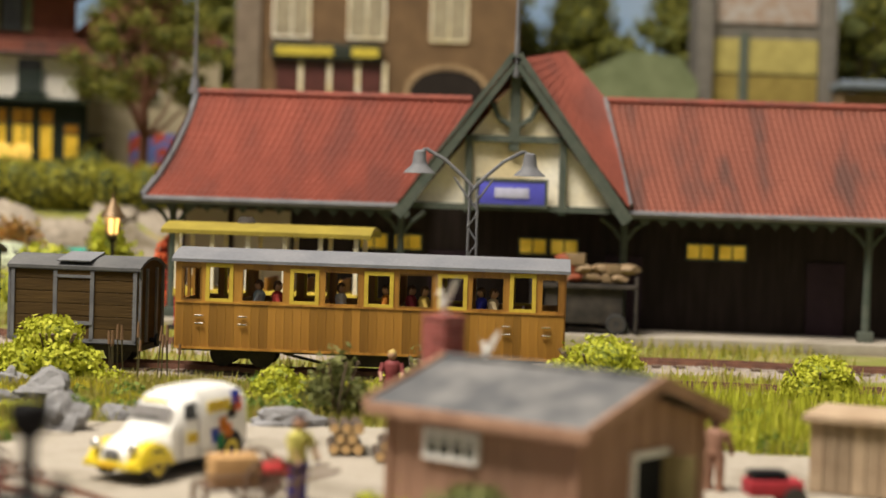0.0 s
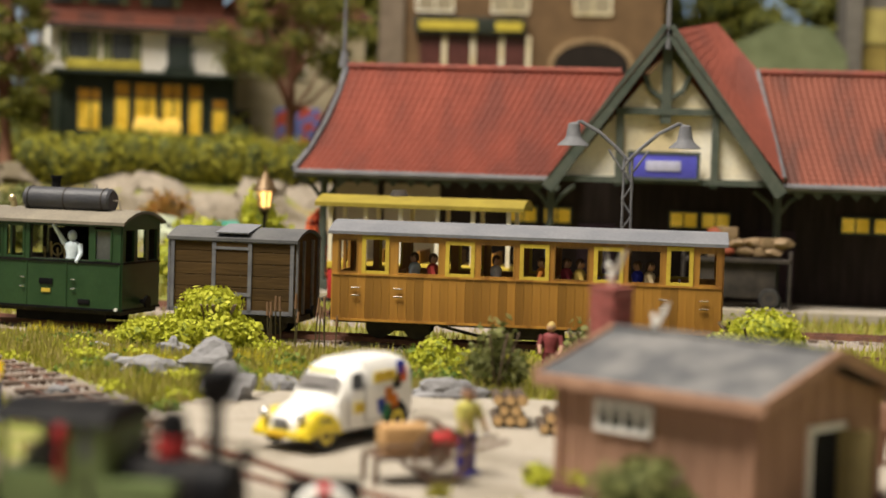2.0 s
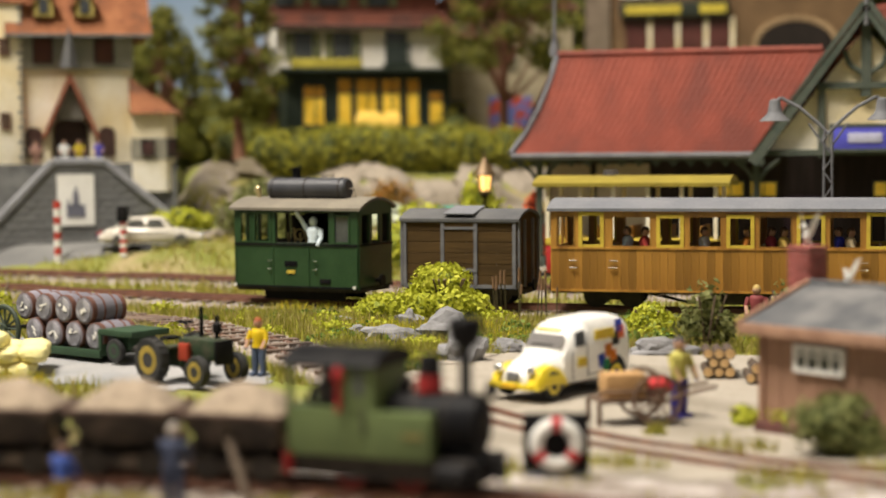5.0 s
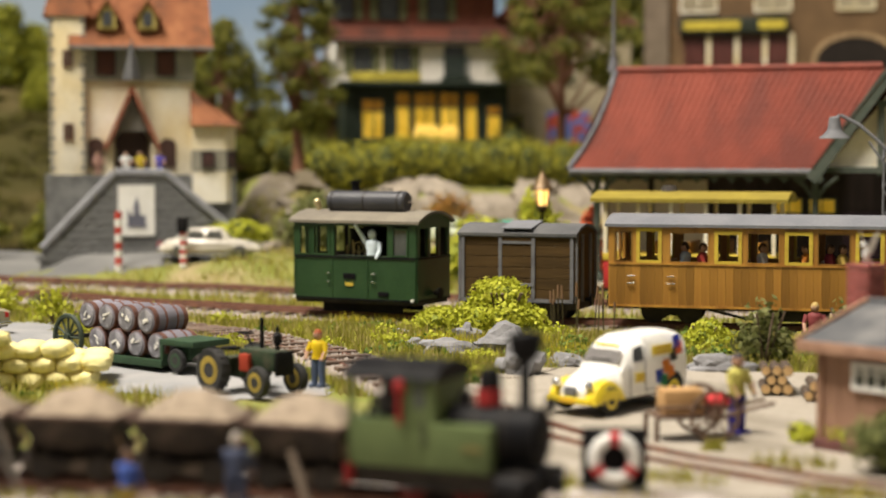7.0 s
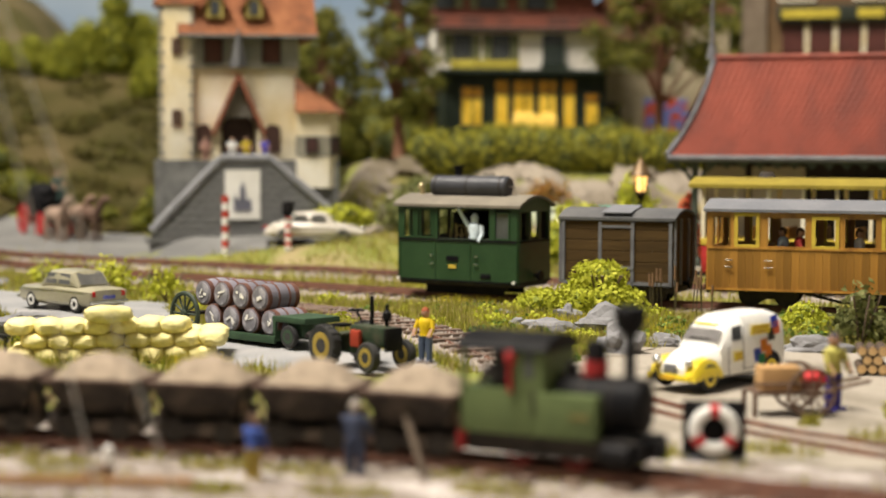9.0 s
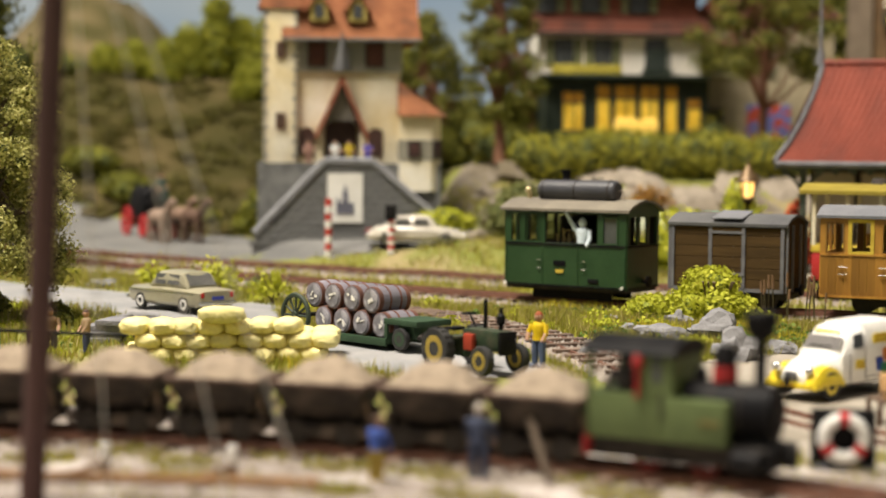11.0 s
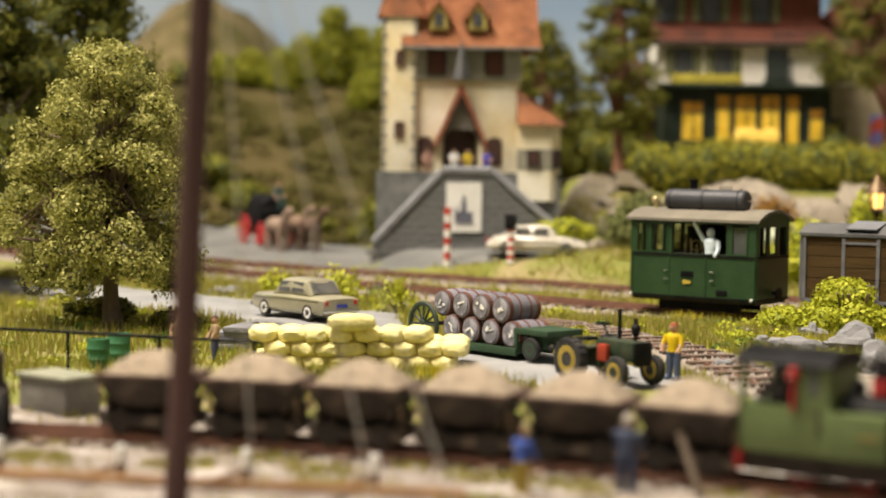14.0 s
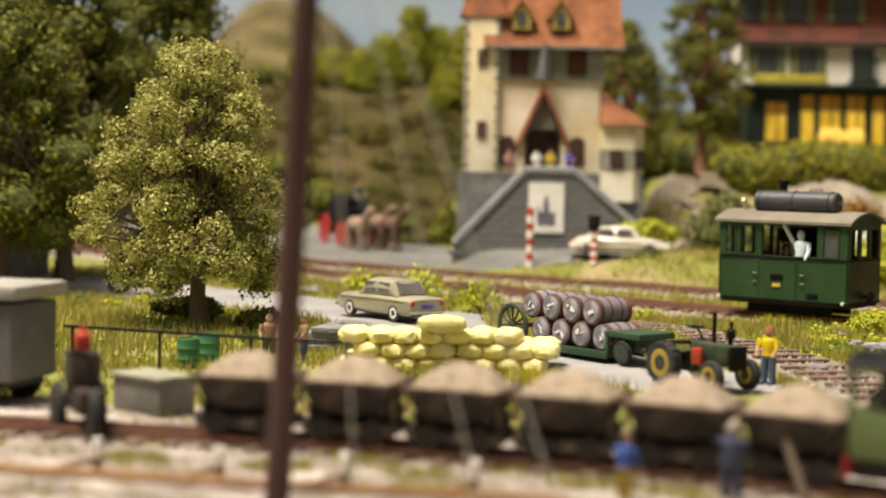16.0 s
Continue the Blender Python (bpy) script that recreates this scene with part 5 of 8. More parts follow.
# ---- hut in the yard ----
def hut():
    t = thing("brown_hut", "brown planked hut with a felt roof and open door", "hut", (0.73, 24.9, 0.03), -36.0)
    L, W, h = 1.72, 1.62, 1.74
    pl = M()
    box(pl, (0, 0, 0.06), (2 * L + 0.2, 2 * W + 0.2, 0.2), 0.02)
    part("plinth", pl, mat("dark_brick_plinth", (0.14, 0.06, 0.05), (0.10, 0.045, 0.04), rough=0.9, scale=3), t, "dark red brick plinth")
    core = M()
    prism(core, [(-W + 0.05, 0.1), (W - 0.05, 0.1), (W - 0.05, h), (0, 2.18), (-W + 0.05, h)], -L + 0.05, L - 0.05, Matrix(((0, 1, 0, 0), (1, 0, 0, 0), (0, 0, 1, 0), (0, 0, 0, 1))))
    part("wall", core, HUT_WOOD, t)
    n = 26
    me = mesh_of("board", box(M(), (0, 0, 0), (2 * L / n - 0.006, 0.05, h - 0.1), 0.008), HUT_WOOD, False)
    for s in (-1, 1):
        for k in range(n):
            ob = new("board", me)
            ob.parent = t
            ob.matrix_basis = at_pose(-L + (k + 0.5) * 2 * L / n, s * (W - 0.02 + 0.006 * (k % 3)), 0.1 + (h - 0.1) / 2)
    n = 22
    for s in (-1, 1):
        for k in range(n):
            y = -W + (k + 0.5) * 2 * W / n
            top = h + (2.18 - h) * (1 - abs(y) / W) - 0.02
            z0 = 0.1
            if s > 0 and -0.26 < y < 0.58:
                z0 = 1.28
            part("board", box(M(), (s * (L - 0.02 + 0.006 * (k % 3)), y, (z0 + top) / 2), (0.05, 2 * W / n - 0.012, top - z0), 0.01), HUT_WOOD, t, smooth=False)
    for sx in (-1, 1):
        for sy in (-1, 1):
            part("corner_post", box(M(), (sx * L, sy * W, h / 2 + 0.08), (0.12, 0.12, h - 0.1), 0.015), HUT_WOOD, t)
    # roof: two felt slopes, wooden edge boards
    R, D, ze, zr = 2.05, 1.86, 1.8, 2.38
    for s in (-1, 1):
        r = M()
        nx, ny = 20, 8
        g = [[r.verts.new((-R + 2 * R * i / nx, s * D * (1 - j / ny), ze + (zr - ze) * j / ny + 0.02 * noise.noise(Vector((i * 0.4, j * 0.5, s))))) for i in range(nx + 1)] for j in range(ny + 1)]
        for j in range(ny):
            for i in range(nx):
                r.faces.new((g[j][i], g[j][i + 1], g[j + 1][i + 1], g[j + 1][i]))
        bmesh.ops.recalc_face_normals(r, faces=r.faces)
        bmesh.ops.solidify(r, geom=r.faces[:], thickness=0.05)
        part("roof_felt", r, FELT, t, "weathered grey roofing felt")
        part("fascia_board", box(M(), (0, s * (D + 0.0), ze - 0.08), (2 * R, 0.07, 0.2), 0.015), HUT_WOOD, t)
        for e in (-1, 1):
            bd = M()
            a, b = Vector((e * R, s * (D + 0.02), ze - 0.05)), Vector((e * R, 0, zr - 0.03))
            q = b - a
            bmesh.ops.create_cube(bd, size=1, matrix=Matrix.Translation((a + b) / 2) @ Matrix.Rotation(math.atan2(q.z, q.y), 4, "X") @ Matrix.Diagonal((0.07, q.length, 0.2, 1)))
            part("barge_board", bd, HUT_WOOD, t)
    part("ridge_strip", tube(M(), [(-R, 0, zr + 0.02), (R, 0, zr + 0.02)], 0.05, 8), FELT, t)
    # window in the front wall
    w = part("window", box(M(), (-0.5, -W - 0.01, 1.29), (0.9, 0.06, 0.36)), DARKGLASS, t, "small white-framed window")
    part("window_frame", framed_opening(M(), -1.02, 0.02, 1.06, 1.52, -W - 0.05, 0.08, 0.07), WHITE, w, "white window frame")
    for x in (-0.75, -0.5, -0.25):
        part("glazing_bar", box(M(), (x, -W - 0.05, 1.29), (0.045, 0.05, 0.36)), WHITE, w)
    part("glazing_bar", box(M(), (-0.5, -W - 0.05, 1.36), (0.92, 0.05, 0.035)), WHITE, w)
    # doorway in the gable wall, door ajar
    df = M()
    box(df, (L + 0.02, -0.28, 0.7), (0.1, 0.09, 1.2))
    box(df, (L + 0.02, 0.6, 0.7), (0.1, 0.09, 1.2))
    box(df, (L + 0.02, 0.16, 1.28), (0.1, 0.97, 0.09))
    part("door_frame", df, WHITE, t, "white door frame")
    part("doorway", box(M(), (L + 0.0, 0.16, 0.68), (0.05, 0.8, 1.16)), mat("dark_inside", (0.01, 0.01, 0.01), rough=0.9), t, "dark open doorway")
    d = part("door", box(M(), (L + 0.26, 0.59, 0.68), (0.5, 0.06, 1.12), 0.01, (0, 0, 20)), mat("olive_door", (0.24, 0.19, 0.08), rough=0.7), t, "olive brown door standing ajar")
    # chimney of single bricks
    cx, cy = -2.53, 0.52
    ch = part("chimney", box(M(), (cx, cy, 1.5), (0.46, 0.46, 2.9)), MORTAR, t, "red brick chimney")
    bm = mesh_of("brick", box(M(), (0, 0, 0), (0.152, 0.06, 0.078), 0.01), BRICK, False)
    for r in range(13):
        z = 1.74 + 0.092 * r
        for f, rz in ((0, 0), (1, 90), (2, 180), (3, 270)):
            for k in range(3):
                o = -0.165 + 0.165 * k + (0.04 if r % 2 else -0.04)
                if abs(o) > 0.2:
                    o = math.copysign(0.165, o)
                ob = new("brick", bm)
                ob.parent = ch
                c, s = math.cos(radians(rz)), math.sin(radians(rz))
                ob.matrix_basis = at_pose(cx + o * c + 0.232 * s, cy + o * s - 0.232 * c, z, rz)
    part("chimney_cap", box(M(), (cx, cy, 2.95), (0.53, 0.53, 0.08), 0.02), BRICK, ch)
    return t


hut()


def gull(x, y, z, rz, size):
    bm = M()
    blob(bm, (0.02, 0, 0.26), (0.1, 0.095, 0.22), 2, 0)
    blob(bm, (-0.05, 0, 0.5), (0.08, 0.07, 0.075), 2, 0)
    cyl(bm, (-0.11, 0, 0.5), (-0.19, 0, 0.48), 0.025, 0.008, 6)
    cyl(bm, (0.07, 0, 0.14), (0.22, 0, -0.02), 0.06, 0.04, 6)
    for s in (-1, 1):
        wing = [(0.02, 0.05, 0.4), (0.02, 0.22, 0.62), (0.06, 0.36, 0.82), (0.15, 0.5, 0.9), (0.14, 0.34, 0.6), (0.12, 0.08, 0.2)]
        f = bm.faces.new([bm.verts.new((a, s * b, c)) for a, b, c in wing])
        bmesh.ops.solidify(bm, geom=[f], thickness=0.03)
        cyl(bm, (0.0, s * 0.04, -0.02), (0.0, s * 0.04, 0.1), 0.014, seg=5)
    bmesh.ops.recalc_face_normals(bm, faces=bm.faces)
    bmesh.ops.scale(bm, vec=(size,) * 3, verts=bm.verts)
    return solid("gull_figurine", bm, WHITE, "small white plain gull figure perched by the chimney", "figurine", (x, y, z), rz)


gull(-1.04, 26.82, 3.02, 35, 0.68)
gull(-0.3, 26.2, 2.34, -40, 0.56)


# ---- vehicles ----
def loft(bm, secs):
    rows = [[bm.verts.new(p) for p in s] for s in secs]
    for a, b in zip(rows, rows[1:]):
        n = len(a)
        for k in range(n):
            bm.faces.new((a[k], a[(k + 1) % n], b[(k + 1) % n], b[k]))
    bm.faces.new(rows[0][::-1])
    bm.faces.new(rows[-1])
    bmesh.ops.recalc_face_normals(bm, faces=bm.faces)
    return bm


def section(x, w, z0, z1, r=0.35, top=0.85):
    """A rounded cross section across y: half width w, from z0 to z1, top narrower."""
    pts = []
    for s in (1, -1):
        q = [(w * 0.9, z0), (w, z0 + (z1 - z0) * 0.15), (w, z0 + (z1 - z0) * 0.5), (w * (top + 0.06), z0 + (z1 - z0) * 0.82), (w * top * 0.8, z0 + (z1 - z0) * 0.96), (w * 0.3, z1)]
        q = [(x, s * y, z) for y, z in q]
        pts += q if s > 0 else q[::-1]
    return pts


def wheel(parent, x, y, r, w, hub, tyre=None, spokes=False):
    t = M()
    lathe(t, [(r * 0.62, -w / 2), (r * 0.93, -w / 2), (r, -w / 4), (r, w / 4), (r * 0.93, w / 2), (r * 0.62, w / 2)], 20, Matrix.Translation((x, y, r)) @ Matrix.Rotation(radians(90), 4, "X"))
    wl = part("wheel", t, tyre or TYRE, parent)
    h = M()
    lathe(h, [(0.02, -w * 0.42), (r * 0.5, -w * 0.54), (r * 0.64, -w * 0.5), (r * 0.64, w * 0.5), (r * 0.5, w * 0.54), (0.02, w * 0.42)], 18, Matrix.Translation((x, y, r)) @ Matrix.Rotation(radians(90), 4, "X"))
    part("rim", h, hub, wl)
    return wl


def quad_panel(bm, pts, d=0.02):
    vs = [bm.verts.new(p) for p in pts]
    f = bm.faces.new(vs)
    r = bmesh.ops.solidify(bm, geom=[f], thickness=d)
    bmesh.ops.recalc_face_normals(bm, faces=bm.faces)
    return bm


def van():
    YE = mat("van_yellow", (0.78, 0.60, 0.02), (0.70, 0.53, 0.02), rough=0.35, bump=0.0, coat=0.3)
    WH = mat("van_white", (0.82, 0.80, 0.75), (0.78, 0.76, 0.70), rough=0.35, bump=0.0, coat=0.3)
    t = thing("delivery_van", "small white delivery van with yellow wings and coloured squares", "van", (-5.73, 28.1, 0.1), -119)
    t.matrix_basis = t.matrix_basis @ Matrix.Rotation(0.035, 4, "Y") @ Matrix.Diagonal((0.95, 1, 0.98, 1))
    b = M()
    loft(b, [section(-1.5, 0.5, 0.28, 1.24, top=0.86), section(-1.45, 0.56, 0.24, 1.34, top=0.88), section(-1.25, 0.595, 0.24, 1.42, top=0.9), section(-0.9, 0.6, 0.24, 1.45, top=0.9), section(-0.1, 0.6, 0.24, 1.44, top=0.9)])
    part("cargo_body", b, WH, t, "white box body")
    c = M()
    loft(c, [section(-0.12, 0.59, 0.24, 1.42, top=0.9), section(0.2, 0.58, 0.24, 1.36, top=0.86), section(0.36, 0.57, 0.24, 1.24, top=0.84), section(0.62, 0.56, 0.24, 0.88, top=0.9)])
    part("cab", c, WH, t)
    h = M()
    loft(h, [section(0.55, 0.55, 0.24, 0.88, top=0.8), section(0.85, 0.5, 0.24, 0.83, top=0.74), section(1.2, 0.44, 0.24, 0.73, top=0.7), section(1.42, 0.36, 0.24, 0.6, top=0.75), section(1.5, 0.28, 0.26, 0.5, top=0.8)])
    part("bonnet", h, WH, t, "white rounded bonnet")
    for s in (-1, 1):
        w = M()
        loft(w, [[(x, s * (0.42 + 0.0 * k) + s * dy, z) for dy, z in ((-0.06, 0.24), (0.19, 0.24), (0.21, zt * 0.7), (0.13, zt), (-0.06, zt + 0.02))] for k, (x, zt) in enumerate(((0.62, 0.42), (0.78, 0.58), (1.0, 0.66), (1.25, 0.62), (1.45, 0.48), (1.55, 0.34)))])
        part("front_wing", w, YE, t, "yellow front wing")
        l = M()
        blob(l, (1.46, s * 0.4, 0.6), (0.09, 0.1, 0.1), 2, 0)
        part("headlight", l, CHROME, t, "round headlight")
        g = M()
        quad_panel(g, [(-0.02, s * 0.585, 0.94), (0.3, s * 0.575, 0.94), (0.26, s * 0.535, 1.2), (-0.02, s * 0.55, 1.24)])
        part("side_window", g, mat("van_side_glass", (0.12, 0.12, 0.12), (0.2, 0.2, 0.19), rough=0.15, bump=0), t)
        if s > 0:
            for (x, z), col in (((-0.72, 0.76), (0.85, 0.30, 0.02)), ((-0.95, 0.97), (0.03, 0.03, 0.03)), ((-0.86, 0.62), (0.85, 0.28, 0.02)), ((-0.5, 0.58), (0.03, 0.08, 0.55)), ((-0.64, 0.46), (0.02, 0.32, 0.08)), ((-1.12, 1.08), (0.85, 0.22, 0.08)), ((-1.05, 1.22), (0.03, 0.08, 0.55))):
                q = M()
                a = 0.13
                quad_panel(q, [(x - a, s * 0.612, z - a * 0.9), (x + a * 0.7, s * 0.612, z - a * 1.1), (x + a, s * 0.612, z + a * 0.9), (x - a * 0.7, s * 0.612, z + a * 1.1)], 0.012)
                part("decal", q, paint(col, 0.4), t, "coloured square decal")
            for x, z, wd, hh in ((-0.6, 1.1, 0.62, 0.2), (0.12, 0.62, 0.26, 0.18)):
                part("sign_panel", box(M(), (x, s * 0.606, z), (wd, 0.02, hh)), YE, t, "yellow sign panel")
                for j in (-1, 1):
                    part("lettering_bar", box(M(), (x, s * 0.62, z + j * 0.045), (wd * 0.8, 0.008, 0.03)), paint((0.45, 0.25, 0.02)), t)
        seam = M()
        box(seam, (-0.05, s * 0.6, 0.75), (0.015, 0.01, 0.9))
        box(seam, (0.4, s * 0.585, 0.55), (0.015, 0.01, 0.6))
        box(seam, (-0.85, s * 0.6, 0.35), (1.5, 0.01, 0.015))
        part("door_seam", seam, GREYFRAME, t)
        for x in (1.02, -0.95):
            wheel(t, x, s * 0.54, 0.28, 0.15, YE)
        ar = M()
        cyl(ar, (-0.95, s * 0.48, 0.3), (-0.95, s * 0.602, 0.3), 0.33, 0.33, 20)
        part("wheel_arch", ar, BLACK, t)
    ws = M()
    quad_panel(ws, [(0.6, 0.46, 0.93), (0.6, -0.46, 0.93), (0.42, -0.42, 1.17), (0.42, 0.42, 1.17)], 0.03)
    part("windscreen", ws, mat("pale_windscreen", (0.30, 0.28, 0.27), (0.40, 0.38, 0.36), rough=0.2, bump=0), t, "grey windscreen")
    part("wiper", box(M(), (0.6, 0.0, 0.99), (0.02, 0.5, 0.02)), DARK, t)
    part("roof_visor", box(M(), (0.37, 0, 1.255), (0.05, 0.62, 0.02), 0.008, (0, 40, 0)), YE, t, "yellow band above the windscreen")
    fb = M()
    box(fb, (1.58, 0, 0.3), (0.1, 1.1, 0.12), 0.03)
    part("bumper", fb, YE, t)
    gr = M()
    box(gr, (1.53, 0, 0.46), (0.05, 0.3, 0.2), 0.02)
    part("grille", gr, GREYFRAME, t)
    part("number_plate", box(M(), (1.64, 0, 0.3), (0.02, 0.36, 0.08)), paint((0.75, 0.45, 0.03)), t)
    part("underbody", box(M(), (-0.1, 0, 0.25), (2.8, 0.9, 0.12)), BLACK, t)
    return t


van()


CARGLASS = mat("car_glass", (0.16, 0.16, 0.15), (0.24, 0.23, 0.21), rough=0.12, bump=0)


def saloon(name, label, at, rz, paintc, L=3.2, W=1.2, H=1.15, round_=False, category="car"):
    body = mat(name + "_paint", paintc, tuple(v * 0.9 for v in paintc), rough=0.3, bump=0, coat=0.4)
    t = thing(name, label, category, at, rz)
    h, w = L / 2, W / 2
    b = M()
    if round_:
        loft(b, [section(-h, w * 0.5, 0.25, 0.45), section(-h * 0.85, w * 0.8, 0.2, 0.7, top=0.7), section(-h * 0.4, w, 0.18, 0.85), section(h * 0.3, w, 0.18, 0.8), section(h * 0.8, w * 0.75, 0.2, 0.62, top=0.7), section(h, w * 0.5, 0.25, 0.42)])
        cab = [section(-h * 0.75, w * 0.6, 0.6, 0.7), section(-h * 0.4, w * 0.78, 0.6, H * 0.95, top=0.8), section(0, w * 0.82, 0.6, H, top=0.8), section(h * 0.25, w * 0.8, 0.6, H * 0.96, top=0.8), section(h * 0.45, w * 0.74, 0.6, 0.72)]
    else:
        loft(b, [section(-h, w * 0.9, 0.3, 0.66, top=0.96), section(-h * 0.94, w, 0.2, 0.72, top=0.96), section(0, w, 0.2, 0.74, top=0.97), section(h * 0.9, w * 0.97, 0.2, 0.68, top=0.95), section(h, w * 0.85, 0.3, 0.6, top=0.95)])
        cab = [section(-h * 0.62, w * 0.84, 0.68, 0.74), section(-h * 0.45, w * 0.84, 0.68, H * 0.97, top=0.86), section(0, w * 0.84, 0.68, H, top=0.88), section(h * 0.2, w * 0.84, 0.68, H * 0.97, top=0.86), section(h * 0.42, w * 0.84, 0.68, 0.74)]
    part("body", b, body, t)
    c = M()
    loft(c, cab)
    cb = part("cabin", c, body, t)
    for s in (-1, 1):
        for x0, x1 in ((-h * 0.42, -h * 0.1), (-h * 0.05, h * 0.26)):
            g = M()
            quad_panel(g, [(x0, s * w * 0.87, 0.78), (x1, s * w * 0.87, 0.78), (x1 - 0.06, s * w * 0.8, H * 0.9), (x0 + 0.03, s * w * 0.8, H * 0.9)])
            part("side_window", g, CARGLASS, cb)
        part("trim_strip", box(M(), (0, s * (w + 0.005), 0.58), (L * 0.9, 0.02, 0.03)), CHROME, t)
        for x in (-h * 0.6, h * 0.6):
            wheel(t, x, s * (w - 0.07), 0.25, 0.14, WHITE if L < 3.8 and not round_ else CHROME)
        part("tail_lamp", box(M(), (-h - 0.0, s * w * 0.75, 0.55), (0.05, 0.1, 0.14), 0.01), paint((0.5, 0.02, 0.02)), t)
        l = M()
        blob(l, (h - 0.02, s * w * 0.65, 0.5), (0.05, 0.1, 0.1), 2, 0)
        part("headlight", l, CHROME, t)
    for x0, x1, nm in ((-h * 0.63, -h * 0.47, "rear_window"), (h * 0.44, h * 0.24, "windscreen")):
        g = M()
        quad_panel(g, [(x0, -w * 0.7, 0.78), (x0, w * 0.7, 0.78), (x1, w * 0.62, H * 0.92), (x1, -w * 0.62, H * 0.92)])
        part(nm, g, CARGLASS, cb)
    for x in (-h - 0.03, h + 0.03):
        part("bumper", box(M(), (x, 0, 0.32), (0.08, W * 0.95, 0.09), 0.02), CHROME, t)
    part("number_plate", box(M(), (-h - 0.04, 0, 0.46), (0.02, 0.4, 0.1)), paint((0.08, 0.1, 0.5)), t)
    part("underbody", box(M(), (0, 0, 0.2), (L * 0.85, W * 0.75, 0.1)), BLACK, t)
    return t


saloon("beige_saloon", "olive beige two-door saloon car parked on the lane", (-26.5, 37.15, gz(-26.5, 37.1) + 0.04), 157, (0.36, 0.33, 0.22), 3.6, 1.35, 1.2)
saloon("cream_beetle", "pale green rounded beetle car beyond the hedge", (-20.8, 66.0, gz(-20.8, 66.0) + 0.05), -30, (0.55, 0.60, 0.42), 3.4, 1.3, 1.25, True)
saloon("estate_car", "teal estate car parked beyond the hedge", (-18.0, 66.9, gz(-18.0, 66.9) + 0.05), -8, (0.03, 0.36, 0.27), 3.5, 1.35, 1.25, False)
saloon("cream_fastback", "cream white rounded car below the castle wall", (-27.9, 57.4, gz(-27.9, 57.4) + 0.05), 20, (0.62, 0.57, 0.48), 4.0, 1.35, 1.2, True)


def motorbike(x, y, rz):
    t = thing("motorbike", "black motorbike with a sidecar parked on the lane", "motorbike", (x, y, gz(x, y) + 0.04), rz)
    t.matrix_basis = t.matrix_basis @ Matrix.Scale(1.5, 4)
    for dx in (-0.55, 0.55):
        w = M()
        ring(w, (dx, 0, 0.29), 0.225, 0.07, "Y", 20, 8)
        wl = part("wheel", w, TYRE, t)
        s = M()
        for k in range(6):
            a = k * math.pi / 6
            cyl(s, (dx - 0.22 * math.cos(a), 0, 0.29 - 0.22 * math.sin(a)), (dx + 0.22 * math.cos(a), 0, 0.29 + 0.22 * math.sin(a)), 0.012, seg=4)
        part("spokes", s, CHROME, wl)
    e = M()
    box(e, (0, 0, 0.38), (0.45, 0.3, 0.32), 0.05)
    part("engine", e, BLACK, t)
    k = M()
    blob(k, (0.12, 0, 0.68), (0.28, 0.12, 0.12), 2, 0)
    part("tank", k, BLACK, t)
    part("seat", box(M(), (-0.3, 0, 0.68), (0.5, 0.2, 0.09), 0.03), BLACK, t)
    f = M()
    for s in (-0.07, 0.07):
        tube(f, [(0.58, s, 0.29), (0.42, s, 0.88)], 0.03)
    tube(f, [(0.36, -0.32, 0.92), (0.44, -0.1, 0.9), (0.44, 0.1, 0.9), (0.36, 0.32, 0.92)], 0.025)
    part("fork", f, CHROME, t)
    sc = M()
    loft(sc, [section(-0.5, 0.15, 0.2, 0.35), section(-0.2, 0.22, 0.15, 0.6), section(0.25, 0.2, 0.15, 0.5), section(0.6, 0.08, 0.2, 0.35)])
    bmesh.ops.translate(sc, verts=sc.verts, vec=(-0.2, 0.5, 0))
    part("sidecar", sc, BLACK, t)
    return t


motorbike(-36.9, 38.8, 22)


# ---- field railway in the foreground ----
FR = 0.25


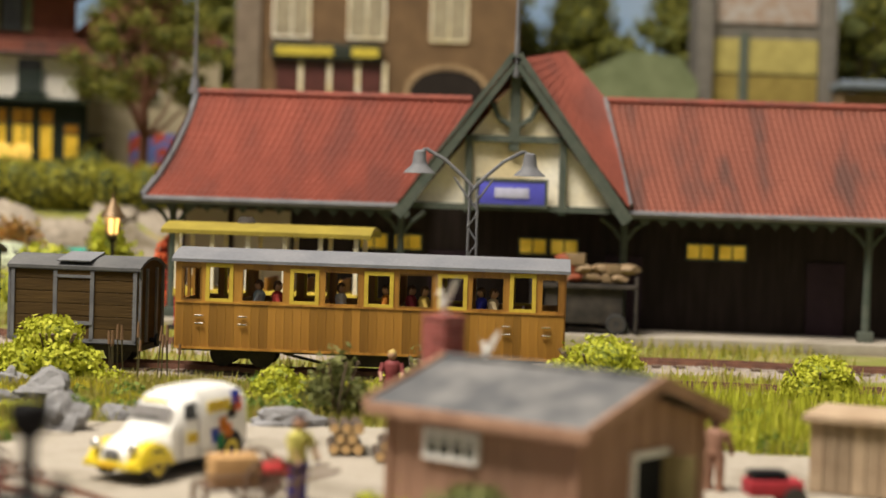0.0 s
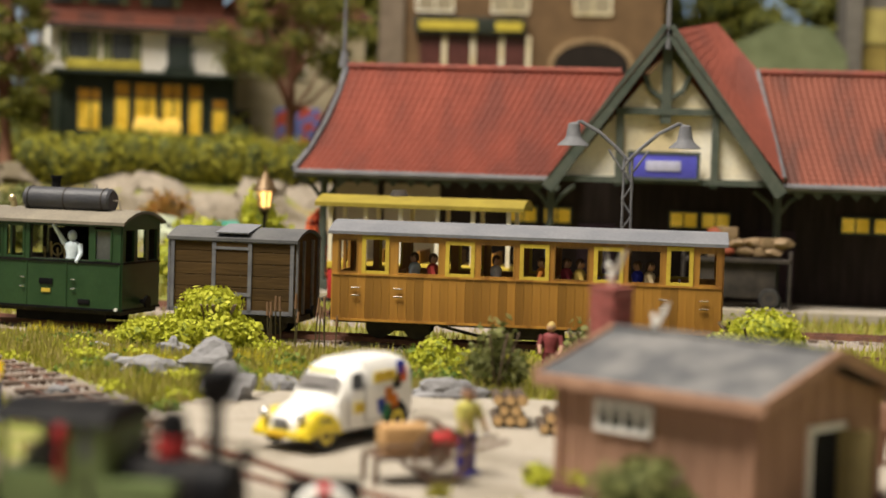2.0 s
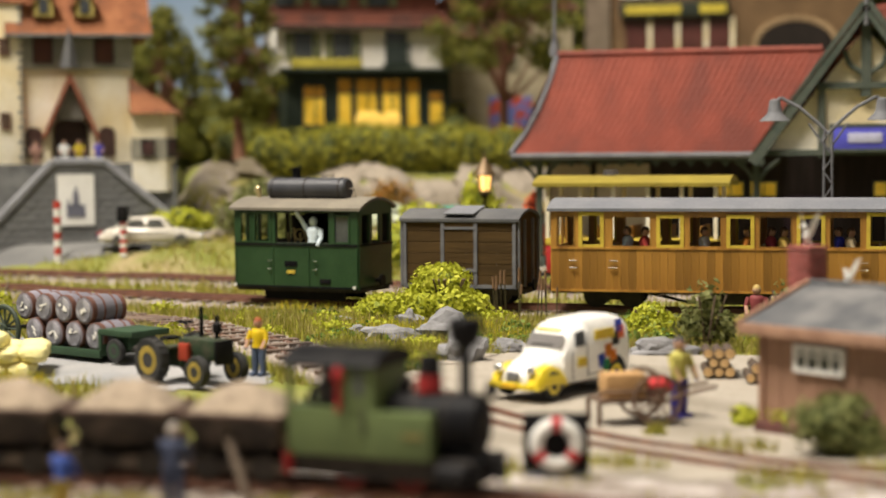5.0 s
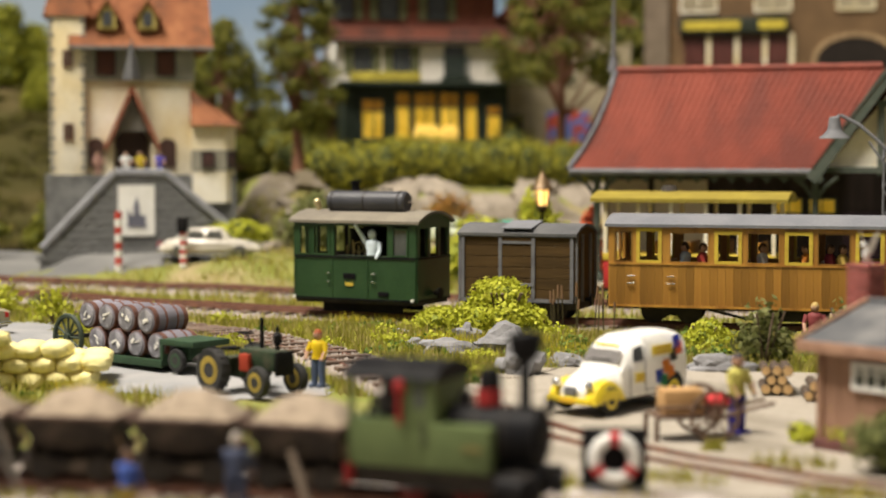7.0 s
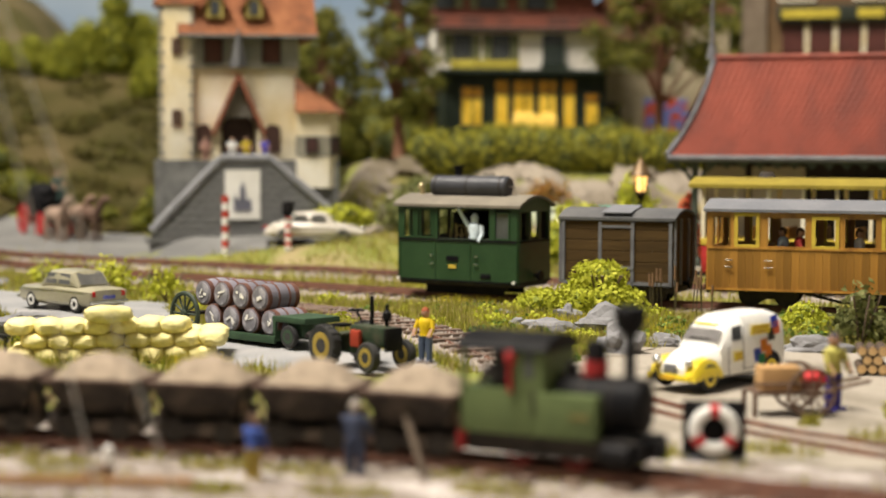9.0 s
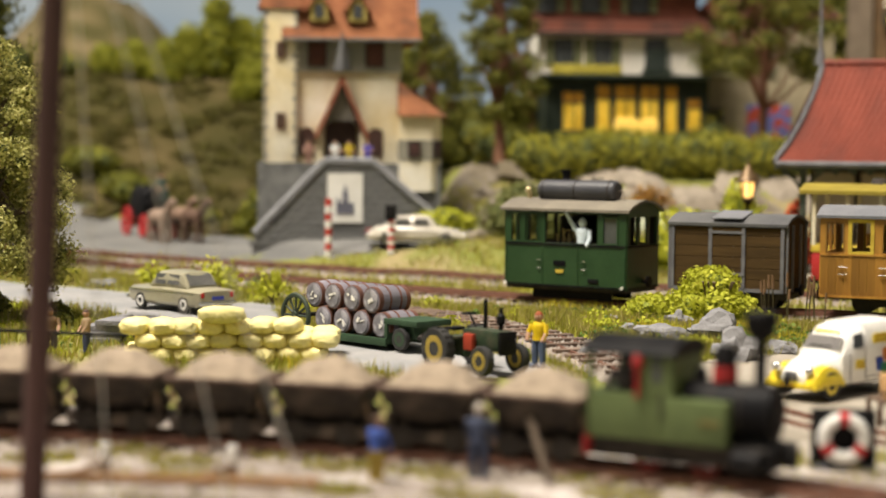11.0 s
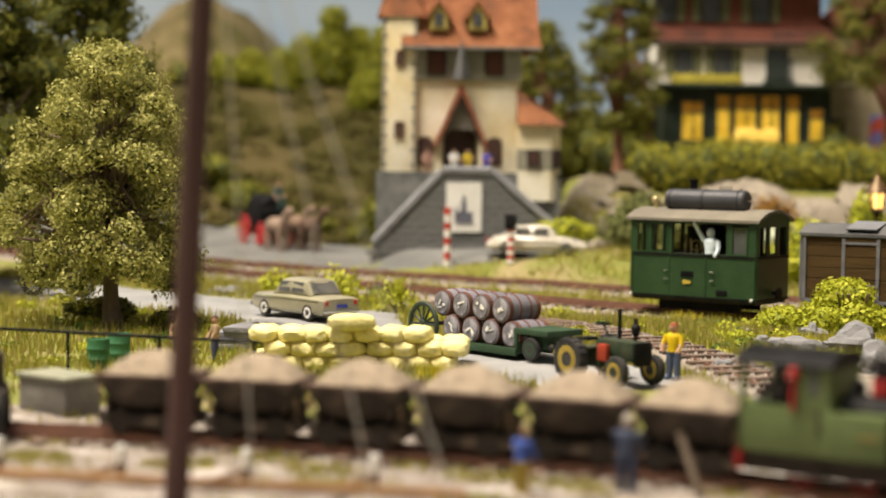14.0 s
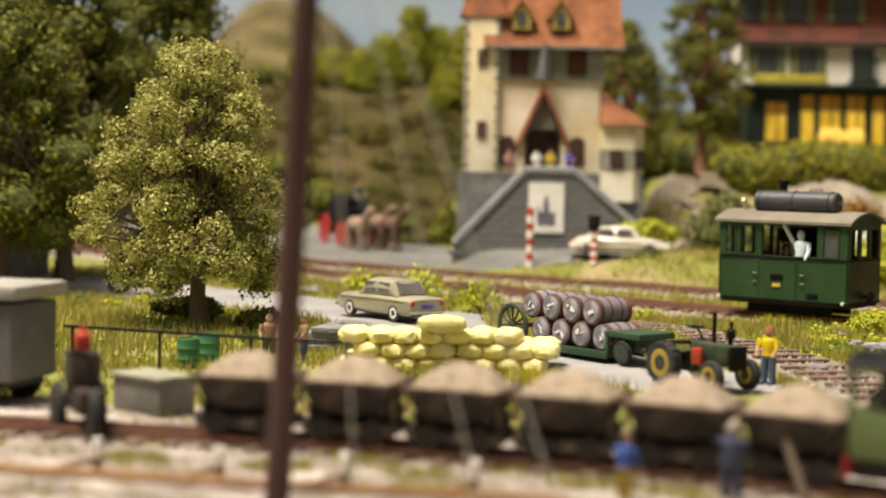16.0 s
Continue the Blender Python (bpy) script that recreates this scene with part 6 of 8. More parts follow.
def field_engine():
    x, y, h = along(FIELD, -5.98)
    t = thing("field_engine", "small green and black field railway steam engine", "locomotive", (x, y, gz(x, y) + FR), h)
    t.matrix_basis = t.matrix_basis @ Matrix.Diagonal((0.865, 0.92, 0.98, 1))
    RED = paint((0.36, 0.03, 0.03))
    cab = part("cab", box(M(), (-0.8, 0, 0.81), (1.5, 1.2, 0.67), 0.02), LOCO_GREEN, t, "olive green open-sided cab")
    for s in (-1, 1):
        part("corner_post", box(M(), (-1.5, s * 0.58, 1.45), (0.1, 0.06, 0.7)), LOCO_GREEN, cab)
        part("side_panel", box(M(), (-0.35, s * 0.58, 1.45), (0.62, 0.06, 0.7)), LOCO_GREEN, cab)
        part("side_slot", box(M(), (-0.3, s * 0.605, 1.5), (0.16, 0.02, 0.36), 0.02), DARKGLASS, cab)
    part("front_panel", box(M(), (-0.06, 0, 1.4), (0.06, 1.2, 0.8)), LOCO_GREEN, cab)
    part("back_panel", box(M(), (-1.53, 0.0, 0.9), (0.06, 1.2, 0.5)), LOCO_GREEN, cab)
    for s in (-1, 1):
        tk = M()
        box(tk, (0.35, s * 0.5, 0.8), (1.1, 0.28, 0.64), 0.03)
        part("side_tank", tk, LOCO_GREEN, t, "olive green side tank")
        part("tank_plate", box(M(), (0.62, s * 0.65, 0.82), (0.34, 0.02, 0.07)), paint((0.20, 0.17, 0.06)), t)
        hr = M()
        tube(hr, [(-0.2, s * 0.66, 0.8), (-0.2, s * 0.66, 1.2)], 0.02)
        part("handrail", hr, DARK, t)
    rf = M()
    pts = [(-0.68, 1.74), (-0.56, 1.84), (-0.3, 1.92), (0, 1.95), (0.3, 1.92), (0.56, 1.84), (0.68, 1.74), (0.66, 1.7), (-0.66, 1.7)]
    prism(rf, pts, -1.62, 0.02, Matrix(((0, 1, 0, 0), (1, 0, 0, 0), (0, 0, 1, 0), (0, 0, 0, 1))))
    part("cab_roof", rf, BLACK, t, "black cab roof")
    b = M()
    cyl(b, (0.0, 0, 0.95), (1.35, 0, 0.95), 0.4, seg=22)
    cyl(b, (1.35, 0, 0.95), (1.5, 0, 0.95), 0.42, 0.4, 22)
    cyl(b, (1.5, 0, 0.95), (1.56, 0, 0.95), 0.3, 0.24, 18)
    part("boiler", b, BLACK, t, "sooty black boiler")
    for xx in (0.5, 1.0):
        r = M()
        ring(r, (xx, 0, 0.95), 0.4, 0.018, "X", 22, 6)
        part("boiler_band", r, DARK, t)
    c = M()
    lathe(c, [(0.16, 1.3), (0.1, 1.38), (0.09, 1.95), (0.22, 2.06), (0.26, 2.2), (0.27, 2.34), (0.24, 2.38), (0.16, 2.38)], 16, Matrix.Translation((1.22, 0, 0)))
    part("chimney", c, BLACK, t, "black stack with a wide spark arrester")
    d = M()
    lathe(d, [(0.2, 1.25), (0.19, 1.4), (0.18, 1.78), (0.14, 1.86), (0.03, 1.88)], 16, Matrix.Translation((0.62, 0, 0)))
    dm = part("steam_dome", d, BLACK, t)
    rb = M()
    lathe(rb, [(0.205, 1.36), (0.205, 1.58)], 16, Matrix.Translation((0.62, 0, 0)))
    part("dome_band", rb, RED, dm, "dull red band")
    s = M()
    lathe(s, [(0.12, 1.3), (0.11, 1.5), (0.02, 1.55)], 12, Matrix.Translation((0.2, 0, 0)))
    part("sand_box", s, BLACK, t)
    f = M()
    box(f, (0, 0, 0.33), (3.0, 0.94, 0.3))
    part("frame", f, DARK, t)
    for xx in (-1.58, 1.6):
        part("buffer_beam", box(M(), (xx, 0, 0.34), (0.1, 1.2, 0.3), 0.02), RED if xx < 0 else BLACK, t)
    buffers(t, 3.1, 0.34)
    for xx in (-0.55, 0.45):
        for sd in (-1, 1):
            w = M()
            ring(w, (xx, sd * 0.4, 0.27), 0.24, 0.04, "Y", 20, 6)
            for k in range(5):
                a = k * math.pi / 5
                cyl(w, (xx - 0.24 * math.cos(a), sd * 0.4, 0.27 - 0.24 * math.sin(a)), (xx + 0.24 * math.cos(a), sd * 0.4, 0.27 + 0.24 * math.sin(a)), 0.025, seg=5)
            part("driving_wheel", w, paint((0.22, 0.03, 0.025)), t, "dull red spoked wheel")
    for sd in (-1, 1):
        cyd = M()
        cyl(cyd, (1.05, sd * 0.62, 0.32), (1.5, sd * 0.62, 0.32), 0.17, seg=16)
        part("cylinder", cyd, BLACK, t)
        rod = M()
        tube(rod, [(-0.55, sd * 0.5, 0.2), (0.45, sd * 0.5, 0.2), (1.1, sd * 0.55, 0.3)], 0.03)
        part("side_rod", rod, DARK, t, "dull steel coupling rods")
    l = M()
    cyl(l, (1.58, 0, 1.42), (1.72, 0, 1.42), 0.1, 0.12, 12)
    part("head_lamp", l, BLACK, t)
    c, sn = math.cos(radians(h)), math.sin(radians(h))
    bm, m = figurine_mesh((0.10, 0.09, 0.09), 1.3)
    solid("engine_driver_figurine", bm, m, "dark plain model figure standing in the cab", "figurine", (x - 0.95 * c, y - 0.95 * sn - 0.1, gz(x, y) + FR + 0.36), h)
    rp = M()
    cyl(rp, (0, 0, 0.1), (0, 0, 0.5), 0.04, 0.04, 8)
    blob(rp, (0, 0, 0.6), (0.09, 0.09, 0.13), 2, 0)
    part("red_lamp", rp, RED, t, "red signal lamp on the cab post", at=(-0.62, -0.66, 1.0))
    return t


field_engine()


def tipper(x):
    px_, py_, h = along(FIELD, x)
    t = thing("tipper_wagon", "rusty steel tipper wagon heaped with sand", "wagon", (px_, py_, gz(px_, py_) + FR), h, group="tipper wagons")
    hp = M()
    top = [(-0.74, -0.62), (0.74, -0.62), (0.74, 0.62), (-0.74, 0.62)]
    mid = [(-0.62, -0.48), (0.62, -0.48), (0.62, 0.48), (-0.62, 0.48)]
    bot = [(-0.5, -0.15), (0.5, -0.15), (0.5, 0.15), (-0.5, 0.15)]
    loft(hp, [[(a, b, 0.36) for a, b in bot], [(a, b, 0.66) for a, b in mid], [(a, b, 0.94) for a, b in top]])
    part("hopper", hp, RUSTSTEEL, t, "dark rusty hopper")
    rim = M()
    for sy in (-1, 1):
        box(rim, (0, sy * 0.62, 0.95), (1.57, 0.06, 0.06), 0.01)
    for sx in (-1, 1):
        box(rim, (sx * 0.755, 0, 0.95), (0.06, 1.18, 0.06), 0.01)
    part("rim", rim, mat("rust_brown_rim", (0.13, 0.085, 0.065), (0.09, 0.06, 0.047), rough=0.8), t, "rust brown rim")
    ld = M()
    n = 14
    g = [[ld.verts.new((-0.73 + 1.46 * i / n, -0.58 + 1.16 * j / n, 0.94 + 0.38 * (1 - abs(2 * i / n - 1) ** 2.2) * (1 - abs(2 * j / n - 1) ** 2.2) + (0.05 * noise.noise(Vector((i * 0.6 + x, j * 0.6, 0))) if 0 < i < n and 0 < j < n else 0))) for i in range(n + 1)] for j in range(n + 1)]
    for j in range(n):
        for i in range(n):
            ld.faces.new((g[j][i], g[j][i + 1], g[j + 1][i + 1], g[j + 1][i]))
    part("sand_load", ld, SAND, t, "heap of tan sand")
    f = M()
    for sy in (-1, 1):
        box(f, (0, sy * 0.36, 0.22), (1.5, 0.08, 0.18))
    for sx in (-1, 1):
        box(f, (sx * 0.75, 0, 0.26), (0.1, 0.7, 0.16))
        box(f, (sx * 0.66, 0, 0.44), (0.07, 0.5, 0.3))
    part("frame", f, RUSTSTEEL, t)
    for sx in (-1, 1):
        st = M()
        for sy in (-1, 1):
            tube(st, [(sx * 0.7, sy * 0.1, 0.3), (sx * 0.74, sy * 0.46, 0.72)], 0.03)
        part("tipping_stand", st, mat("pale_rust", (0.25, 0.18, 0.12), rough=0.85), t, "pale rusty tipping stand")
        cp = M()
        cyl(cp, (sx * 0.78, 0, 0.26), (sx * 0.87, 0, 0.26), 0.07, seg=10)
        part("coupling", cp, DARK, t)
        wheelset(t, sx * 0.42, 0.19, 0.19, 0.7)
    return t


for k in range(6):
    tipper(-8.2 - 1.74 * k)

pk = M()
box(pk, (0, 0, 0.75), (0.11, 0.05, 1.55), 0.01)
ob = solid("plank", pk, mat("leaning_plank_wood", (0.13, 0.10, 0.07), (0.09, 0.065, 0.05), rough=0.85, stretch=(3, 3, 0.4)), "grey-brown plank leaning against a tipper wagon", "plank", (-7.75, 16.75, gz(-7.7, 16.7)), 0)
ob.matrix_basis = ob.matrix_basis @ pose(0, 0, 0, -24, -30, 0)

lb = thing("lifebuoy_stand", "white and red lifebuoy on a black board", "lifebuoy", (-4.2, 19.8, gz(-4.2, 19.8) + 0.03), 14)
part("board", box(M(), (0, 0, 0.5), (0.96, 0.07, 0.88), 0.02), BLACK, lb)
part("post", box(M(), (0, 0.08, 0.4), (0.12, 0.1, 0.8)), DARK, lb)
part("foot_board", box(M(), (0, -0.02, 0.04), (0.9, 0.25, 0.08), 0.02), GREYFRAME, lb)
buoy = part("lifebuoy", ring(M(), (0, -0.1, 0.5), 0.29, 0.1, "Y", 32, 10), WHITE, lb, "white ring")
for k in range(3):
    bnd = M()
    a = radians((90, 214, 326)[k])
    cyl(bnd, (0.29 * math.cos(a) - 0.07 * math.sin(a), -0.1, 0.5 + 0.29 * math.sin(a) + 0.07 * math.cos(a)), (0.29 * math.cos(a) + 0.07 * math.sin(a), -0.1, 0.5 + 0.29 * math.sin(a) - 0.07 * math.cos(a)), 0.106, seg=14)
    part("band", bnd, paint((0.5, 0.03, 0.03)), buoy, "red band")


def spoked(parent, x, y, R, r, n, spoke, hub, material, label=""):
    """A spoked wheel standing on the ground: rim, spokes and hub."""
    z = R + r
    w = part("spoked_wheel", ring(M(), (x, y, z), R, r, "Y", 26, 6), material, parent, label)
    for k in range(n):
        a = k * math.pi / n
        part("spoke", cyl(M(), (x - R * math.cos(a), y, z - R * math.sin(a)), (x + R * math.cos(a), y, z + R * math.sin(a)), spoke, seg=5), material, w)
    part("hub", cyl(M(), (x, y - 0.08, z), (x, y + 0.08, z), hub, seg=10), material, w)
    return w


# ---- tractor, trailer and load on the lane ----
def tractor():
    t = thing("old_tractor", "old dark green tractor with yellow wheel hubs", "tractor", (-13.33, 27.8, gz(-13.6, 27.8) + 0.05), -28)
    DG = mat("tractor_green", (0.025, 0.042, 0.022), (0.075, 0.07, 0.045), rough=0.6, scale=2.5, spread=(0.42, 0.75))
    YH = paint((0.36, 0.26, 0.05))
    b = M()
    box(b, (0.35, 0, 0.72), (1.15, 0.5, 0.42), 0.06)
    part("bonnet", b, DG, t, "dark green bonnet")
    g = M()
    box(g, (0.95, 0, 0.68), (0.08, 0.46, 0.5), 0.03)
    part("radiator", g, BLACK, t)
    r = M()
    box(r, (-0.55, 0, 0.5), (0.8, 0.45, 0.4), 0.05)
    box(r, (-0.4, 0, 0.72), (0.35, 0.9, 0.06), 0.02)
    part("gearbox", r, DG, t)
    for s in (-1, 1):
        wheel(t, -0.68, s * 0.55, 0.46, 0.24, YH)
        wheel(t, 0.72, s * 0.5, 0.32, 0.18, YH)
        lug = M()
        for k in range(18):
            a = 2 * math.pi * k / 18
            box(lug, (-0.68 + 0.46 * math.cos(a), s * 0.55, 0.46 + 0.46 * math.sin(a)), (0.035, 0.2, 0.035), 0, (0, -math.degrees(a), 0))
        part("tyre_lugs", lug, TYRE, t)
    m = M()
    tube(m, [(-0.2, 0.12, 0.9), (-0.42, 0.12, 1.18)], 0.025)
    ring(m, (-0.44, 0.12, 1.2), 0.16, 0.022, "Z", 18, 6)
    part("steering_wheel", m, BLACK, t)
    for xx, top in ((0.12, 1.55), (0.62, 1.4)):
        p = M()
        cyl(p, (xx, 0.1, 0.9), (xx, 0.1, top), 0.045, seg=8)
        if xx > 0.5:
            lathe(p, [(0.03, 1.0), (0.1, 1.08), (0.1, 1.22), (0.05, 1.28)], 10, Matrix.Translation((xx, 0.1, 0)))
        part("exhaust_pipe", p, BLACK, t)
    st = M()
    box(st, (-0.78, 0, 0.86), (0.3, 0.36, 0.07), 0.03)
    part("seat", st, BLACK, t)
    fl = M()
    box(fl, (0.12, -0.34, 0.66), (0.3, 0.12, 0.36), 0.04)
    part("side_cover", fl, paint((0.36, 0.05, 0.025)), t, "dull red side cover")
    return t


tractor()


def barrel_mesh():
    b = M()
    lathe(b, [(0.24, -0.34), (0.26, -0.34), (0.3, -0.13), (0.31, 0.0), (0.3, 0.13), (0.26, 0.34), (0.24, 0.34)], 18, Matrix.Rotation(radians(90), 4, "X"))
    return b


def trailer():
    rz = -24
    c, s = math.cos(radians(rz)), math.sin(radians(rz))
    x0, y0 = -17.3, 30.75
    z0 = gz(x0, y0) + 0.05
    t = thing("flat_trailer", "dark green flat trailer with large spoked rear wheels", "trailer", (x0, y0, z0), rz)
    DG = paint((0.04, 0.075, 0.04))
    for k in range(5):
        part("deck_plank", box(M(), (-0.35, -0.44 + 0.22 * k, 0.14), (3.2, 0.2, 0.07), 0.01), DG, t, smooth=False)
    for sy in (-1, 1):
        part("side_rail", box(M(), (-0.35, sy * 0.56, 0.15), (3.2, 0.06, 0.18), 0.01), DG, t)
        spoked(t, -1.85, sy * 0.78, 0.5, 0.06, 6, 0.03, 0.1, paint((0.05, 0.065, 0.045)), "large dark spoked wheel")
        wheel(t, 1.7, sy * 0.5, 0.26, 0.14, DG)
    part("axle", cyl(M(), (-1.85, -0.78, 0.56), (-1.85, 0.78, 0.56), 0.05, seg=8), DARK, t)
    part("turntable", box(M(), (1.7, 0, 0.42), (0.5, 0.7, 0.3), 0.03), DG, t)
    part("drawbar", tube(M(), [(1.9, 0, 0.35), (2.8, -0.95, 0.4)], 0.05), DARK, t)
    hb = M()
    box(hb, (1.7, 0, 0.64), (1.15, 1.1, 0.14), 0.03)
    box(hb, (1.2, 0, 0.4), (0.1, 1.1, 0.5), 0.02)
    part("headboard", hb, DG, t)
    wood = mat("grey_barrel_wood", (0.25, 0.235, 0.265), (0.16, 0.145, 0.17), rough=0.8, scale=2, stretch=(1, 0.3, 1), vary=0.2)
    rust = mat("rust_hoop", (0.17, 0.075, 0.05), (0.11, 0.055, 0.042), rough=0.75)
    lid = mat("barrel_head", (0.17, 0.165, 0.18), (0.36, 0.35, 0.38), rough=0.8, scale=3.5, spread=(0.45, 0.62))
    pos = [(-1.15 + 0.71 * k, 0, 0.52) for k in range(4)] + [(-1.5 + 0.71 * k, 0, 1.08) for k in range(4)]
    mk = random.Random(17)
    for bx, by, bz in pos:
        wx, wy = x0 + bx * c - by * s, y0 + bx * s + by * c
        b = thing("barrel", "grey wooden barrel with rusty hoops and white marks", "barrel", (wx, wy, z0 + bz), rz, group="barrels on the trailer")
        b.matrix_basis = b.matrix_basis @ Matrix.Diagonal((1.11, 1.45, 1.11, 1))
        st = part("barrel_body", barrel_mesh(), wood, b)
        for yy, rr in ((-0.29, 0.272), (-0.11, 0.302), (0.11, 0.302), (0.29, 0.272)):
            hw = 0.045 if abs(yy) > 0.2 else 0.02
            part("hoop", lathe(M(), [(rr * 0.9, yy - hw), (rr + 0.01, yy - hw + 0.004), (rr + 0.01, yy + hw - 0.004), (rr * 0.9, yy + hw)], 20, Matrix.Rotation(radians(90), 4, "X")), rust, b, "rusty hoop")
        h = M()
        cyl(h, (0, -0.355, 0), (0, -0.33, 0), 0.22, seg=18)
        hd = part("head", h, lid, b)
        for k in range(3):
            part("chalk_mark", box(M(), (mk.uniform(-0.1, 0.1), -0.36 - 0.003 * k, mk.uniform(-0.09, 0.09)), (mk.uniform(0.05, 0.16), 0.008, mk.uniform(0.02, 0.06)), 0, (0, mk.uniform(-70, 70), 0)), WHITE, hd, "white chalk mark")
    return t


trailer()

SACK = mat("yellow_sack", (0.86, 0.77, 0.36), (0.74, 0.65, 0.27), rough=0.85, scale=2.5, fine=12, bump=0.6, vary=0.1)


def sack(x, y, z, rz, k):
    bm = M()
    r = bmesh.ops.create_icosphere(bm, subdivisions=3, radius=1)
    for v in r["verts"]:
        px_, py_, pz_ = v.co
        f = lambda q, e: math.copysign(abs(q) ** e, q)
        v.co = Vector((0.53 * f(px_, 0.7), 0.33 * f(py_, 0.72), 0.19 * f(pz_, 0.75))) * (1 + 0.1 * noise.noise(v.co * 2.2 + Vector((k, 0, 0))) + 0.05 * noise.noise(v.co * 6 + Vector((0, k, 0))))
    return solid("sack", bm, SACK, "plump pale yellow filled sack in a stack", "sack", (x, y, z), rz, group="stack of yellow sacks")


rnd = random.Random(3)
ux, uy = 0.89, 0.456
k = 0
for layer, n, z in ((0, 8, 0.19), (1, 8, 0.5), (2, 7, 0.81)):
    for row in range(2 if layer < 2 else 1):
        for i in range(n):
            k += 1
            d = (i + 0.5 * (layer % 2)) * 0.56 + rnd.uniform(-0.03, 0.03)
            x, y = -20.95 + d * ux - row * 0.8 * uy, 26.35 + d * uy + row * 0.8 * ux
            sack(x, y, gz(x, y) + z, 115 + rnd.uniform(-8, 8), k)
sack(-19.0, 26.75, gz(-19.0, 26.7) + 1.13, 24, 99)

for x, y, c in ((-24.05, 24.4, (0.05, 0.16, 0.07)), (-24.4, 25.6, (0.06, 0.19, 0.09))):
    d = M()
    lathe(d, [(0.23, 0), (0.25, 0.01), (0.25, 0.2), (0.262, 0.22), (0.25, 0.24), (0.25, 0.43), (0.262, 0.45), (0.25, 0.47), (0.25, 0.66), (0.23, 0.67), (0.22, 0.63), (0.03, 0.63)], 20)
    solid("oil_drum", d, mat("drum_green", c, rough=0.5), "green steel oil drum standing on the grass", "drum", (x, y, gz(x, y)), 0, group="oil drums")

rnd = random.Random(8)
for k in range(4):
    solid("slate_slab", box(M(), (0, 0, 0), (1.7 - 0.15 * k, 1.1, 0.14), 0.03), mat("slate_slab", (0.24, 0.235, 0.25), (0.17, 0.165, 0.175), rough=0.85, bump=0.5), "grey stone slab in a loose stack", "slab", (-23.3 + rnd.uniform(-0.15, 0.15), 29.3, gz(-23.3, 29.3) + 0.09 + 0.14 * k), 20 + rnd.uniform(-12, 12), group="stack of slabs")

ct = thing("concrete_trough", "low grey weathered concrete box", "trough", (-20.4, 18.6, gz(-20.4, 18.6)), -14)
part("shell", box(M(), (0, 0, 0.34), (1.35, 0.8, 0.66), 0.03), mat("old_concrete", (0.23, 0.22, 0.19), (0.16, 0.15, 0.13), rough=0.9, bump=0.5), ct)
part("lid", box(M(), (0, 0, 0.7), (1.45, 0.9, 0.08), 0.02), mat("mossy_lid", (0.30, 0.30, 0.22), rough=0.9), ct)


# ---- handcart, logs ----
def handcart():
    t = thing("handcart", "old brown wooden handcart with a tan box and red bundle", "cart", (-3.78, 24.95, gz(-3.8, 24.9) + 0.03), 26)
    wd = mat("cart_wood", (0.12, 0.075, 0.05), (0.17, 0.11, 0.08), rough=0.85)
    for k in range(4):
        part("bed_plank", box(M(), (-0.15, -0.3 + 0.2 * k, 0.42), (1.25, 0.18, 0.06), 0.01), wd, t, smooth=False)
    for s in (-1, 1):
        spoked(t, 0.2, s * 0.48, 0.42, 0.035, 6, 0.022, 0.08, wd)
        part("leg", box(M(), (-0.8, s * 0.35, 0.2), (0.07, 0.07, 0.42)), wd, t)
        part("shaft", tube(M(), [(0.5, s * 0.3, 0.45), (1.35, s * 0.25, 0.62)], 0.035), wd, t)
    part("side_rack", tube(M(), [(-0.85, -0.42, 0.6), (0.5, -0.42, 0.6)], 0.03), wd, t)
    return t


handcart()
solid("cardboard_box", box(M(), (0, 0, 0.22), (0.72, 0.5, 0.42), 0.02), mat("tan_card", (0.50, 0.30, 0.13), (0.44, 0.26, 0.11), rough=0.8), "tan cardboard box on the handcart", "box", (-4.03, 24.8, gz(-4.3, 24.8) + 0.48), 26)
bm = M()
blob(bm, (0, 0, 0.2), (0.26, 0.26, 0.2), 3, 0.2, 2, 2)
solid("red_bundle", bm, paint((0.5, 0.03, 0.03)), "red cloth bundle on the handcart", "bundle", (-3.46, 25.1, gz(-3.7, 25.1) + 0.46), 0)
bm = M()
blob(bm, (0, 0, 0.16), (0.3, 0.25, 0.17), 3, 0.2, 2, 6)
solid("grey_sack", bm, paint((0.30, 0.27, 0.22)), "grey sack lying on the handcart", "sack", (-3.76, 25.22, gz(-4, 25.2) + 0.46), 30)


def log_pile(x, y, rz, rows):
    rnd = random.Random(int(x * 10))
    cut = mat("cut_wood", (0.62, 0.42, 0.20), (0.50, 0.32, 0.14), rough=0.8, scale=4)
    bark = mat("log_bark", (0.07, 0.05, 0.035), (0.11, 0.08, 0.06), rough=0.95)
    c, s = math.cos(radians(rz)), math.sin(radians(rz))
    for j, n in enumerate(rows):
        for i in range(n):
            r = rnd.uniform(0.09, 0.115)
            o = (i - (n - 1) / 2) * 0.215
            t = thing("log", "sawn log with a pale cut end in a pile", "log", (x + o * c, y + o * s, gz(x, y) + 0.14 + 0.185 * j), rz, group="log pile")
            part("trunk", cyl(M(), (0, -0.5, 0), (0, 0.5, 0), r, r * 0.95, 12), bark, t)
            part("cut_end", cyl(M(), (0, -0.515, 0), (0, -0.5, 0), r * 0.9, r * 0.9, 12), cut, t, "pale cut end")


log_pile(-2.98, 30.3, 10, (3, 2, 3))
log_pile(-2.1, 29.9, 10, (3, 2))


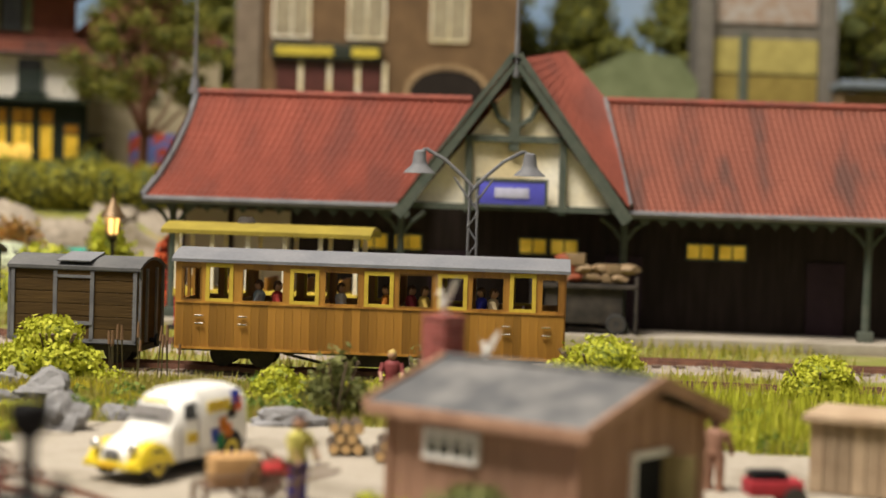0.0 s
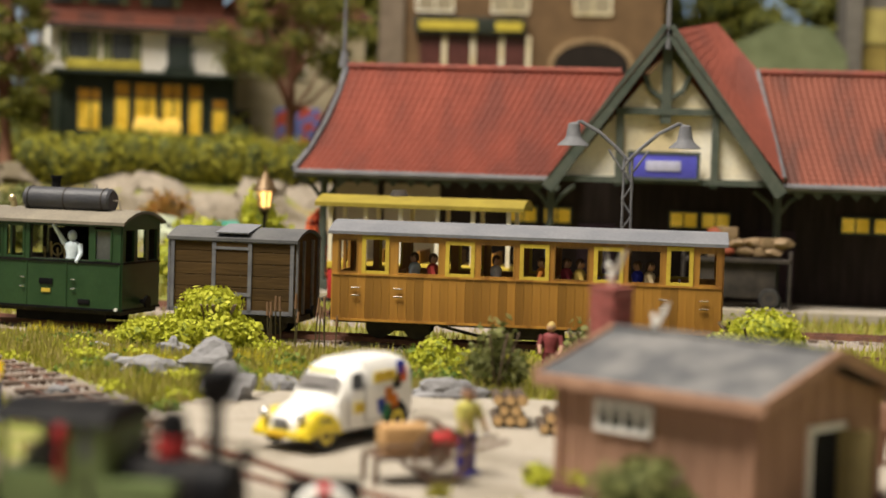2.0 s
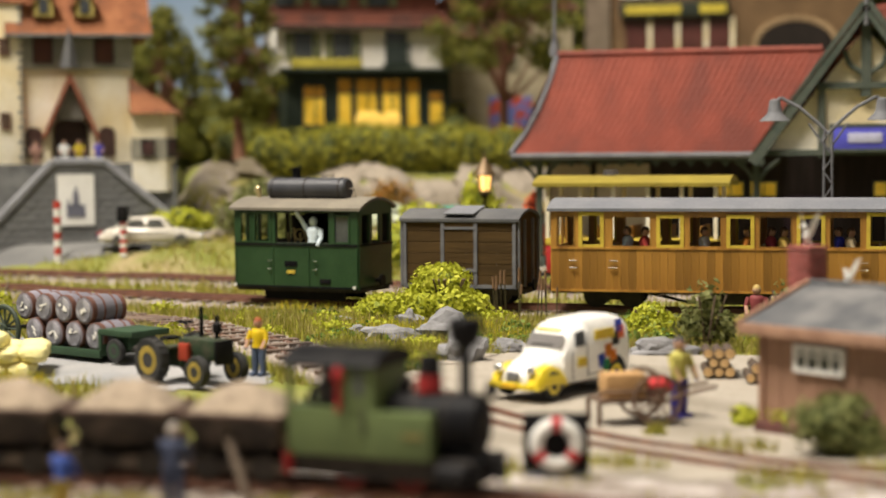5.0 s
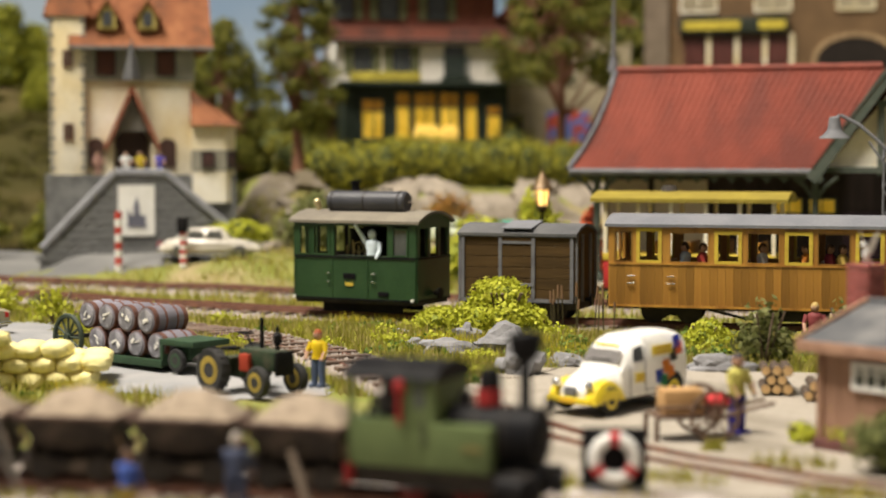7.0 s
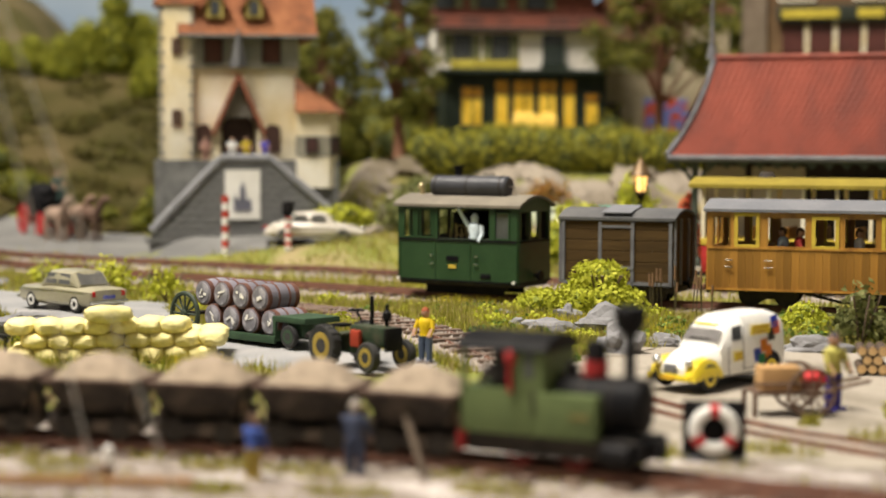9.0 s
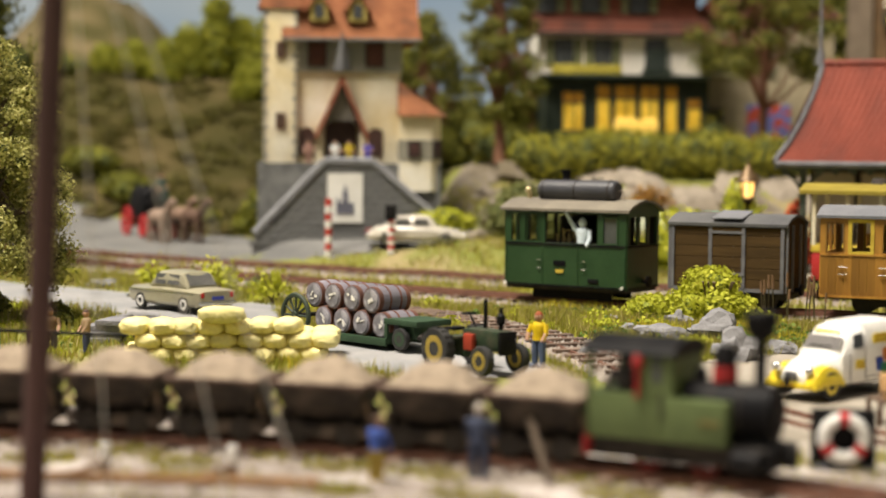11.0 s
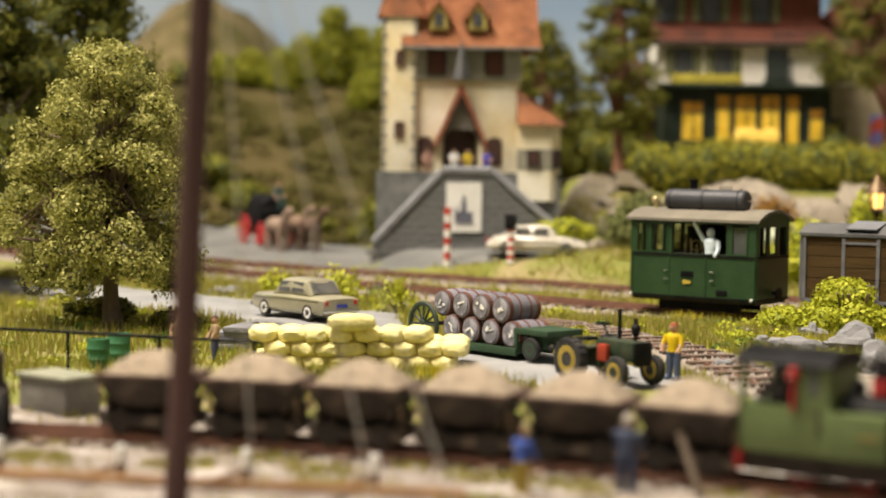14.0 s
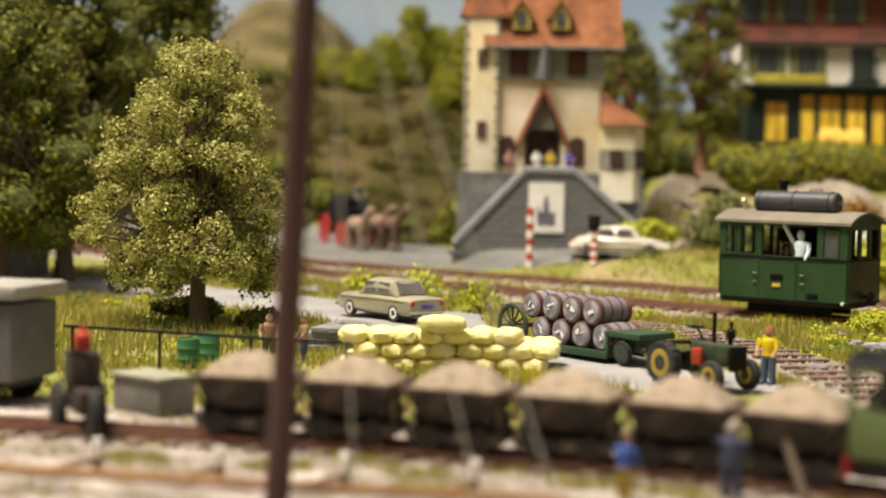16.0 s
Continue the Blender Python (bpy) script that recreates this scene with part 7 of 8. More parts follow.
# ---- figures, posts and signs ----
figure("yellow-shirted plain model figure beside the handcart", (0.55, 0.50, 0.12), -3.16, 25.65, rz=60, legs=(0.06, 0.05, 0.32), hair=(0.06, 0.05, 0.05))
figure("yellow-shirted plain model figure leaning by the tractor", (0.72, 0.50, 0.01), -12.35, 28.9, rz=-15, h=1.2, arm_up=False, legs=(0.10, 0.13, 0.2), hair=(0.35, 0.09, 0.03))
figure("blue plain model figure bending by the field track", (0.05, 0.09, 0.32), -10.1, 15.9, rz=160, h=0.95, legs=(0.35, 0.25, 0.05))
figure("dark blue plain model figure beside the tipper wagons", (0.05, 0.06, 0.10), -8.85, 16.7, rz=180, h=1.1, hair=(0.4, 0.35, 0.3))
figure("blond plain model figure beyond the hut", (0.22, 0.05, 0.05), -2.7, 36.3, z=gz(-2.7, 36.3) + 0.03, rz=0, h=1.28, hair=(0.5, 0.36, 0.12))
figure("brown-shirted plain model figure near the drums", (0.30, 0.19, 0.10), -23.3, 26.4, rz=30, h=1.05, legs=(0.10, 0.09, 0.09))
figure("tan-shirted plain model figure near the slabs", (0.36, 0.25, 0.14), -22.6, 26.8, rz=-40, h=1.0, legs=(0.07, 0.08, 0.14))
figure("pale plain model figure standing by the hut door", (0.35, 0.38, 0.48), 2.55, 27.3, rz=200, h=1.3)
figure("brown plain model figure standing by the hut door", (0.28, 0.15, 0.10), 3.6, 28.4, rz=150, h=1.3)
for dx, c in ((-0.75, (0.75, 0.75, 0.72)), (-0.15, (0.55, 0.42, 0.03)), (0.65, (0.12, 0.1, 0.45)), (-1.9, (0.35, 0.2, 0.16))):
    x, y = castle_axis(4.5 + dx, 72.6)
    figure("small plain model figure on the castle terrace", c, x, y, 4.18, 28, 1.0)

cr = thing("wooden_crate_shed", "weathered tan wooden crate shed in the yard", "crate", (6.5, 28.9, gz(6.5, 28.9) + 0.03), -20)
for k in range(9):
    for s in (-1, 1):
        part("board", box(M(), (-0.96 + 0.24 * k, s * 0.8, 0.6), (0.225, 0.06, 1.2), 0.01), mat("pale_wood", (0.36, 0.27, 0.18), (0.28, 0.2, 0.13), rough=0.85, vary=0.2) if k == 0 and s == -1 else bpy.data.materials["pale_wood"], cr, smooth=False)
part("core", box(M(), (0, 0, 0.6), (2.0, 1.5, 1.18)), bpy.data.materials["pale_wood"], cr)
part("roof", box(M(), (0, 0, 1.27), (2.4, 1.9, 0.14), 0.03), bpy.data.materials["pale_wood"], cr)
hc = thing("red_barrow", "small red barrow beside the yard", "barrow", (4.4, 26.9, gz(4.4, 26.9) + 0.03), 10)
part("tray", box(M(), (0, 0, 0.36), (0.9, 0.55, 0.26), 0.04), paint((0.34, 0.03, 0.04)), hc)
wheel(hc, 0.3, 0.25, 0.2, 0.08, DARK)
wheel(hc, 0.3, -0.25, 0.2, 0.08, DARK)
part("load", box(M(), (-0.1, 0, 0.55), (0.6, 0.4, 0.16), 0.04), BLACK, hc)

po = M()
cyl(po, (-13.58, 12.5, -0.6), (-13.02, 12.5, 9.5), 0.17, 0.155, 14)
solid("telegraph_post", po, mat("dark_red_mast", (0.085, 0.045, 0.04), (0.06, 0.032, 0.03), rough=0.55, scale=1.5, stretch=(1, 1, 0.2)), "slim dark red-brown mast in front of the track", "post")

STAY = mat("galvanised_wire", (0.50, 0.47, 0.42), rough=0.6)
for foot in (-12.3, -10.42, -9.24):
    stay = M()
    tube(stay, [(foot, 12.5, -0.1), (-13.04, 12.5, 9.4)], 0.014, 6)
    solid("stay_wire", stay, STAY, "thin pale stay wire running up to the mast top", "wire", group="stay wires of the mast")

fence = thing("track_fence", "low brown rail fence with white-topped stakes", "fence")
for k in range(6):
    x = -21.05 + 1.8 * k
    y = 14.12 + 0.297 * (x + 15.65)
    part("stake", box(M(), (x, y, gz(x, y) + 0.05), (0.12, 0.12, 0.36), 0.02), paint((0.22, 0.13, 0.08)), fence)
    part("stake_top", box(M(), (x, y, gz(x, y) + 0.36), (0.13, 0.13, 0.3), 0.03), WHITE, fence, "white painted stake top")
    part("bracket", box(M(), (x, y - 0.55, gz(x, y) + 0.2), (0.07, 1.15, 0.07), 0.01), paint((0.22, 0.13, 0.08)), fence)
part("rail", tube(M(), [(-26, 9.2, 0.32), (-17.4, 11.75, 0.34), (-13.6, 12.88, 0.34), (-10.1, 14.1, 0.32)], 0.075, 8), mat("orange_brown_rail", (0.30, 0.17, 0.08), (0.22, 0.12, 0.06), rough=0.8), fence, "orange-brown round rail")

rail2 = thing("canal_rail", "thin dark metal railing behind the tipper wagons", "railing")
for k in range(4):
    x = -25.2 + 2.1 * k
    y = 21.92 + 0.26 * k
    part("railing_post", cyl(M(), (x, y, gz(x, y)), (x, y, gz(x, y) + 1.06), 0.035, seg=7), BLACK, rail2)
part("railing_bar", tube(M(), [(-25.4, 21.9, 1.04), (-18.8, 22.71, 1.04)], 0.035), BLACK, rail2)

bs = thing("blue_name_sign", "blue station name sign on two dark posts", "sign", (-20.25, 55.4, gz(-20.2, 55.4)), 5)
part("panel", box(M(), (0, 0, 1.1), (1.75, 0.08, 0.6), 0.02), BLUE_SIGN, bs)
part("name_bar", box(M(), (0, -0.06, 1.1), (1.0, 0.03, 0.24)), bpy.data.materials["pale_lettering"], bs)
for s in (-1, 1):
    part("post", box(M(), (s * 0.86, 0, 0.7), (0.12, 0.12, 1.5)), DARKGREEN, bs)

for x, y, h, top in ((-31.3, 56.2, 2.4, False), (-28.4, 56.0, 1.4, True)):
    p = thing("striped_pole", "red and white striped barrier pole" + (" with a dark lamp" if top else ""), "pole", (x, y, gz(x, y)))
    for k in range(8):
        part("stripe", cyl(M(), (0, 0, h * k / 8), (0, 0, h * (k + 1) / 8), 0.14, seg=10), paint((0.5, 0.06, 0.04)) if k % 2 else WHITE, p)
    if top:
        part("lamp", box(M(), (0, -0.05, h + 0.25), (0.4, 0.3, 0.6), 0.05), BLACK, p)
rb = thing("crossing_barrier", "red and white level crossing barrier", "barrier", (-40.2, 47.4, gz(-40.2, 47.4)), -20)
for k in range(8):
    part("stripe", box(M(), (0.3 + 0.45 * k, 0, 0.9), (0.45, 0.1, 0.16)), paint((0.5, 0.06, 0.04)) if k % 2 else WHITE, rb)
part("pedestal", box(M(), (0, 0, 0.5), (0.4, 0.4, 1.0), 0.04), paint((0.5, 0.06, 0.04)), rb)


def carriage():
    t = thing("horse_carriage", "black coach with large red wheels", "carriage", (-46.4, 66.4, gz(-46.4, 66.4) + 0.05), -35)
    b = M()
    loft(b, [section(-1.1, 0.6, 0.9, 2.2), section(-0.6, 0.75, 0.75, 2.5), section(0.5, 0.75, 0.75, 2.5), section(0.9, 0.6, 0.9, 2.2)])
    part("body", b, BLACK, t, "black coach body")
    part("driver_seat", box(M(), (1.3, 0, 1.7), (0.6, 1.1, 0.3), 0.05), BLACK, t)
    for x, r in ((-0.9, 0.72), (1.2, 0.55)):
        for s in (-1, 1):
            w = M()
            ring(w, (x, s * 0.8, r), r - 0.05, 0.06, "Y", 22, 6)
            for k in range(6):
                a = k * math.pi / 6
                cyl(w, (x - r * math.cos(a) * 0.9, s * 0.8, r - r * math.sin(a) * 0.9), (x + r * math.cos(a) * 0.9, s * 0.8, r + r * math.sin(a) * 0.9), 0.04, seg=5)
            part("wheel", w, paint((0.45, 0.03, 0.03)), t, "red spoked wheel")
    for x in (-0.9, 1.2):
        part("axle", cyl(M(), (x, -0.8, 0.6), (x, 0.8, 0.6), 0.06, seg=6), DARK, t)
    part("pole", tube(M(), [(1.4, 0, 0.7), (4.0, 0, 0.9)], 0.05), DARK, t)
    figure("plain model coachman on the carriage seat", (0.05, 0.09, 0.08), -45.2, 65.6, gz(-46, 66) + 1.75, 60, 1.4, sit=True)


carriage()


def horse(x, y, rz, c):
    bm = M()
    blob(bm, (0, 0, 1.15), (0.75, 0.3, 0.36), 3, 0.05)
    for dx in (-0.5, 0.5):
        for s in (-1, 1):
            cyl(bm, (dx, s * 0.16, 1.0), (dx, s * 0.16, 0.0), 0.12, 0.08, 8)
    cyl(bm, (0.55, 0, 1.25), (0.95, 0, 1.8), 0.22, 0.15, 10)
    blob(bm, (1.1, 0, 1.82), (0.3, 0.12, 0.15), 2, 0, rot=0)
    cyl(bm, (-0.72, 0, 1.3), (-0.9, 0, 0.6), 0.08, 0.05, 6)
    bmesh.ops.scale(bm, vec=(1.08, 1.08, 1.08), verts=bm.verts)
    return solid("horse_figurine", bm, paint(c), "plain model horse harnessed to the carriage", "figurine", (x, y, gz(x, y) + 0.05), rz, group="carriage horses")


horse(-44.3, 64.0, -25, (0.34, 0.24, 0.18))
horse(-43.6, 64.8, -25, (0.26, 0.17, 0.12))
horse(-42.7, 64.4, -20, (0.14, 0.085, 0.06))


# ---- grey wagon shed and machine at the western edge ----
sh = thing("grey_canvas_lorry", "old grey lorry with a flat canvas top", "lorry", (-24.9, 17.9, gz(-24.9, 17.9)), 12)
sh.matrix_basis = sh.matrix_basis @ Matrix.Diagonal((1.1, 1.1, 1.2, 1))
GL = mat("lorry_grey", (0.10, 0.10, 0.098), (0.17, 0.165, 0.155), rough=0.75, scale=0.8)
part("body", box(M(), (0, 0, 1.0), (3.6, 1.5, 1.2), 0.06), GL, sh)
part("canvas_top", box(M(), (0, 0, 1.78), (3.9, 1.75, 0.22), 0.08), mat("canvas", (0.34, 0.33, 0.29), (0.27, 0.26, 0.23), rough=0.9), sh, "pale grey canvas top")
part("window", box(M(), (1.2, -0.76, 1.25), (0.7, 0.04, 0.5)), DARKGLASS, sh)
for x in (-1.2, 1.2):
    for s in (-1, 1):
        wheel(sh, x, s * 0.66, 0.36, 0.2, DARK)
part("chassis", box(M(), (0, 0, 0.38), (3.4, 1.0, 0.16)), DARK, sh)
mc = thing("motor_tricycle", "dark motor tricycle with a small red can on top", "tricycle", (-19.55, 15.75, gz(-19.6, 15.7)), -38)
mc.matrix_basis = mc.matrix_basis @ Matrix.Diagonal((1.1, 1.05, 1.35, 1))
for x, y in ((-0.5, -0.32), (-0.5, 0.32), (0.55, 0)):
    wheel(mc, x, y, 0.34, 0.14, DARK)
part("frame", box(M(), (0, 0, 0.5), (1.1, 0.4, 0.3), 0.06), mat("umber_paint", (0.06, 0.045, 0.035), rough=0.7), mc)
part("seat_box", box(M(), (-0.2, 0, 0.85), (0.55, 0.5, 0.45), 0.08), bpy.data.materials["umber_paint"], mc)
part("handlebar", tube(M(), [(0.5, 0, 0.5), (0.3, 0, 1.05), (0.25, -0.3, 1.1)], 0.035), BLACK, mc)
can = M()
lathe(can, [(0.12, 0), (0.13, 0.02), (0.13, 0.18), (0.05, 0.24), (0.05, 0.3)], 12, Matrix.Translation((-0.2, 0, 1.08)))
part("can", can, paint((0.45, 0.05, 0.03)), mc, "red can")
bn = thing("plank_barn", "weathered grey plank barn with a sloping roof", "barn", (-47.6, 41.2, -0.3), 30)
part("wall", box(M(), (0, 0, 1.3), (6, 4, 2.6)), mat("grey_barn_wood", (0.17, 0.155, 0.14), (0.23, 0.21, 0.19), rough=0.9, stretch=(2, 2, 0.3)), bn)
for k in range(14):
    part("roof_plank", box(M(), (-3.2 + 0.49 * k, -1.3, 3.3), (0.46, 3.4, 0.12), 0.02, (25, 0, 0)), mat("silver_plank", (0.36, 0.34, 0.33), (0.28, 0.26, 0.25), rough=0.9, vary=0.12) if k == 0 else bpy.data.materials["silver_plank"], bn, smooth=False)
    part("roof_plank", box(M(), (-3.2 + 0.49 * k, 1.6, 3.3), (0.46, 3.4, 0.12), 0.02, (-25, 0, 0)), bpy.data.materials["silver_plank"], bn, smooth=False)
gate = thing("white_lattice_gate", "white lattice crossing gate beside the rails", "gate", (-11.0, 58.6, gz(-11, 58.6) + 0.36), 0)
for k in range(7):
    part("lattice_bar", box(M(), (-1.0 + 0.33 * k, 0, 0.55), (0.09, 0.06, 1.0), 0, (0, 35, 0)), WHITE, gate)
    part("lattice_bar", box(M(), (-1.0 + 0.33 * k, 0.06, 0.55), (0.09, 0.06, 1.0), 0, (0, -35, 0)), WHITE, gate)
for z in (0.1, 1.0):
    part("gate_rail", box(M(), (0, 0, z), (2.6, 0.1, 0.1)), WHITE, gate)


# goods heaped on the platform behind the train
rnd = random.Random(21)
for k in range(14):
    bm = M()
    if k % 3 == 1:
        box(bm, (0, 0, 0), (rnd.uniform(0.45, 0.7), 0.5, rnd.uniform(0.28, 0.4)), 0.03)
    else:
        blob(bm, (0, 0, 0), (rnd.uniform(0.3, 0.45), 0.3, rnd.uniform(0.16, 0.22)), 2, 0.35, 2, k)
    c = (0.30, 0.08, 0.04) if k % 5 == 2 else (0.26, 0.18, 0.10) if k % 3 == 1 else (0.30, 0.21, 0.12)
    lay = k // 6
    solid("goods_bale", bm, paint(c), "tan and red cloth goods bale heaped on the platform", "bale", (0.5 + 0.5 * (k % 6) + 0.25 * lay + rnd.uniform(-0.1, 0.1), 57.0, 2.25 + 0.3 * lay), rnd.uniform(-20, 20), group="heap of goods")
gt = thing("goods_trolley", "low dark platform trolley under the goods heap", "trolley", (1.8, 57.0, 0.36))
part("deck", box(M(), (0, 0, 1.6), (3.6, 0.9, 0.14), 0.02), DARK, gt)
for sx in (-1, 1):
    part("end_rack", box(M(), (sx * 1.75, 0, 1.0), (0.1, 0.9, 1.9), 0.02), DARK, gt)
    wheel(gt, sx * 1.1, -0.35, 0.35, 0.12, DARK)
    wheel(gt, sx * 1.1, 0.35, 0.35, 0.12, DARK)
part("axle_frame", box(M(), (0, 0, 0.95), (2.6, 0.6, 1.2), 0.03), DARK, gt)


# ---- rocks, cliff and hills ----
def boulder(x, y, s, seed, z=None, rz=0, label="rough grey boulder bedded in the grass bank"):
    bm = M()
    blob(bm, (0, 0, s[2] * 0.35), s, 3, 0.55, 1.6, seed)
    for v in bm.verts:
        n = noise.noise(v.co * 4 + Vector((seed, 0, 0)))
        v.co += v.co.normalized() * 0.09 * n
    return solid("boulder", bm, ROCK, label, "rock", (x, y, gz(x, y) - 0.02 if z is None else z), rz, group="rocks in the bank", smooth=False)


for k, (x, y, s, rz) in enumerate(((-11.7, 37.9, (0.36, 0.3, 0.3), 0), (-9.9, 34.7, (0.68, 0.42, 0.5), 10), (-8.6, 31.4, (0.5, 0.36, 0.5), -20), (-11.0, 34.2, (0.8, 0.36, 0.26), 5), (-13.9, 38.6, (0.8, 0.24, 0.13), -25), (-12.2, 35.2, (0.4, 0.3, 0.2), 30),
                                   (-4.5, 32.9, (0.78, 0.32, 0.27), 12), (-7.9, 33.0, (0.42, 0.3, 0.2), 0), (-12.0, 31.2, (0.28, 0.2, 0.14), 0), (-33.5, 43.5, (0.6, 0.4, 0.2), 0), (-25.6, 33.6, (0.7, 0.4, 0.25), 10))):
    boulder(x, y, s, k + 1, rz=rz)

def rock_face():
    """The cracked rock face under the terrace: blocks of uneven height parted by clefts."""
    nx, nd = 190, 62
    v, f = [], []
    for j in range(nd + 1):
        for i in range(nx + 1):
            lx, d = 5.2 + 31 * i / nx, 70.5 + 12.3 * j / nd
            p = Vector((lx * 0.42 + 0.12 * d, d * 0.34, 0.6)) + 0.5 * noise.noise_vector(Vector((lx * 0.5, d * 0.5, 2)))
            dist, seeds = noise.voronoi(p)
            cleft = min(1.0, (dist[1] - dist[0]) * 3.2)
            lump = noise.cell(seeds[0] * 7.7)
            h = 0.22 * cleft + 0.3 * lump + 0.16 * noise.noise(Vector((lx * 0.3, d * 0.3, 8))) + 0.16 * noise.noise(Vector((lx * 1.6, d * 1.6, 3))) + 0.1 * noise.noise(Vector((lx * 4.0, d * 4.0, 5)))
            edge = ss(0, 5, i) * ss(0, 12, j) * (1 - ss(nd - 6, nd, j))
            x, y = shop_axis(lx, d)
            y -= 0.5 * lump * edge
            v.append((x * U, y * U, (gz(x, y) - 0.4 + (0.45 + h) * edge) * U))
    for j in range(nd):
        for i in range(nx):
            q = j * (nx + 1) + i
            f.append((q, q + 1, q + nx + 2, q + nx + 1))
    me = bpy.data.meshes.new("rock_face")
    me.from_pydata(v, [], f)
    me.materials.append(CLIFF)
    return tagged(new("rock_face", me), "pale grey-brown cracked rock face below the hedge", "rock", kind="structure")


rock_face()
rnd = random.Random(11)
for k in range(26):
    lx, d = rnd.uniform(7, 30), rnd.uniform(70.5, 75)
    x, y = shop_axis(lx, d)
    if x < -16:
        bm = M()
        blob(bm, (0, 0, 0), (rnd.uniform(0.3, 0.7), rnd.uniform(0.3, 0.6), rnd.uniform(0.15, 0.35)), 3, 0.9, 1.8, k)
        solid("cliff_boulder", bm, CLIFF, "pale grey-brown rock at the foot of the terrace", "rock", (x, y, gz(x, y)), rnd.uniform(0, 180), group="rocks of the terrace face", smooth=False)

hills = M()
nx, nd = 110, 26
grid = []
for j in range(nd + 1):
    row = []
    for i in range(nx + 1):
        lx, d = -120 + 260 * i / nx, 132 + 90 * j / nd
        x, y = castle_axis(lx, d)
        ridge = 19 * math.exp(-((lx + 17.5) / 12.5) ** 2) + 11 * math.exp(-((lx + 58) / 16) ** 2) + 15 * math.exp(-((lx - 62) / 40) ** 2) + 8 * math.exp(-((lx + 95) / 30) ** 2)
        z = 2 + ridge * math.exp(-((d - 180) / 34) ** 2) + 1.6 * noise.noise(Vector((lx * 0.12, d * 0.12, 4))) + 0.7 * noise.noise(Vector((lx * 0.4, d * 0.4, 1)))
        row.append(hills.verts.new((x, y, z)))
    grid.append(row)
for a, b in zip(grid, grid[1:]):
    for i in range(nx):
        hills.faces.new((a[i], a[i + 1], b[i + 1], b[i]))
bmesh.ops.recalc_face_normals(hills, faces=hills.faces)
solid("hill_range", hills, MOUNTAIN, "scrubby brown-green hills behind the village", "hill", kind="structure")

# painted sky board far behind the hills
sk = bpy.data.materials.new("painted_sky")
sk.use_nodes = True
nt = sk.node_tree
b = nt.nodes["Principled BSDF"]
tc, no, rp = nt.nodes.new("ShaderNodeTexCoord"), nt.nodes.new("ShaderNodeTexNoise"), nt.nodes.new("ShaderNodeValToRGB")
mpp = nt.nodes.new("ShaderNodeMapping")
mpp.inputs["Scale"].default_value = (0.6, 0.6, 1.6)
no.inputs["Scale"].default_value, no.inputs["Detail"].default_value = 1.0, 6
rp.color_ramp.elements[0].position, rp.color_ramp.elements[0].color = 0.42, (0.17, 0.26, 0.37, 1)
rp.color_ramp.elements[1].position, rp.color_ramp.elements[1].color = 0.68, (0.44, 0.47, 0.47, 1)
nt.links.new(tc.outputs["Object"], mpp.inputs["Vector"])
nt.links.new(mpp.outputs["Vector"], no.inputs["Vector"])
nt.links.new(no.outputs["Fac"], rp.inputs["Fac"])
nt.links.new(rp.outputs["Color"], b.inputs["Emission Color"])
nt.links.new(rp.outputs["Color"], b.inputs["Base Color"])
b.inputs["Emission Strength"].default_value = 0.55
b.inputs["Roughness"].default_value = 1.0
sky = M()
ra, rb_ = [], []
for k in range(61):
    a = radians(-75 + 200 * k / 60)
    ra.append(sky.verts.new((-400 * math.sin(a), 400 * math.cos(a), -12)))
    rb_.append(sky.verts.new((-400 * math.sin(a), 400 * math.cos(a), 160)))
for k in range(60):
    sky.faces.new((ra[k], ra[k + 1], rb_[k + 1], rb_[k]))
solid("backdrop", sky, sk, "painted blue-grey cloudy sky board", "backdrop", kind="structure")


# ---- foliage ----
def leaf_cloud(name, clumps, n, size, material, seed=0, shell=(0.72, 1.06), squash=0.55):
    """Many small leaves round a set of clumps (x, y, z, rx, ry, rz)."""
    rg = np.random.RandomState(seed)
    cl = np.array(clumps, float)
    wgt = (cl[:, 3:].prod(1)) ** 0.667
    pick = rg.choice(len(cl), n, p=wgt / wgt.sum())
    d = rg.normal(size=(n, 3))
    d /= np.linalg.norm(d, axis=1)[:, None]
    r = rg.uniform(shell[0], shell[1], n)[:, None] * (1 + 0.12 * np.sin(d[:, :1] * 9 + pick[:, None]) * np.cos(d[:, 1:2] * 8))
    c = cl[pick, :3] + d * r * cl[pick, 3:]
    u = rg.normal(size=(n, 3)) + d * 0.2
    u -= d * (u * d).sum(1)[:, None] * 0.5
    u /= np.linalg.norm(u, axis=1)[:, None]
    w = np.cross(u, d + 0.7 * rg.normal(size=(n, 3)))
    w /= np.linalg.norm(w, axis=1)[:, None] + 1e-6
    s = size * rg.uniform(0.6, 1.35, n)[:, None]
    v = np.stack([c - u * s, c - w * s * squash, c + u * s, c + w * s * squash], 1).reshape(-1, 3) * U
    f = np.arange(4 * n).reshape(-1, 4)
    me = bpy.data.meshes.new(name)
    me.from_pydata(v.tolist(), [], f.tolist())
    me.materials.append(material)
    return me


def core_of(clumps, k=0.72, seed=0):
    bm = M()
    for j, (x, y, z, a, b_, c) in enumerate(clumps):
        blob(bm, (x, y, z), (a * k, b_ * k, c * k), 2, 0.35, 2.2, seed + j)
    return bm


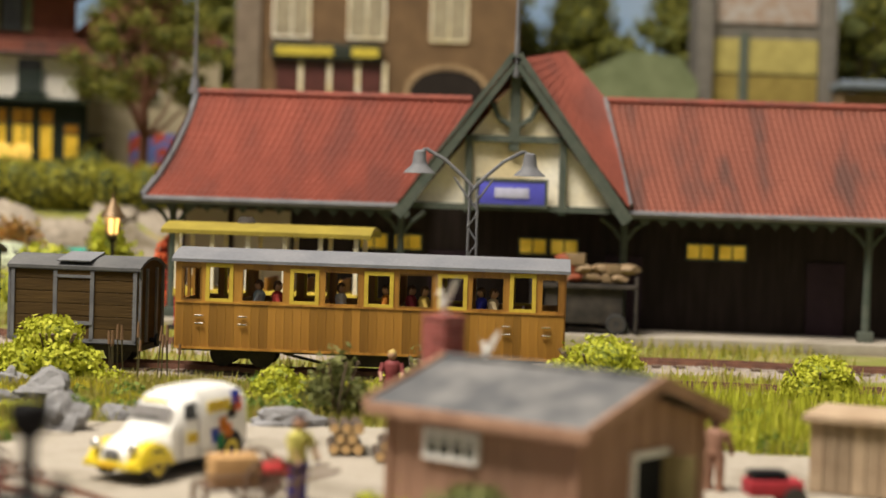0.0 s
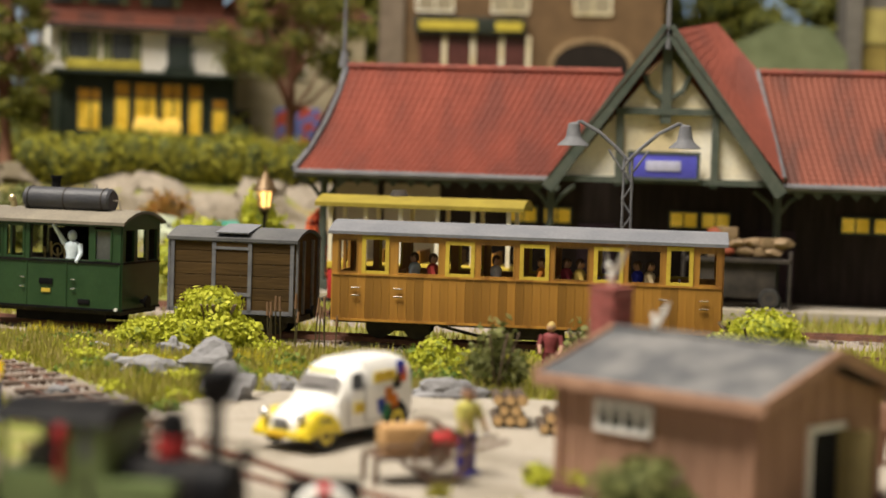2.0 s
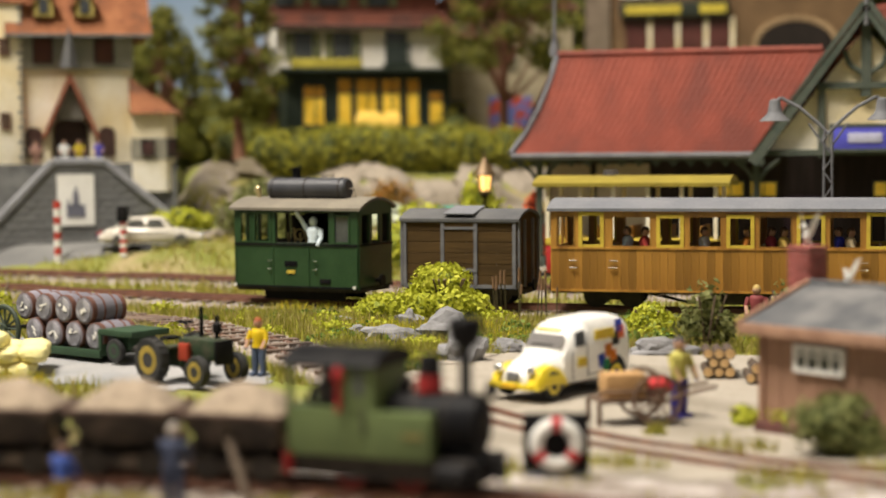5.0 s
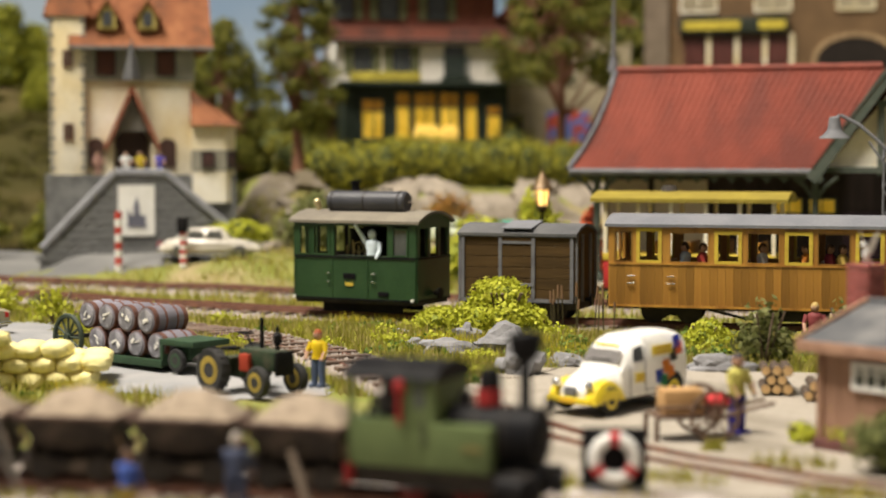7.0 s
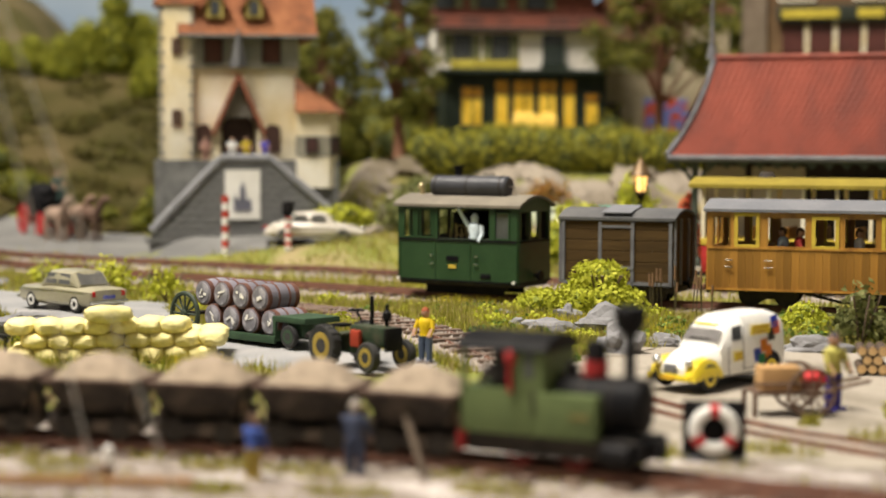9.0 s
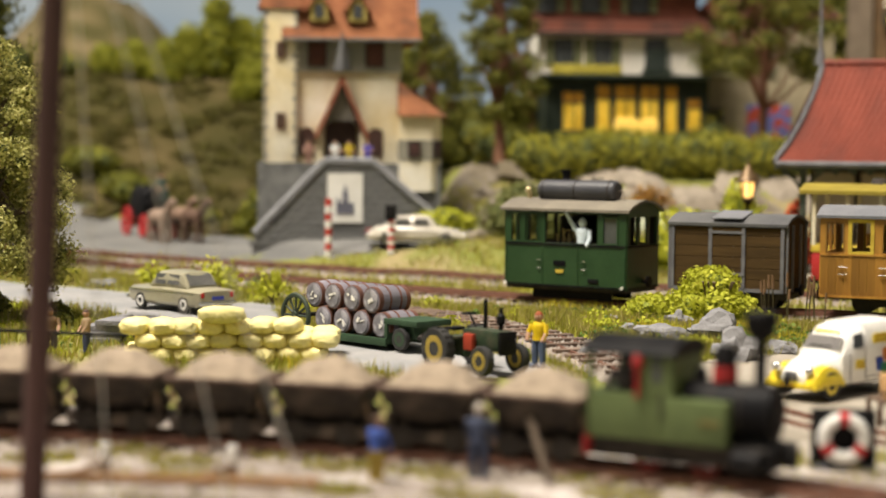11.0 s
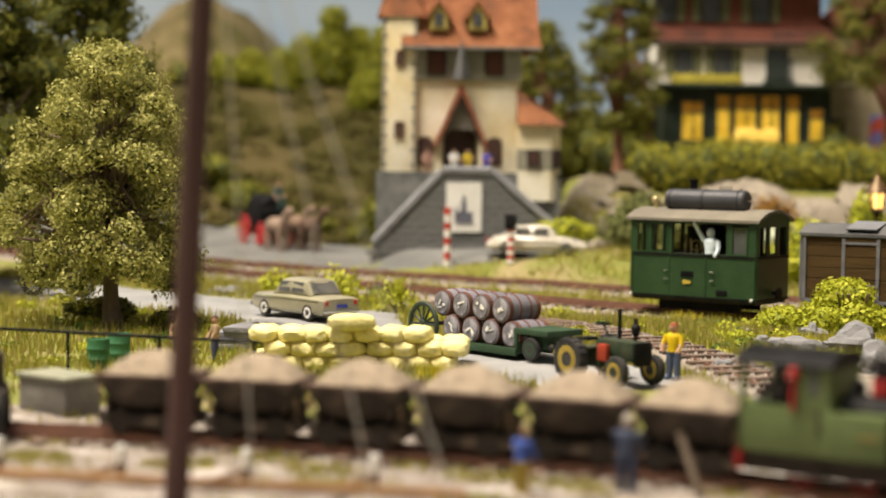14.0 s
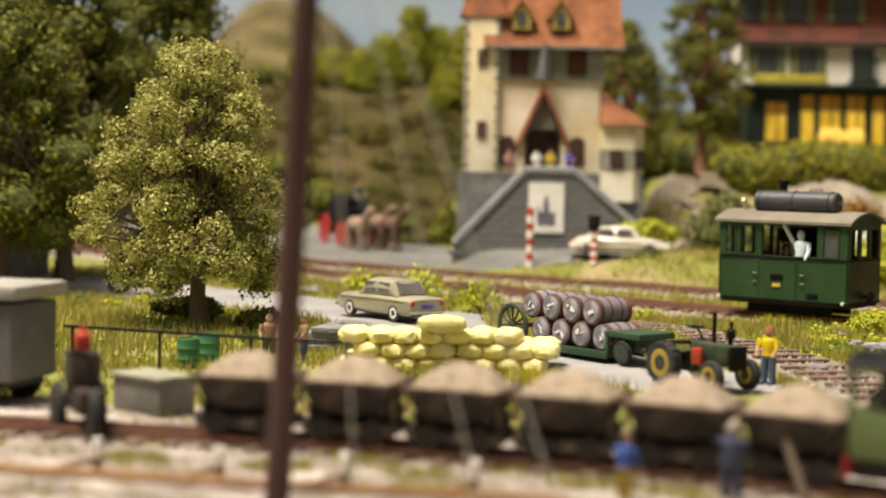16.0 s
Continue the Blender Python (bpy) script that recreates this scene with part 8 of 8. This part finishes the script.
def bush(x, y, w, h, label, material=None, n=1500, size=0.1, seed=1, z=None, flat=1.0, core=None, group="", thin=False):
    rnd = random.Random(seed)
    t = thing("bush", label, "bush", (x, y, gz(x, y) if z is None else z), 0, group)
    cl = []
    for k in range(9):
        a = rnd.uniform(0, 6.28)
        r = rnd.uniform(0.1, 0.62) * w / 2
        q = rnd.uniform(0.24, 0.4) * w * (0.8 if k else 1.1)
        zz = rnd.uniform(0.3, 0.75) * h * (1 - 0.5 * r / (w / 2))
        cl.append((r * math.cos(a), r * math.sin(a) * flat, zz, q * 0.8, q * 0.8 * flat, min(q * 0.75, h * 0.4)))
    cl.append((0, 0, h * 0.7, w * 0.26, w * 0.26, h * 0.32))
    f = new("foliage", leaf_cloud("foliage", cl, n, size, material or IVY_LEAF, seed, (0.2, 1.1) if thin else (0.72, 1.08)))
    f.parent = t
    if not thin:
        # filling behind the leaves; the default colour has the inner shade painted in
        part("inner_mass", core_of(cl, 0.7, seed), core or SHADE_CORE, t)
    st = M()
    for k in range(6):
        a = rnd.uniform(0, 6.28)
        tube(st, [(0, 0, -0.05), (0.15 * w * math.cos(a), 0.15 * w * math.sin(a), h * 0.4), (0.3 * w * math.cos(a), 0.3 * w * math.sin(a), h * 0.8)], 0.025, 5)
    part("branchwork", st, BARK, t)
    return t


OLIVE_LEAF = leaf_mat("olive_leaf", [(0.10, 0.12, 0.03), (0.18, 0.19, 0.06), (0.24, 0.24, 0.09), (0.14, 0.16, 0.05)])
RED_LEAF = leaf_mat("red_leaf", [(0.5, 0.05, 0.03), (0.6, 0.12, 0.03), (0.42, 0.04, 0.03)])
ORANGE_LEAF = leaf_mat("orange_leaf", [(0.45, 0.16, 0.03), (0.3, 0.22, 0.05), (0.4, 0.2, 0.05)])
FLOWER = leaf_mat("yellow_flower", [(0.75, 0.6, 0.03), (0.6, 0.5, 0.04), (0.35, 0.4, 0.05)])
COURT_LEAF = leaf_mat("court_shrub_leaf", [(0.11, 0.125, 0.014), (0.2, 0.2, 0.025), (0.3, 0.285, 0.04)])
YCORE = mat("light_core", (0.16, 0.19, 0.03), (0.24, 0.27, 0.05), rough=1.0, fine=6, bump=1.0)
bush(-11.1, 39.2, 2.7, 1.6, "bright yellow-green bush beside the track", n=8000, size=0.08, seed=2, core=YCORE)
bush(-12.8, 39.4, 1.9, 0.8, "low yellow-green bush beside the track", n=3500, size=0.06, seed=3, core=YCORE)
bush(-1.36, 24.75, 1.05, 0.95, "small yellow-green bush against the hut wall", n=2600, size=0.05, seed=4, core=YCORE)
bush(-0.25, 22.75, 1.7, 0.95, "grey-olive bush against the hut corner", OLIVE_LEAF, 2600, 0.06, 5)
bush(-2.0, 25.3, 0.7, 0.35, "small dry yellow weed by the hut", n=500, size=0.06, seed=6, core=YCORE)
bush(1.9, 38.0, 3.4, 1.6, "bright yellow-green bush behind the hut", n=7000, size=0.068, seed=7, core=YCORE)
bush(7.2, 40.6, 2.6, 1.3, "bright bush beside the main line", n=5000, size=0.068, seed=8, core=YCORE)
bush(9.9, 40.4, 3.0, 1.5, "bright straggly bush beside the main line", n=5500, size=0.068, seed=9, core=YCORE)
bush(-5.3, 37.0, 1.4, 0.75, "fresh green leafy plant on the bank", n=2200, size=0.06, seed=10, core=YCORE)
bush(-3.6, 33.8, 1.5, 1.6, "loose dark green shrub beside the log pile", OLIVE_LEAF, 900, 0.09, 11, thin=True)
bush(-1.9, 35.8, 1.6, 1.5, "dark green shrub beyond the hut chimney", OLIVE_LEAF, 1000, 0.09, 12, thin=True)
bush(-17.6, 60.2, 4.2, 2.6, "pale green hedge bush beside the rear track", n=2800, size=0.15, seed=13, core=YCORE)
bush(-15.6, 60.8, 2.6, 3.6, "yellow-green shrub at the station corner", n=2200, size=0.15, seed=14, core=YCORE)
bush(-12.9, 58.8, 1.6, 3.0, "red flowering shrub at the station corner", RED_LEAF, 900, 0.16, 15, core=mat("red_core", (0.3, 0.04, 0.03), rough=1))
bush(-23.0, 61.5, 3.4, 2.0, "green shrub behind the rear track", OLIVE_LEAF, 2000, 0.16, 16)
bush(-25.5, 63.0, 3.0, 2.4, "olive shrub behind the rear track", OLIVE_LEAF, 1500, 0.16, 17)
bush(-28.5, 61.6, 3.4, 1.3, "low green shrub behind the rear track", n=1800, size=0.15, seed=18)
bush(-21.4, 69.0, 3.2, 1.7, "orange-red flowering plants behind the parked cars", ORANGE_LEAF, 700, 0.14, 24, thin=True)
bush(-25.4, 40.8, 1.8, 1.15, "straggly yellow-leaved shrub behind the parked car", n=330, size=0.1, seed=19, thin=True)
bush(-28.2, 42.0, 2.6, 1.3, "straggly yellow-leaved shrub beside the lane", n=420, size=0.1, seed=20, thin=True)
bush(-31.2, 43.2, 2.4, 1.0, "straggly yellow-leaved shrub along the lane", n=380, size=0.1, seed=21, thin=True)
bush(-30.6, 33.2, 2.4, 0.7, "dark green plants round the tree foot", DARK_LEAF, 1600, 0.1, 22)
bush(-27.8, 32.6, 1.8, 0.55, "dark green plants beside the tree foot", DARK_LEAF, 1000, 0.1, 23)
for k, (x, y, w, h) in enumerate(((-30.4, 61.6, 1.6, 1.3), (-51.5, 72.0, 4.4, 1.7), (-55.0, 73.4, 4.4, 1.6), (-41.6, 69.0, 2.4, 2.4), (-39.6, 67.6, 2.0, 1.7), (-46.5, 71.4, 3.0, 0.9))):
    bush(x, y, w, h, "olive green shrub below the castle", COURT_LEAF, 1500, 0.15, 30 + k)

# clipped hedge along the terrace
hd = thing("hedge", "long clipped green hedge on the terrace edge", "hedge")
rnd = random.Random(4)
cl = []
for k in range(88):
    x, y = shop_axis(10.2 + k * 0.31, 81.5 + rnd.uniform(-0.2, 0.2))
    cl.append((x, y, gz(x, y) + 0.9 + rnd.uniform(-0.08, 0.12), 0.8, 1.0, 1.15 + rnd.uniform(-0.08, 0.12)))
ob = new("foliage", leaf_cloud("foliage", cl, 30000, 0.1, leaf_mat("hedge_leaf", [(0.19, 0.19, 0.014), (0.34, 0.32, 0.03), (0.46, 0.42, 0.05)]), 5))
ob.parent = hd
# dark blobs paint the shade inside the hedge
part("inner_mass", core_of(cl, 0.8, 3), SHADE_CORE, hd)


def tree(name, label, x, y, z, trunk_h, trunk_r, clumps, n, size, material, seed, lean=(0, 0), bark=None, core=0.62, shell=(0.5, 1.12)):
    t = thing(name, label, "tree", (x, y, z), 0)
    rnd = random.Random(seed)
    tr = M()
    pts = [Vector((lean[0] * k / 6 + 0.06 * math.sin(k * 1.7 + seed), lean[1] * k / 6, trunk_h * k / 6 - 0.15)) for k in range(7)]
    for k in range(6):
        cyl(tr, pts[k], pts[k + 1], trunk_r * (1.25 if k == 0 else 1 - 0.13 * k), trunk_r * (1 - 0.13 * (k + 1)), 10)
    part("trunk", tr, bark or BARK, t)
    lb = M()
    for k, c in enumerate(clumps):
        base = pts[min(6, 2 + k % 5)]
        mid = (base + Vector(c[:3])) / 2 + Vector((0, 0, -0.2))
        cyl(lb, base, mid, trunk_r * 0.4, trunk_r * 0.25, 6)
        cyl(lb, mid, Vector(c[:3]), trunk_r * 0.25, trunk_r * 0.1, 6)
    part("branchwork", lb, bark or BARK, t)
    c = new("crown", leaf_cloud("crown", clumps, n, size, material, seed, shell))
    c.parent = t
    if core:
        # dark blobs paint the shade between the leaf clumps
        part("crown_shade_mass", core_of(clumps, core, seed), SHADE_CORE, t)
    return t


def crown(seed, n, R, z0, z1, r=(0.5, 1.0), taper=0.6):
    rnd = random.Random(seed)
    out = []
    for k in range(n):
        s = (k + 0.5) / n
        z = z0 + (z1 - z0) * s
        ring_r = R * math.sqrt(max(0.05, 1 - (2 * s * 0.95 - 0.75) ** 2)) * (1 - taper * s * 0.5)
        a = k * 2.4 + rnd.uniform(-0.4, 0.4)
        q = rnd.uniform(*r)
        d = max(0, ring_r - q * 0.6) * rnd.uniform(0.55, 1.0)
        out.append((d * math.cos(a), d * math.sin(a), z, q, q, q * rnd.uniform(0.65, 0.9)))
    return out


def loose_crown(seed):
    """Uneven clumps round a leaning trunk: low hanging boughs, a broad middle, a narrow top, with gaps."""
    rnd = random.Random(seed)
    out = []
    tiers = ((1.7, -0.5, 2.5, 10), (2.4, -0.5, 2.7, 15), (3.1, -0.5, 2.7, 17), (3.8, -0.5, 2.6, 16), (4.5, -0.45, 2.35, 14), (5.2, -0.4, 2.0, 12), (5.9, -0.35, 1.7, 10), (6.6, -0.3, 1.3, 8), (7.3, -0.3, 0.9, 6))
    for tier, (z, cx, R, n) in enumerate(tiers):
        for k in range(n):
            a = 2.4 * k + tier + rnd.uniform(-0.4, 0.4)
            d = R * math.sqrt(rnd.uniform(0.05 if tier > 1 else 0.35, 1.1))
            q = rnd.uniform(0.32, 0.72)
            out.append((cx + d * math.cos(a), d * math.sin(a) * 0.85 - 0.2, z + rnd.uniform(-0.4, 0.4) - 0.06 * d, q * rnd.uniform(0.8, 1.15), q, q * rnd.uniform(0.6, 0.95)))
    return out


tree("broadleaf_tree", "pale olive broadleaf tree with layered clumps beside the lane", -29.25, 31.75, gz(-29.2, 31.7), 5.4, 0.25, loose_crown(3), 62000, 0.06, TREE_LEAF, 3, lean=(-0.3, 0), core=0.42, shell=(0.35, 1.2))
GREY_OLIVE = leaf_mat("mid_tree_leaf", [(0.09, 0.105, 0.016), (0.18, 0.19, 0.034), (0.29, 0.28, 0.06), (0.12, 0.135, 0.024)])
far_trees = [  # sideways, depth, crown radius, foot and top of the crown, dark
    (-14.8, 56, 3.9, 2.0, 10.6, 1), (-10.8, 66, 3.4, 2.2, 14.5, 1), (-14.0, 62, 3.6, 1.8, 14.5, 1), (-17.3, 61, 3.8, 1.8, 13.5, 1), (-19.5, 64, 4.2, 2.0, 13.5, 1), (-24, 70, 5, 2, 15, 1),
]
for k, (lx, d, R, z0, z1, dark) in enumerate(far_trees):
    x, y = castle_axis(lx, d)
    tree("broadleaf_tree", "dense green broadleaf tree at the layout's western side", x, y, gz(x, y), z1 * 0.7, 0.32, crown(20 + k, 46, R, z0, z1, (0.7, 1.4)), 16000, 0.11, DARK_LEAF if dark else GREY_OLIVE, 40 + k)
SLOPE_LEAF = leaf_mat("slope_tree_leaf", [(0.12, 0.14, 0.012), (0.25, 0.26, 0.02), (0.38, 0.37, 0.04), (0.16, 0.17, 0.018)])
slope_trees = [  # sideways, depth, crown radius, height
    (-2.4, 105, 1.3, 4.6), (-1.0, 106, 1.5, 3.4), (-4.0, 105, 1.2, 2.8), (-5.4, 104, 1.2, 2.2), (-7.4, 105, 1.3, 1.9), (-9.2, 106, 1.1, 1.5), (0.8, 105, 1.6, 3.6), (-0.4, 101, 1.0, 2.0),
]
for k, (lx, d, R, h) in enumerate(slope_trees):
    x, y = castle_axis(lx, d)
    tree("broadleaf_tree", "bright green broadleaf tree on the slope beside the castle", x, y, gz(x, y), h * 0.75, 0.22, crown(30 + k, 26, R, 0.5, h, (0.5, 1.0), 1.0), 6500, 0.13, SLOPE_LEAF, 50 + k)
RED_BARK = mat("red_bark", (0.16, 0.07, 0.045), (0.22, 0.11, 0.07), rough=0.9, stretch=(1, 1, 0.3))
pines = [(9.2, 84, 2.6, 6.3, 15.5), (5.9, 90, 3.2, 4.5, 12.0), (12.0, 93, 2.6, 5.0, 15.0), (22.6, 84.5, 4.3, 8.8, 16.0), (1.0, 99, 3.2, 5.0, 11.5)]
for k, (lx, d, R, z0, z1) in enumerate(pines):
    x, y = shop_axis(lx, d)
    g = gz(x, y)
    tree("pine_tree", "tall dark green tree with a slim reddish trunk", x, y, g, z1 * 0.85 - g, 0.3, [(a, b_, c - g, p, q, r * 0.8) for a, b_, c, p, q, r in crown(60 + k, 46, R, z0, z1, (0.4, 0.95) if R < 4 else (0.7, 1.3))], 11000 if R < 4 else 17000, 0.1, DARK_LEAF, 70 + k, bark=RED_BARK, core=0.36)
for k, (x, y, R, z0, z1) in enumerate(((2.0, 104, 5, 8, 17), (-3, 108, 5, 8, 18), (8, 108, 5, 8, 18), (19.5, 103, 5, 9, 18), (26, 104, 6, 8, 18), (-19.5, 100, 4, 6, 17), (-25, 104, 5, 6, 18))):
    g = gz(x, y)
    tree("broadleaf_tree", "dark leafy tree behind the station roof", x, y, g, z1 * 0.8 - g, 0.4, [(a, b_, c - g, p, q, r) for a, b_, c, p, q, r in crown(80 + k, 30, R, z0, z1, (1.1, 2.0))], 6000, 0.2, DARK_LEAF, 90 + k)

# woods on the far slopes
rnd = random.Random(9)
cl = []
for k in range(900):
    lx, d = rnd.uniform(-70, 75), rnd.uniform(86 if k % 3 == 0 else 92, 122)
    x, y = castle_axis(lx, d)
    if -16 < lx < 2.0 and (d < 105 or rnd.random() < 0.5):
        continue
    r = rnd.uniform(0.6, 1.7) * (0.6 if -16 < lx < 2 else 1)
    cl.append((x, y, gz(x, y) + r * 0.6, r, r, r * rnd.uniform(0.9, 1.5)))
FAR_LEAF = leaf_mat("far_wood_leaf", [(0.10, 0.10, 0.01), (0.20, 0.19, 0.018), (0.36, 0.32, 0.04), (0.14, 0.125, 0.018)])
tagged(new("far_woods", leaf_cloud("far_woods", cl, 85000, 0.2, FAR_LEAF, 8)), "scrubby woods on the far slopes", "woods", kind="stuff")
# blobs inside the leaf clumps, coloured dark as their inner shade
solid("far_wood_shade", core_of(cl, 0.75, 5), SHADE_CORE, "dark filling that stands for shade inside the far woods", "woods", kind="stuff")

# low scrub and heath on the bare slope beside the castle
rnd = random.Random(77)
cl = []
for k in range(620):
    lx, d = rnd.uniform(-28, 2), rnd.uniform(84, 106)
    x, y = castle_axis(lx, d)
    if court_in(x, y):
        continue
    r = rnd.uniform(0.25, 0.75)
    cl.append((x, y, gz(x, y) + r * 0.35, r * 1.4, r * 1.2, r * rnd.uniform(0.5, 0.9)))
SCRUB_LEAF = leaf_mat("slope_scrub_leaf", [(0.045, 0.042, 0.008), (0.11, 0.095, 0.018), (0.15, 0.12, 0.03), (0.065, 0.06, 0.012), (0.12, 0.125, 0.016)])
tagged(new("slope_scrub", leaf_cloud("slope_scrub", cl, 42000, 0.13, SCRUB_LEAF, 78, (0.5, 1.1))), "low olive and brown scrub on the slope", "scrub", kind="stuff")

# reeds with brown heads
rd = thing("reed_clump", "clump of tall brown cattails beside the track", "reeds", (-9.2, 40.6, gz(-9.2, 40.6)))
rnd = random.Random(6)
for k in range(12):
    x, y, h = rnd.uniform(-0.9, 0.9), rnd.uniform(-0.3, 0.3), rnd.uniform(0.9, 1.6)
    lx = rnd.uniform(-0.12, 0.12)
    part("stalk", tube(M(), [(x, y, -0.05), (x + lx, y, h)], 0.018, 5), paint((0.08, 0.065, 0.03)), rd)
    part("cattail_head", cyl(M(), (x + lx * 0.75, y, h * 0.75), (x + lx, y, h), 0.04, 0.03, 7), paint((0.22, 0.13, 0.07)), rd, "brown cattail head")


def blades(name, pts, hmin, hmax, material, seed, width=0.022, lean=0.35, label="", category="grass"):
    rg = np.random.RandomState(seed)
    n = len(pts)
    p = np.array(pts)
    h = rg.uniform(hmin, hmax, n)[:, None]
    a = rg.uniform(0, 6.283, n)
    side = np.stack([np.cos(a), np.sin(a), 0 * a], 1) * width
    tip = p + np.stack([rg.normal(0, lean, n), rg.normal(0, lean, n), 0 * a], 1) * h * 0.6 + np.array([0, 0, 1]) * h
    v = np.stack([p - side, p + side, tip], 1).reshape(-1, 3) * U
    me = bpy.data.meshes.new(name)
    me.from_pydata(v.tolist(), [], np.arange(3 * n).reshape(-1, 3).tolist())
    me.materials.append(material)
    return tagged(new(name, me), label, category, kind="stuff")


def grass_points(n, x0, x1, y0, y1, seed, thr=-0.15, freq=0.45):
    rnd = random.Random(seed)
    out = []
    while len(out) < n:
        x, y = rnd.uniform(x0, x1), rnd.uniform(y0, y1)
        if noise.noise(Vector((x * freq, y * freq, seed))) < thr or near_track(x, y) or road_in(x, y) or yard_in(x, y) or court_in(x, y):
            continue
        out.append((x, y, gz(x, y) - 0.02))
    return out


blades("meadow_grass", grass_points(60000, -22, 13, 28, 42, 1, -0.45), 0.1, 0.38, GRASS, 1, 0.024, label="long yellow-green meadow grass")
blades("lane_grass", grass_points(30000, -48, -14, 22, 48, 2, -0.3), 0.12, 0.42, GRASS, 2, 0.03, label="tufted grass along the lane")
blades("verge_grass", grass_points(18000, -45, 10, 44, 70, 3, -0.15), 0.15, 0.5, GRASS, 3, 0.04, label="verge grass between the tracks")
blades("front_grass", grass_points(3500, -26, 6, 11, 26, 4, 0.1, 0.8), 0.08, 0.3, GRASS, 4, 0.03, label="low grass tufts at the front")


# low weeds and moss cushions between the blades
rnd = random.Random(41)
wd_a, wd_b = [], []
for k in range(420):
    x, y = rnd.uniform(-23, 12), rnd.uniform(28.5, 42.3)
    if k > 300:
        x, y = rnd.uniform(-44, -15), rnd.uniform(24, 49)
    if near_track(x, y, 1.0) or road_in(x, y) or yard_in(x, y):
        continue
    q = rnd.uniform(0.12, 0.42)
    (wd_a if rnd.random() < 0.65 else wd_b).append((x, y, gz(x, y) + q * 0.25, q * 1.3, q, q * rnd.uniform(0.4, 0.8)))
tagged(new("meadow_weeds", leaf_cloud("meadow_weeds", wd_a, 26000, 0.055, IVY_LEAF, 51, (0.5, 1.1), 0.7)), "bright low weeds in the meadow", "weeds", kind="stuff")
tagged(new("meadow_herbs", leaf_cloud("meadow_herbs", wd_b, 12000, 0.055, leaf_mat("herb_leaf", [(0.07, 0.13, 0.02), (0.13, 0.20, 0.03), (0.2, 0.26, 0.05)]), 52, (0.5, 1.1), 0.7)), "darker green herbs in the meadow", "weeds", kind="stuff")


def tufts(seed, places, label, mat_, n=160, r=0.45, h=(0.1, 0.3)):
    rnd = random.Random(seed)
    pts = []
    for x, y in places:
        for _ in range(n):
            a, q = rnd.uniform(0, 6.28), r * math.sqrt(rnd.random())
            px_, py_ = x + q * math.cos(a) * 1.5, y + q * math.sin(a)
            pts.append((px_, py_, gz(px_, py_)))
    return blades("grass_tufts", pts, h[0], h[1], mat_, seed, 0.025, label=label)


tufts(5, [(-1.9, 22.6), (-3.4, 20.9), (-1.0, 20.2), (-5.3, 20.0), (0.6, 21.2), (2.6, 23.2)], "short green tufts in the yard", GRASS)
tufts(8, [(-3.33, 23.8)], "small green weed in the yard", GRASS, 90, 0.14, (0.1, 0.3))
tufts(6, [(-12.2, 17.0), (-9.6, 16.6), (-7.4, 17.2), (-14.6, 16.4), (-16.8, 16.6), (-18.4, 16.0), (-11.0, 16.6), (-5.6, 17.3), (-20.6, 14.3), (-13.4, 15.9), (-8.4, 15.4), (-10.4, 15.0), (-12.6, 14.9), (-15.4, 15.2), (-6.6, 16.3), (-17.6, 14.6)], "short green tufts along the field track", GRASS, 420, 0.42, (0.06, 0.2))
tufts(7, [(-11.4, 35.2), (-10.6, 36.7), (-12.1, 36.2), (-9.4, 36.9), (-17.0, 27.0), (-16.6, 26.8), (-15.4, 43.0), (-16.6, 42.6), (-8.2, 35.0)], "yellow flowering weeds", FLOWER, 220, 0.4, (0.1, 0.4))
# loose grit over the front strip and the yard edges
rnd = random.Random(31)
v, f = [], []
for _ in range(9000):
    x, y = rnd.uniform(-27, 3), rnd.uniform(9, 18.2)
    if noise.noise(Vector((x * 0.5, y * 0.5, 7))) < -0.1:
        continue
    s, z, i = rnd.uniform(0.03, 0.085), gz(x, y) + 0.04, len(v)
    v += [((x + s * cx * rnd.uniform(0.7, 1.3)) * U, (y + s * cy) * U, (z + s * cz) * U) for cx, cy, cz in ((-1, -0.6, -0.5), (1, -0.6, -0.5), (0, 1, -0.5), (0.1, 0, 0.7))]
    f += [(i, i + 1, i + 3), (i + 1, i + 2, i + 3), (i + 2, i, i + 3)]
me = bpy.data.meshes.new("grit")
me.from_pydata(v, [], f)
me.materials.append(STONES)
tagged(new("grit", me), "loose pale grit along the front track", "gravel", kind="stuff")
rnd = random.Random(61)
pts = []
for _ in range(7000):
    x, y = rnd.uniform(1.5, 15), rnd.uniform(31.5, 41.5)
    if not near_track(x, y) and not yard_in(x, y) and noise.noise(Vector((x * 0.6, y * 0.6, 5))) > -0.25:
        pts.append((x, y, gz(x, y)))
blades("long_grass", pts, 0.3, 0.85, IVY_LEAF, 61, 0.03, 0.3, label="long bright yellow-green grass behind the hut")
# cracks and joints of the yard
cr_ = M()
rnd = random.Random(12)
for k in range(9):
    x, y = rnd.uniform(-8.5, 2), rnd.uniform(26.5, 32.5)
    a = rnd.uniform(0, 3.14)
    p = [Vector((x, y, gz(x, y) + 0.036))]
    for j in range(6):
        a += rnd.uniform(-0.5, 0.5)
        q = p[-1] + Vector((math.cos(a), math.sin(a), 0)) * rnd.uniform(0.3, 0.6)
        q.z = gz(q.x, q.y) + 0.036
        p.append(q)
    tube(cr_, p, 0.012, 4)
tagged(new("yard_cracks", mesh_of("yard_cracks", cr_, mat("crack_dark", (0.13, 0.10, 0.07), rough=1))), "thin dark cracks in the yard surface", "crack", kind="stuff")
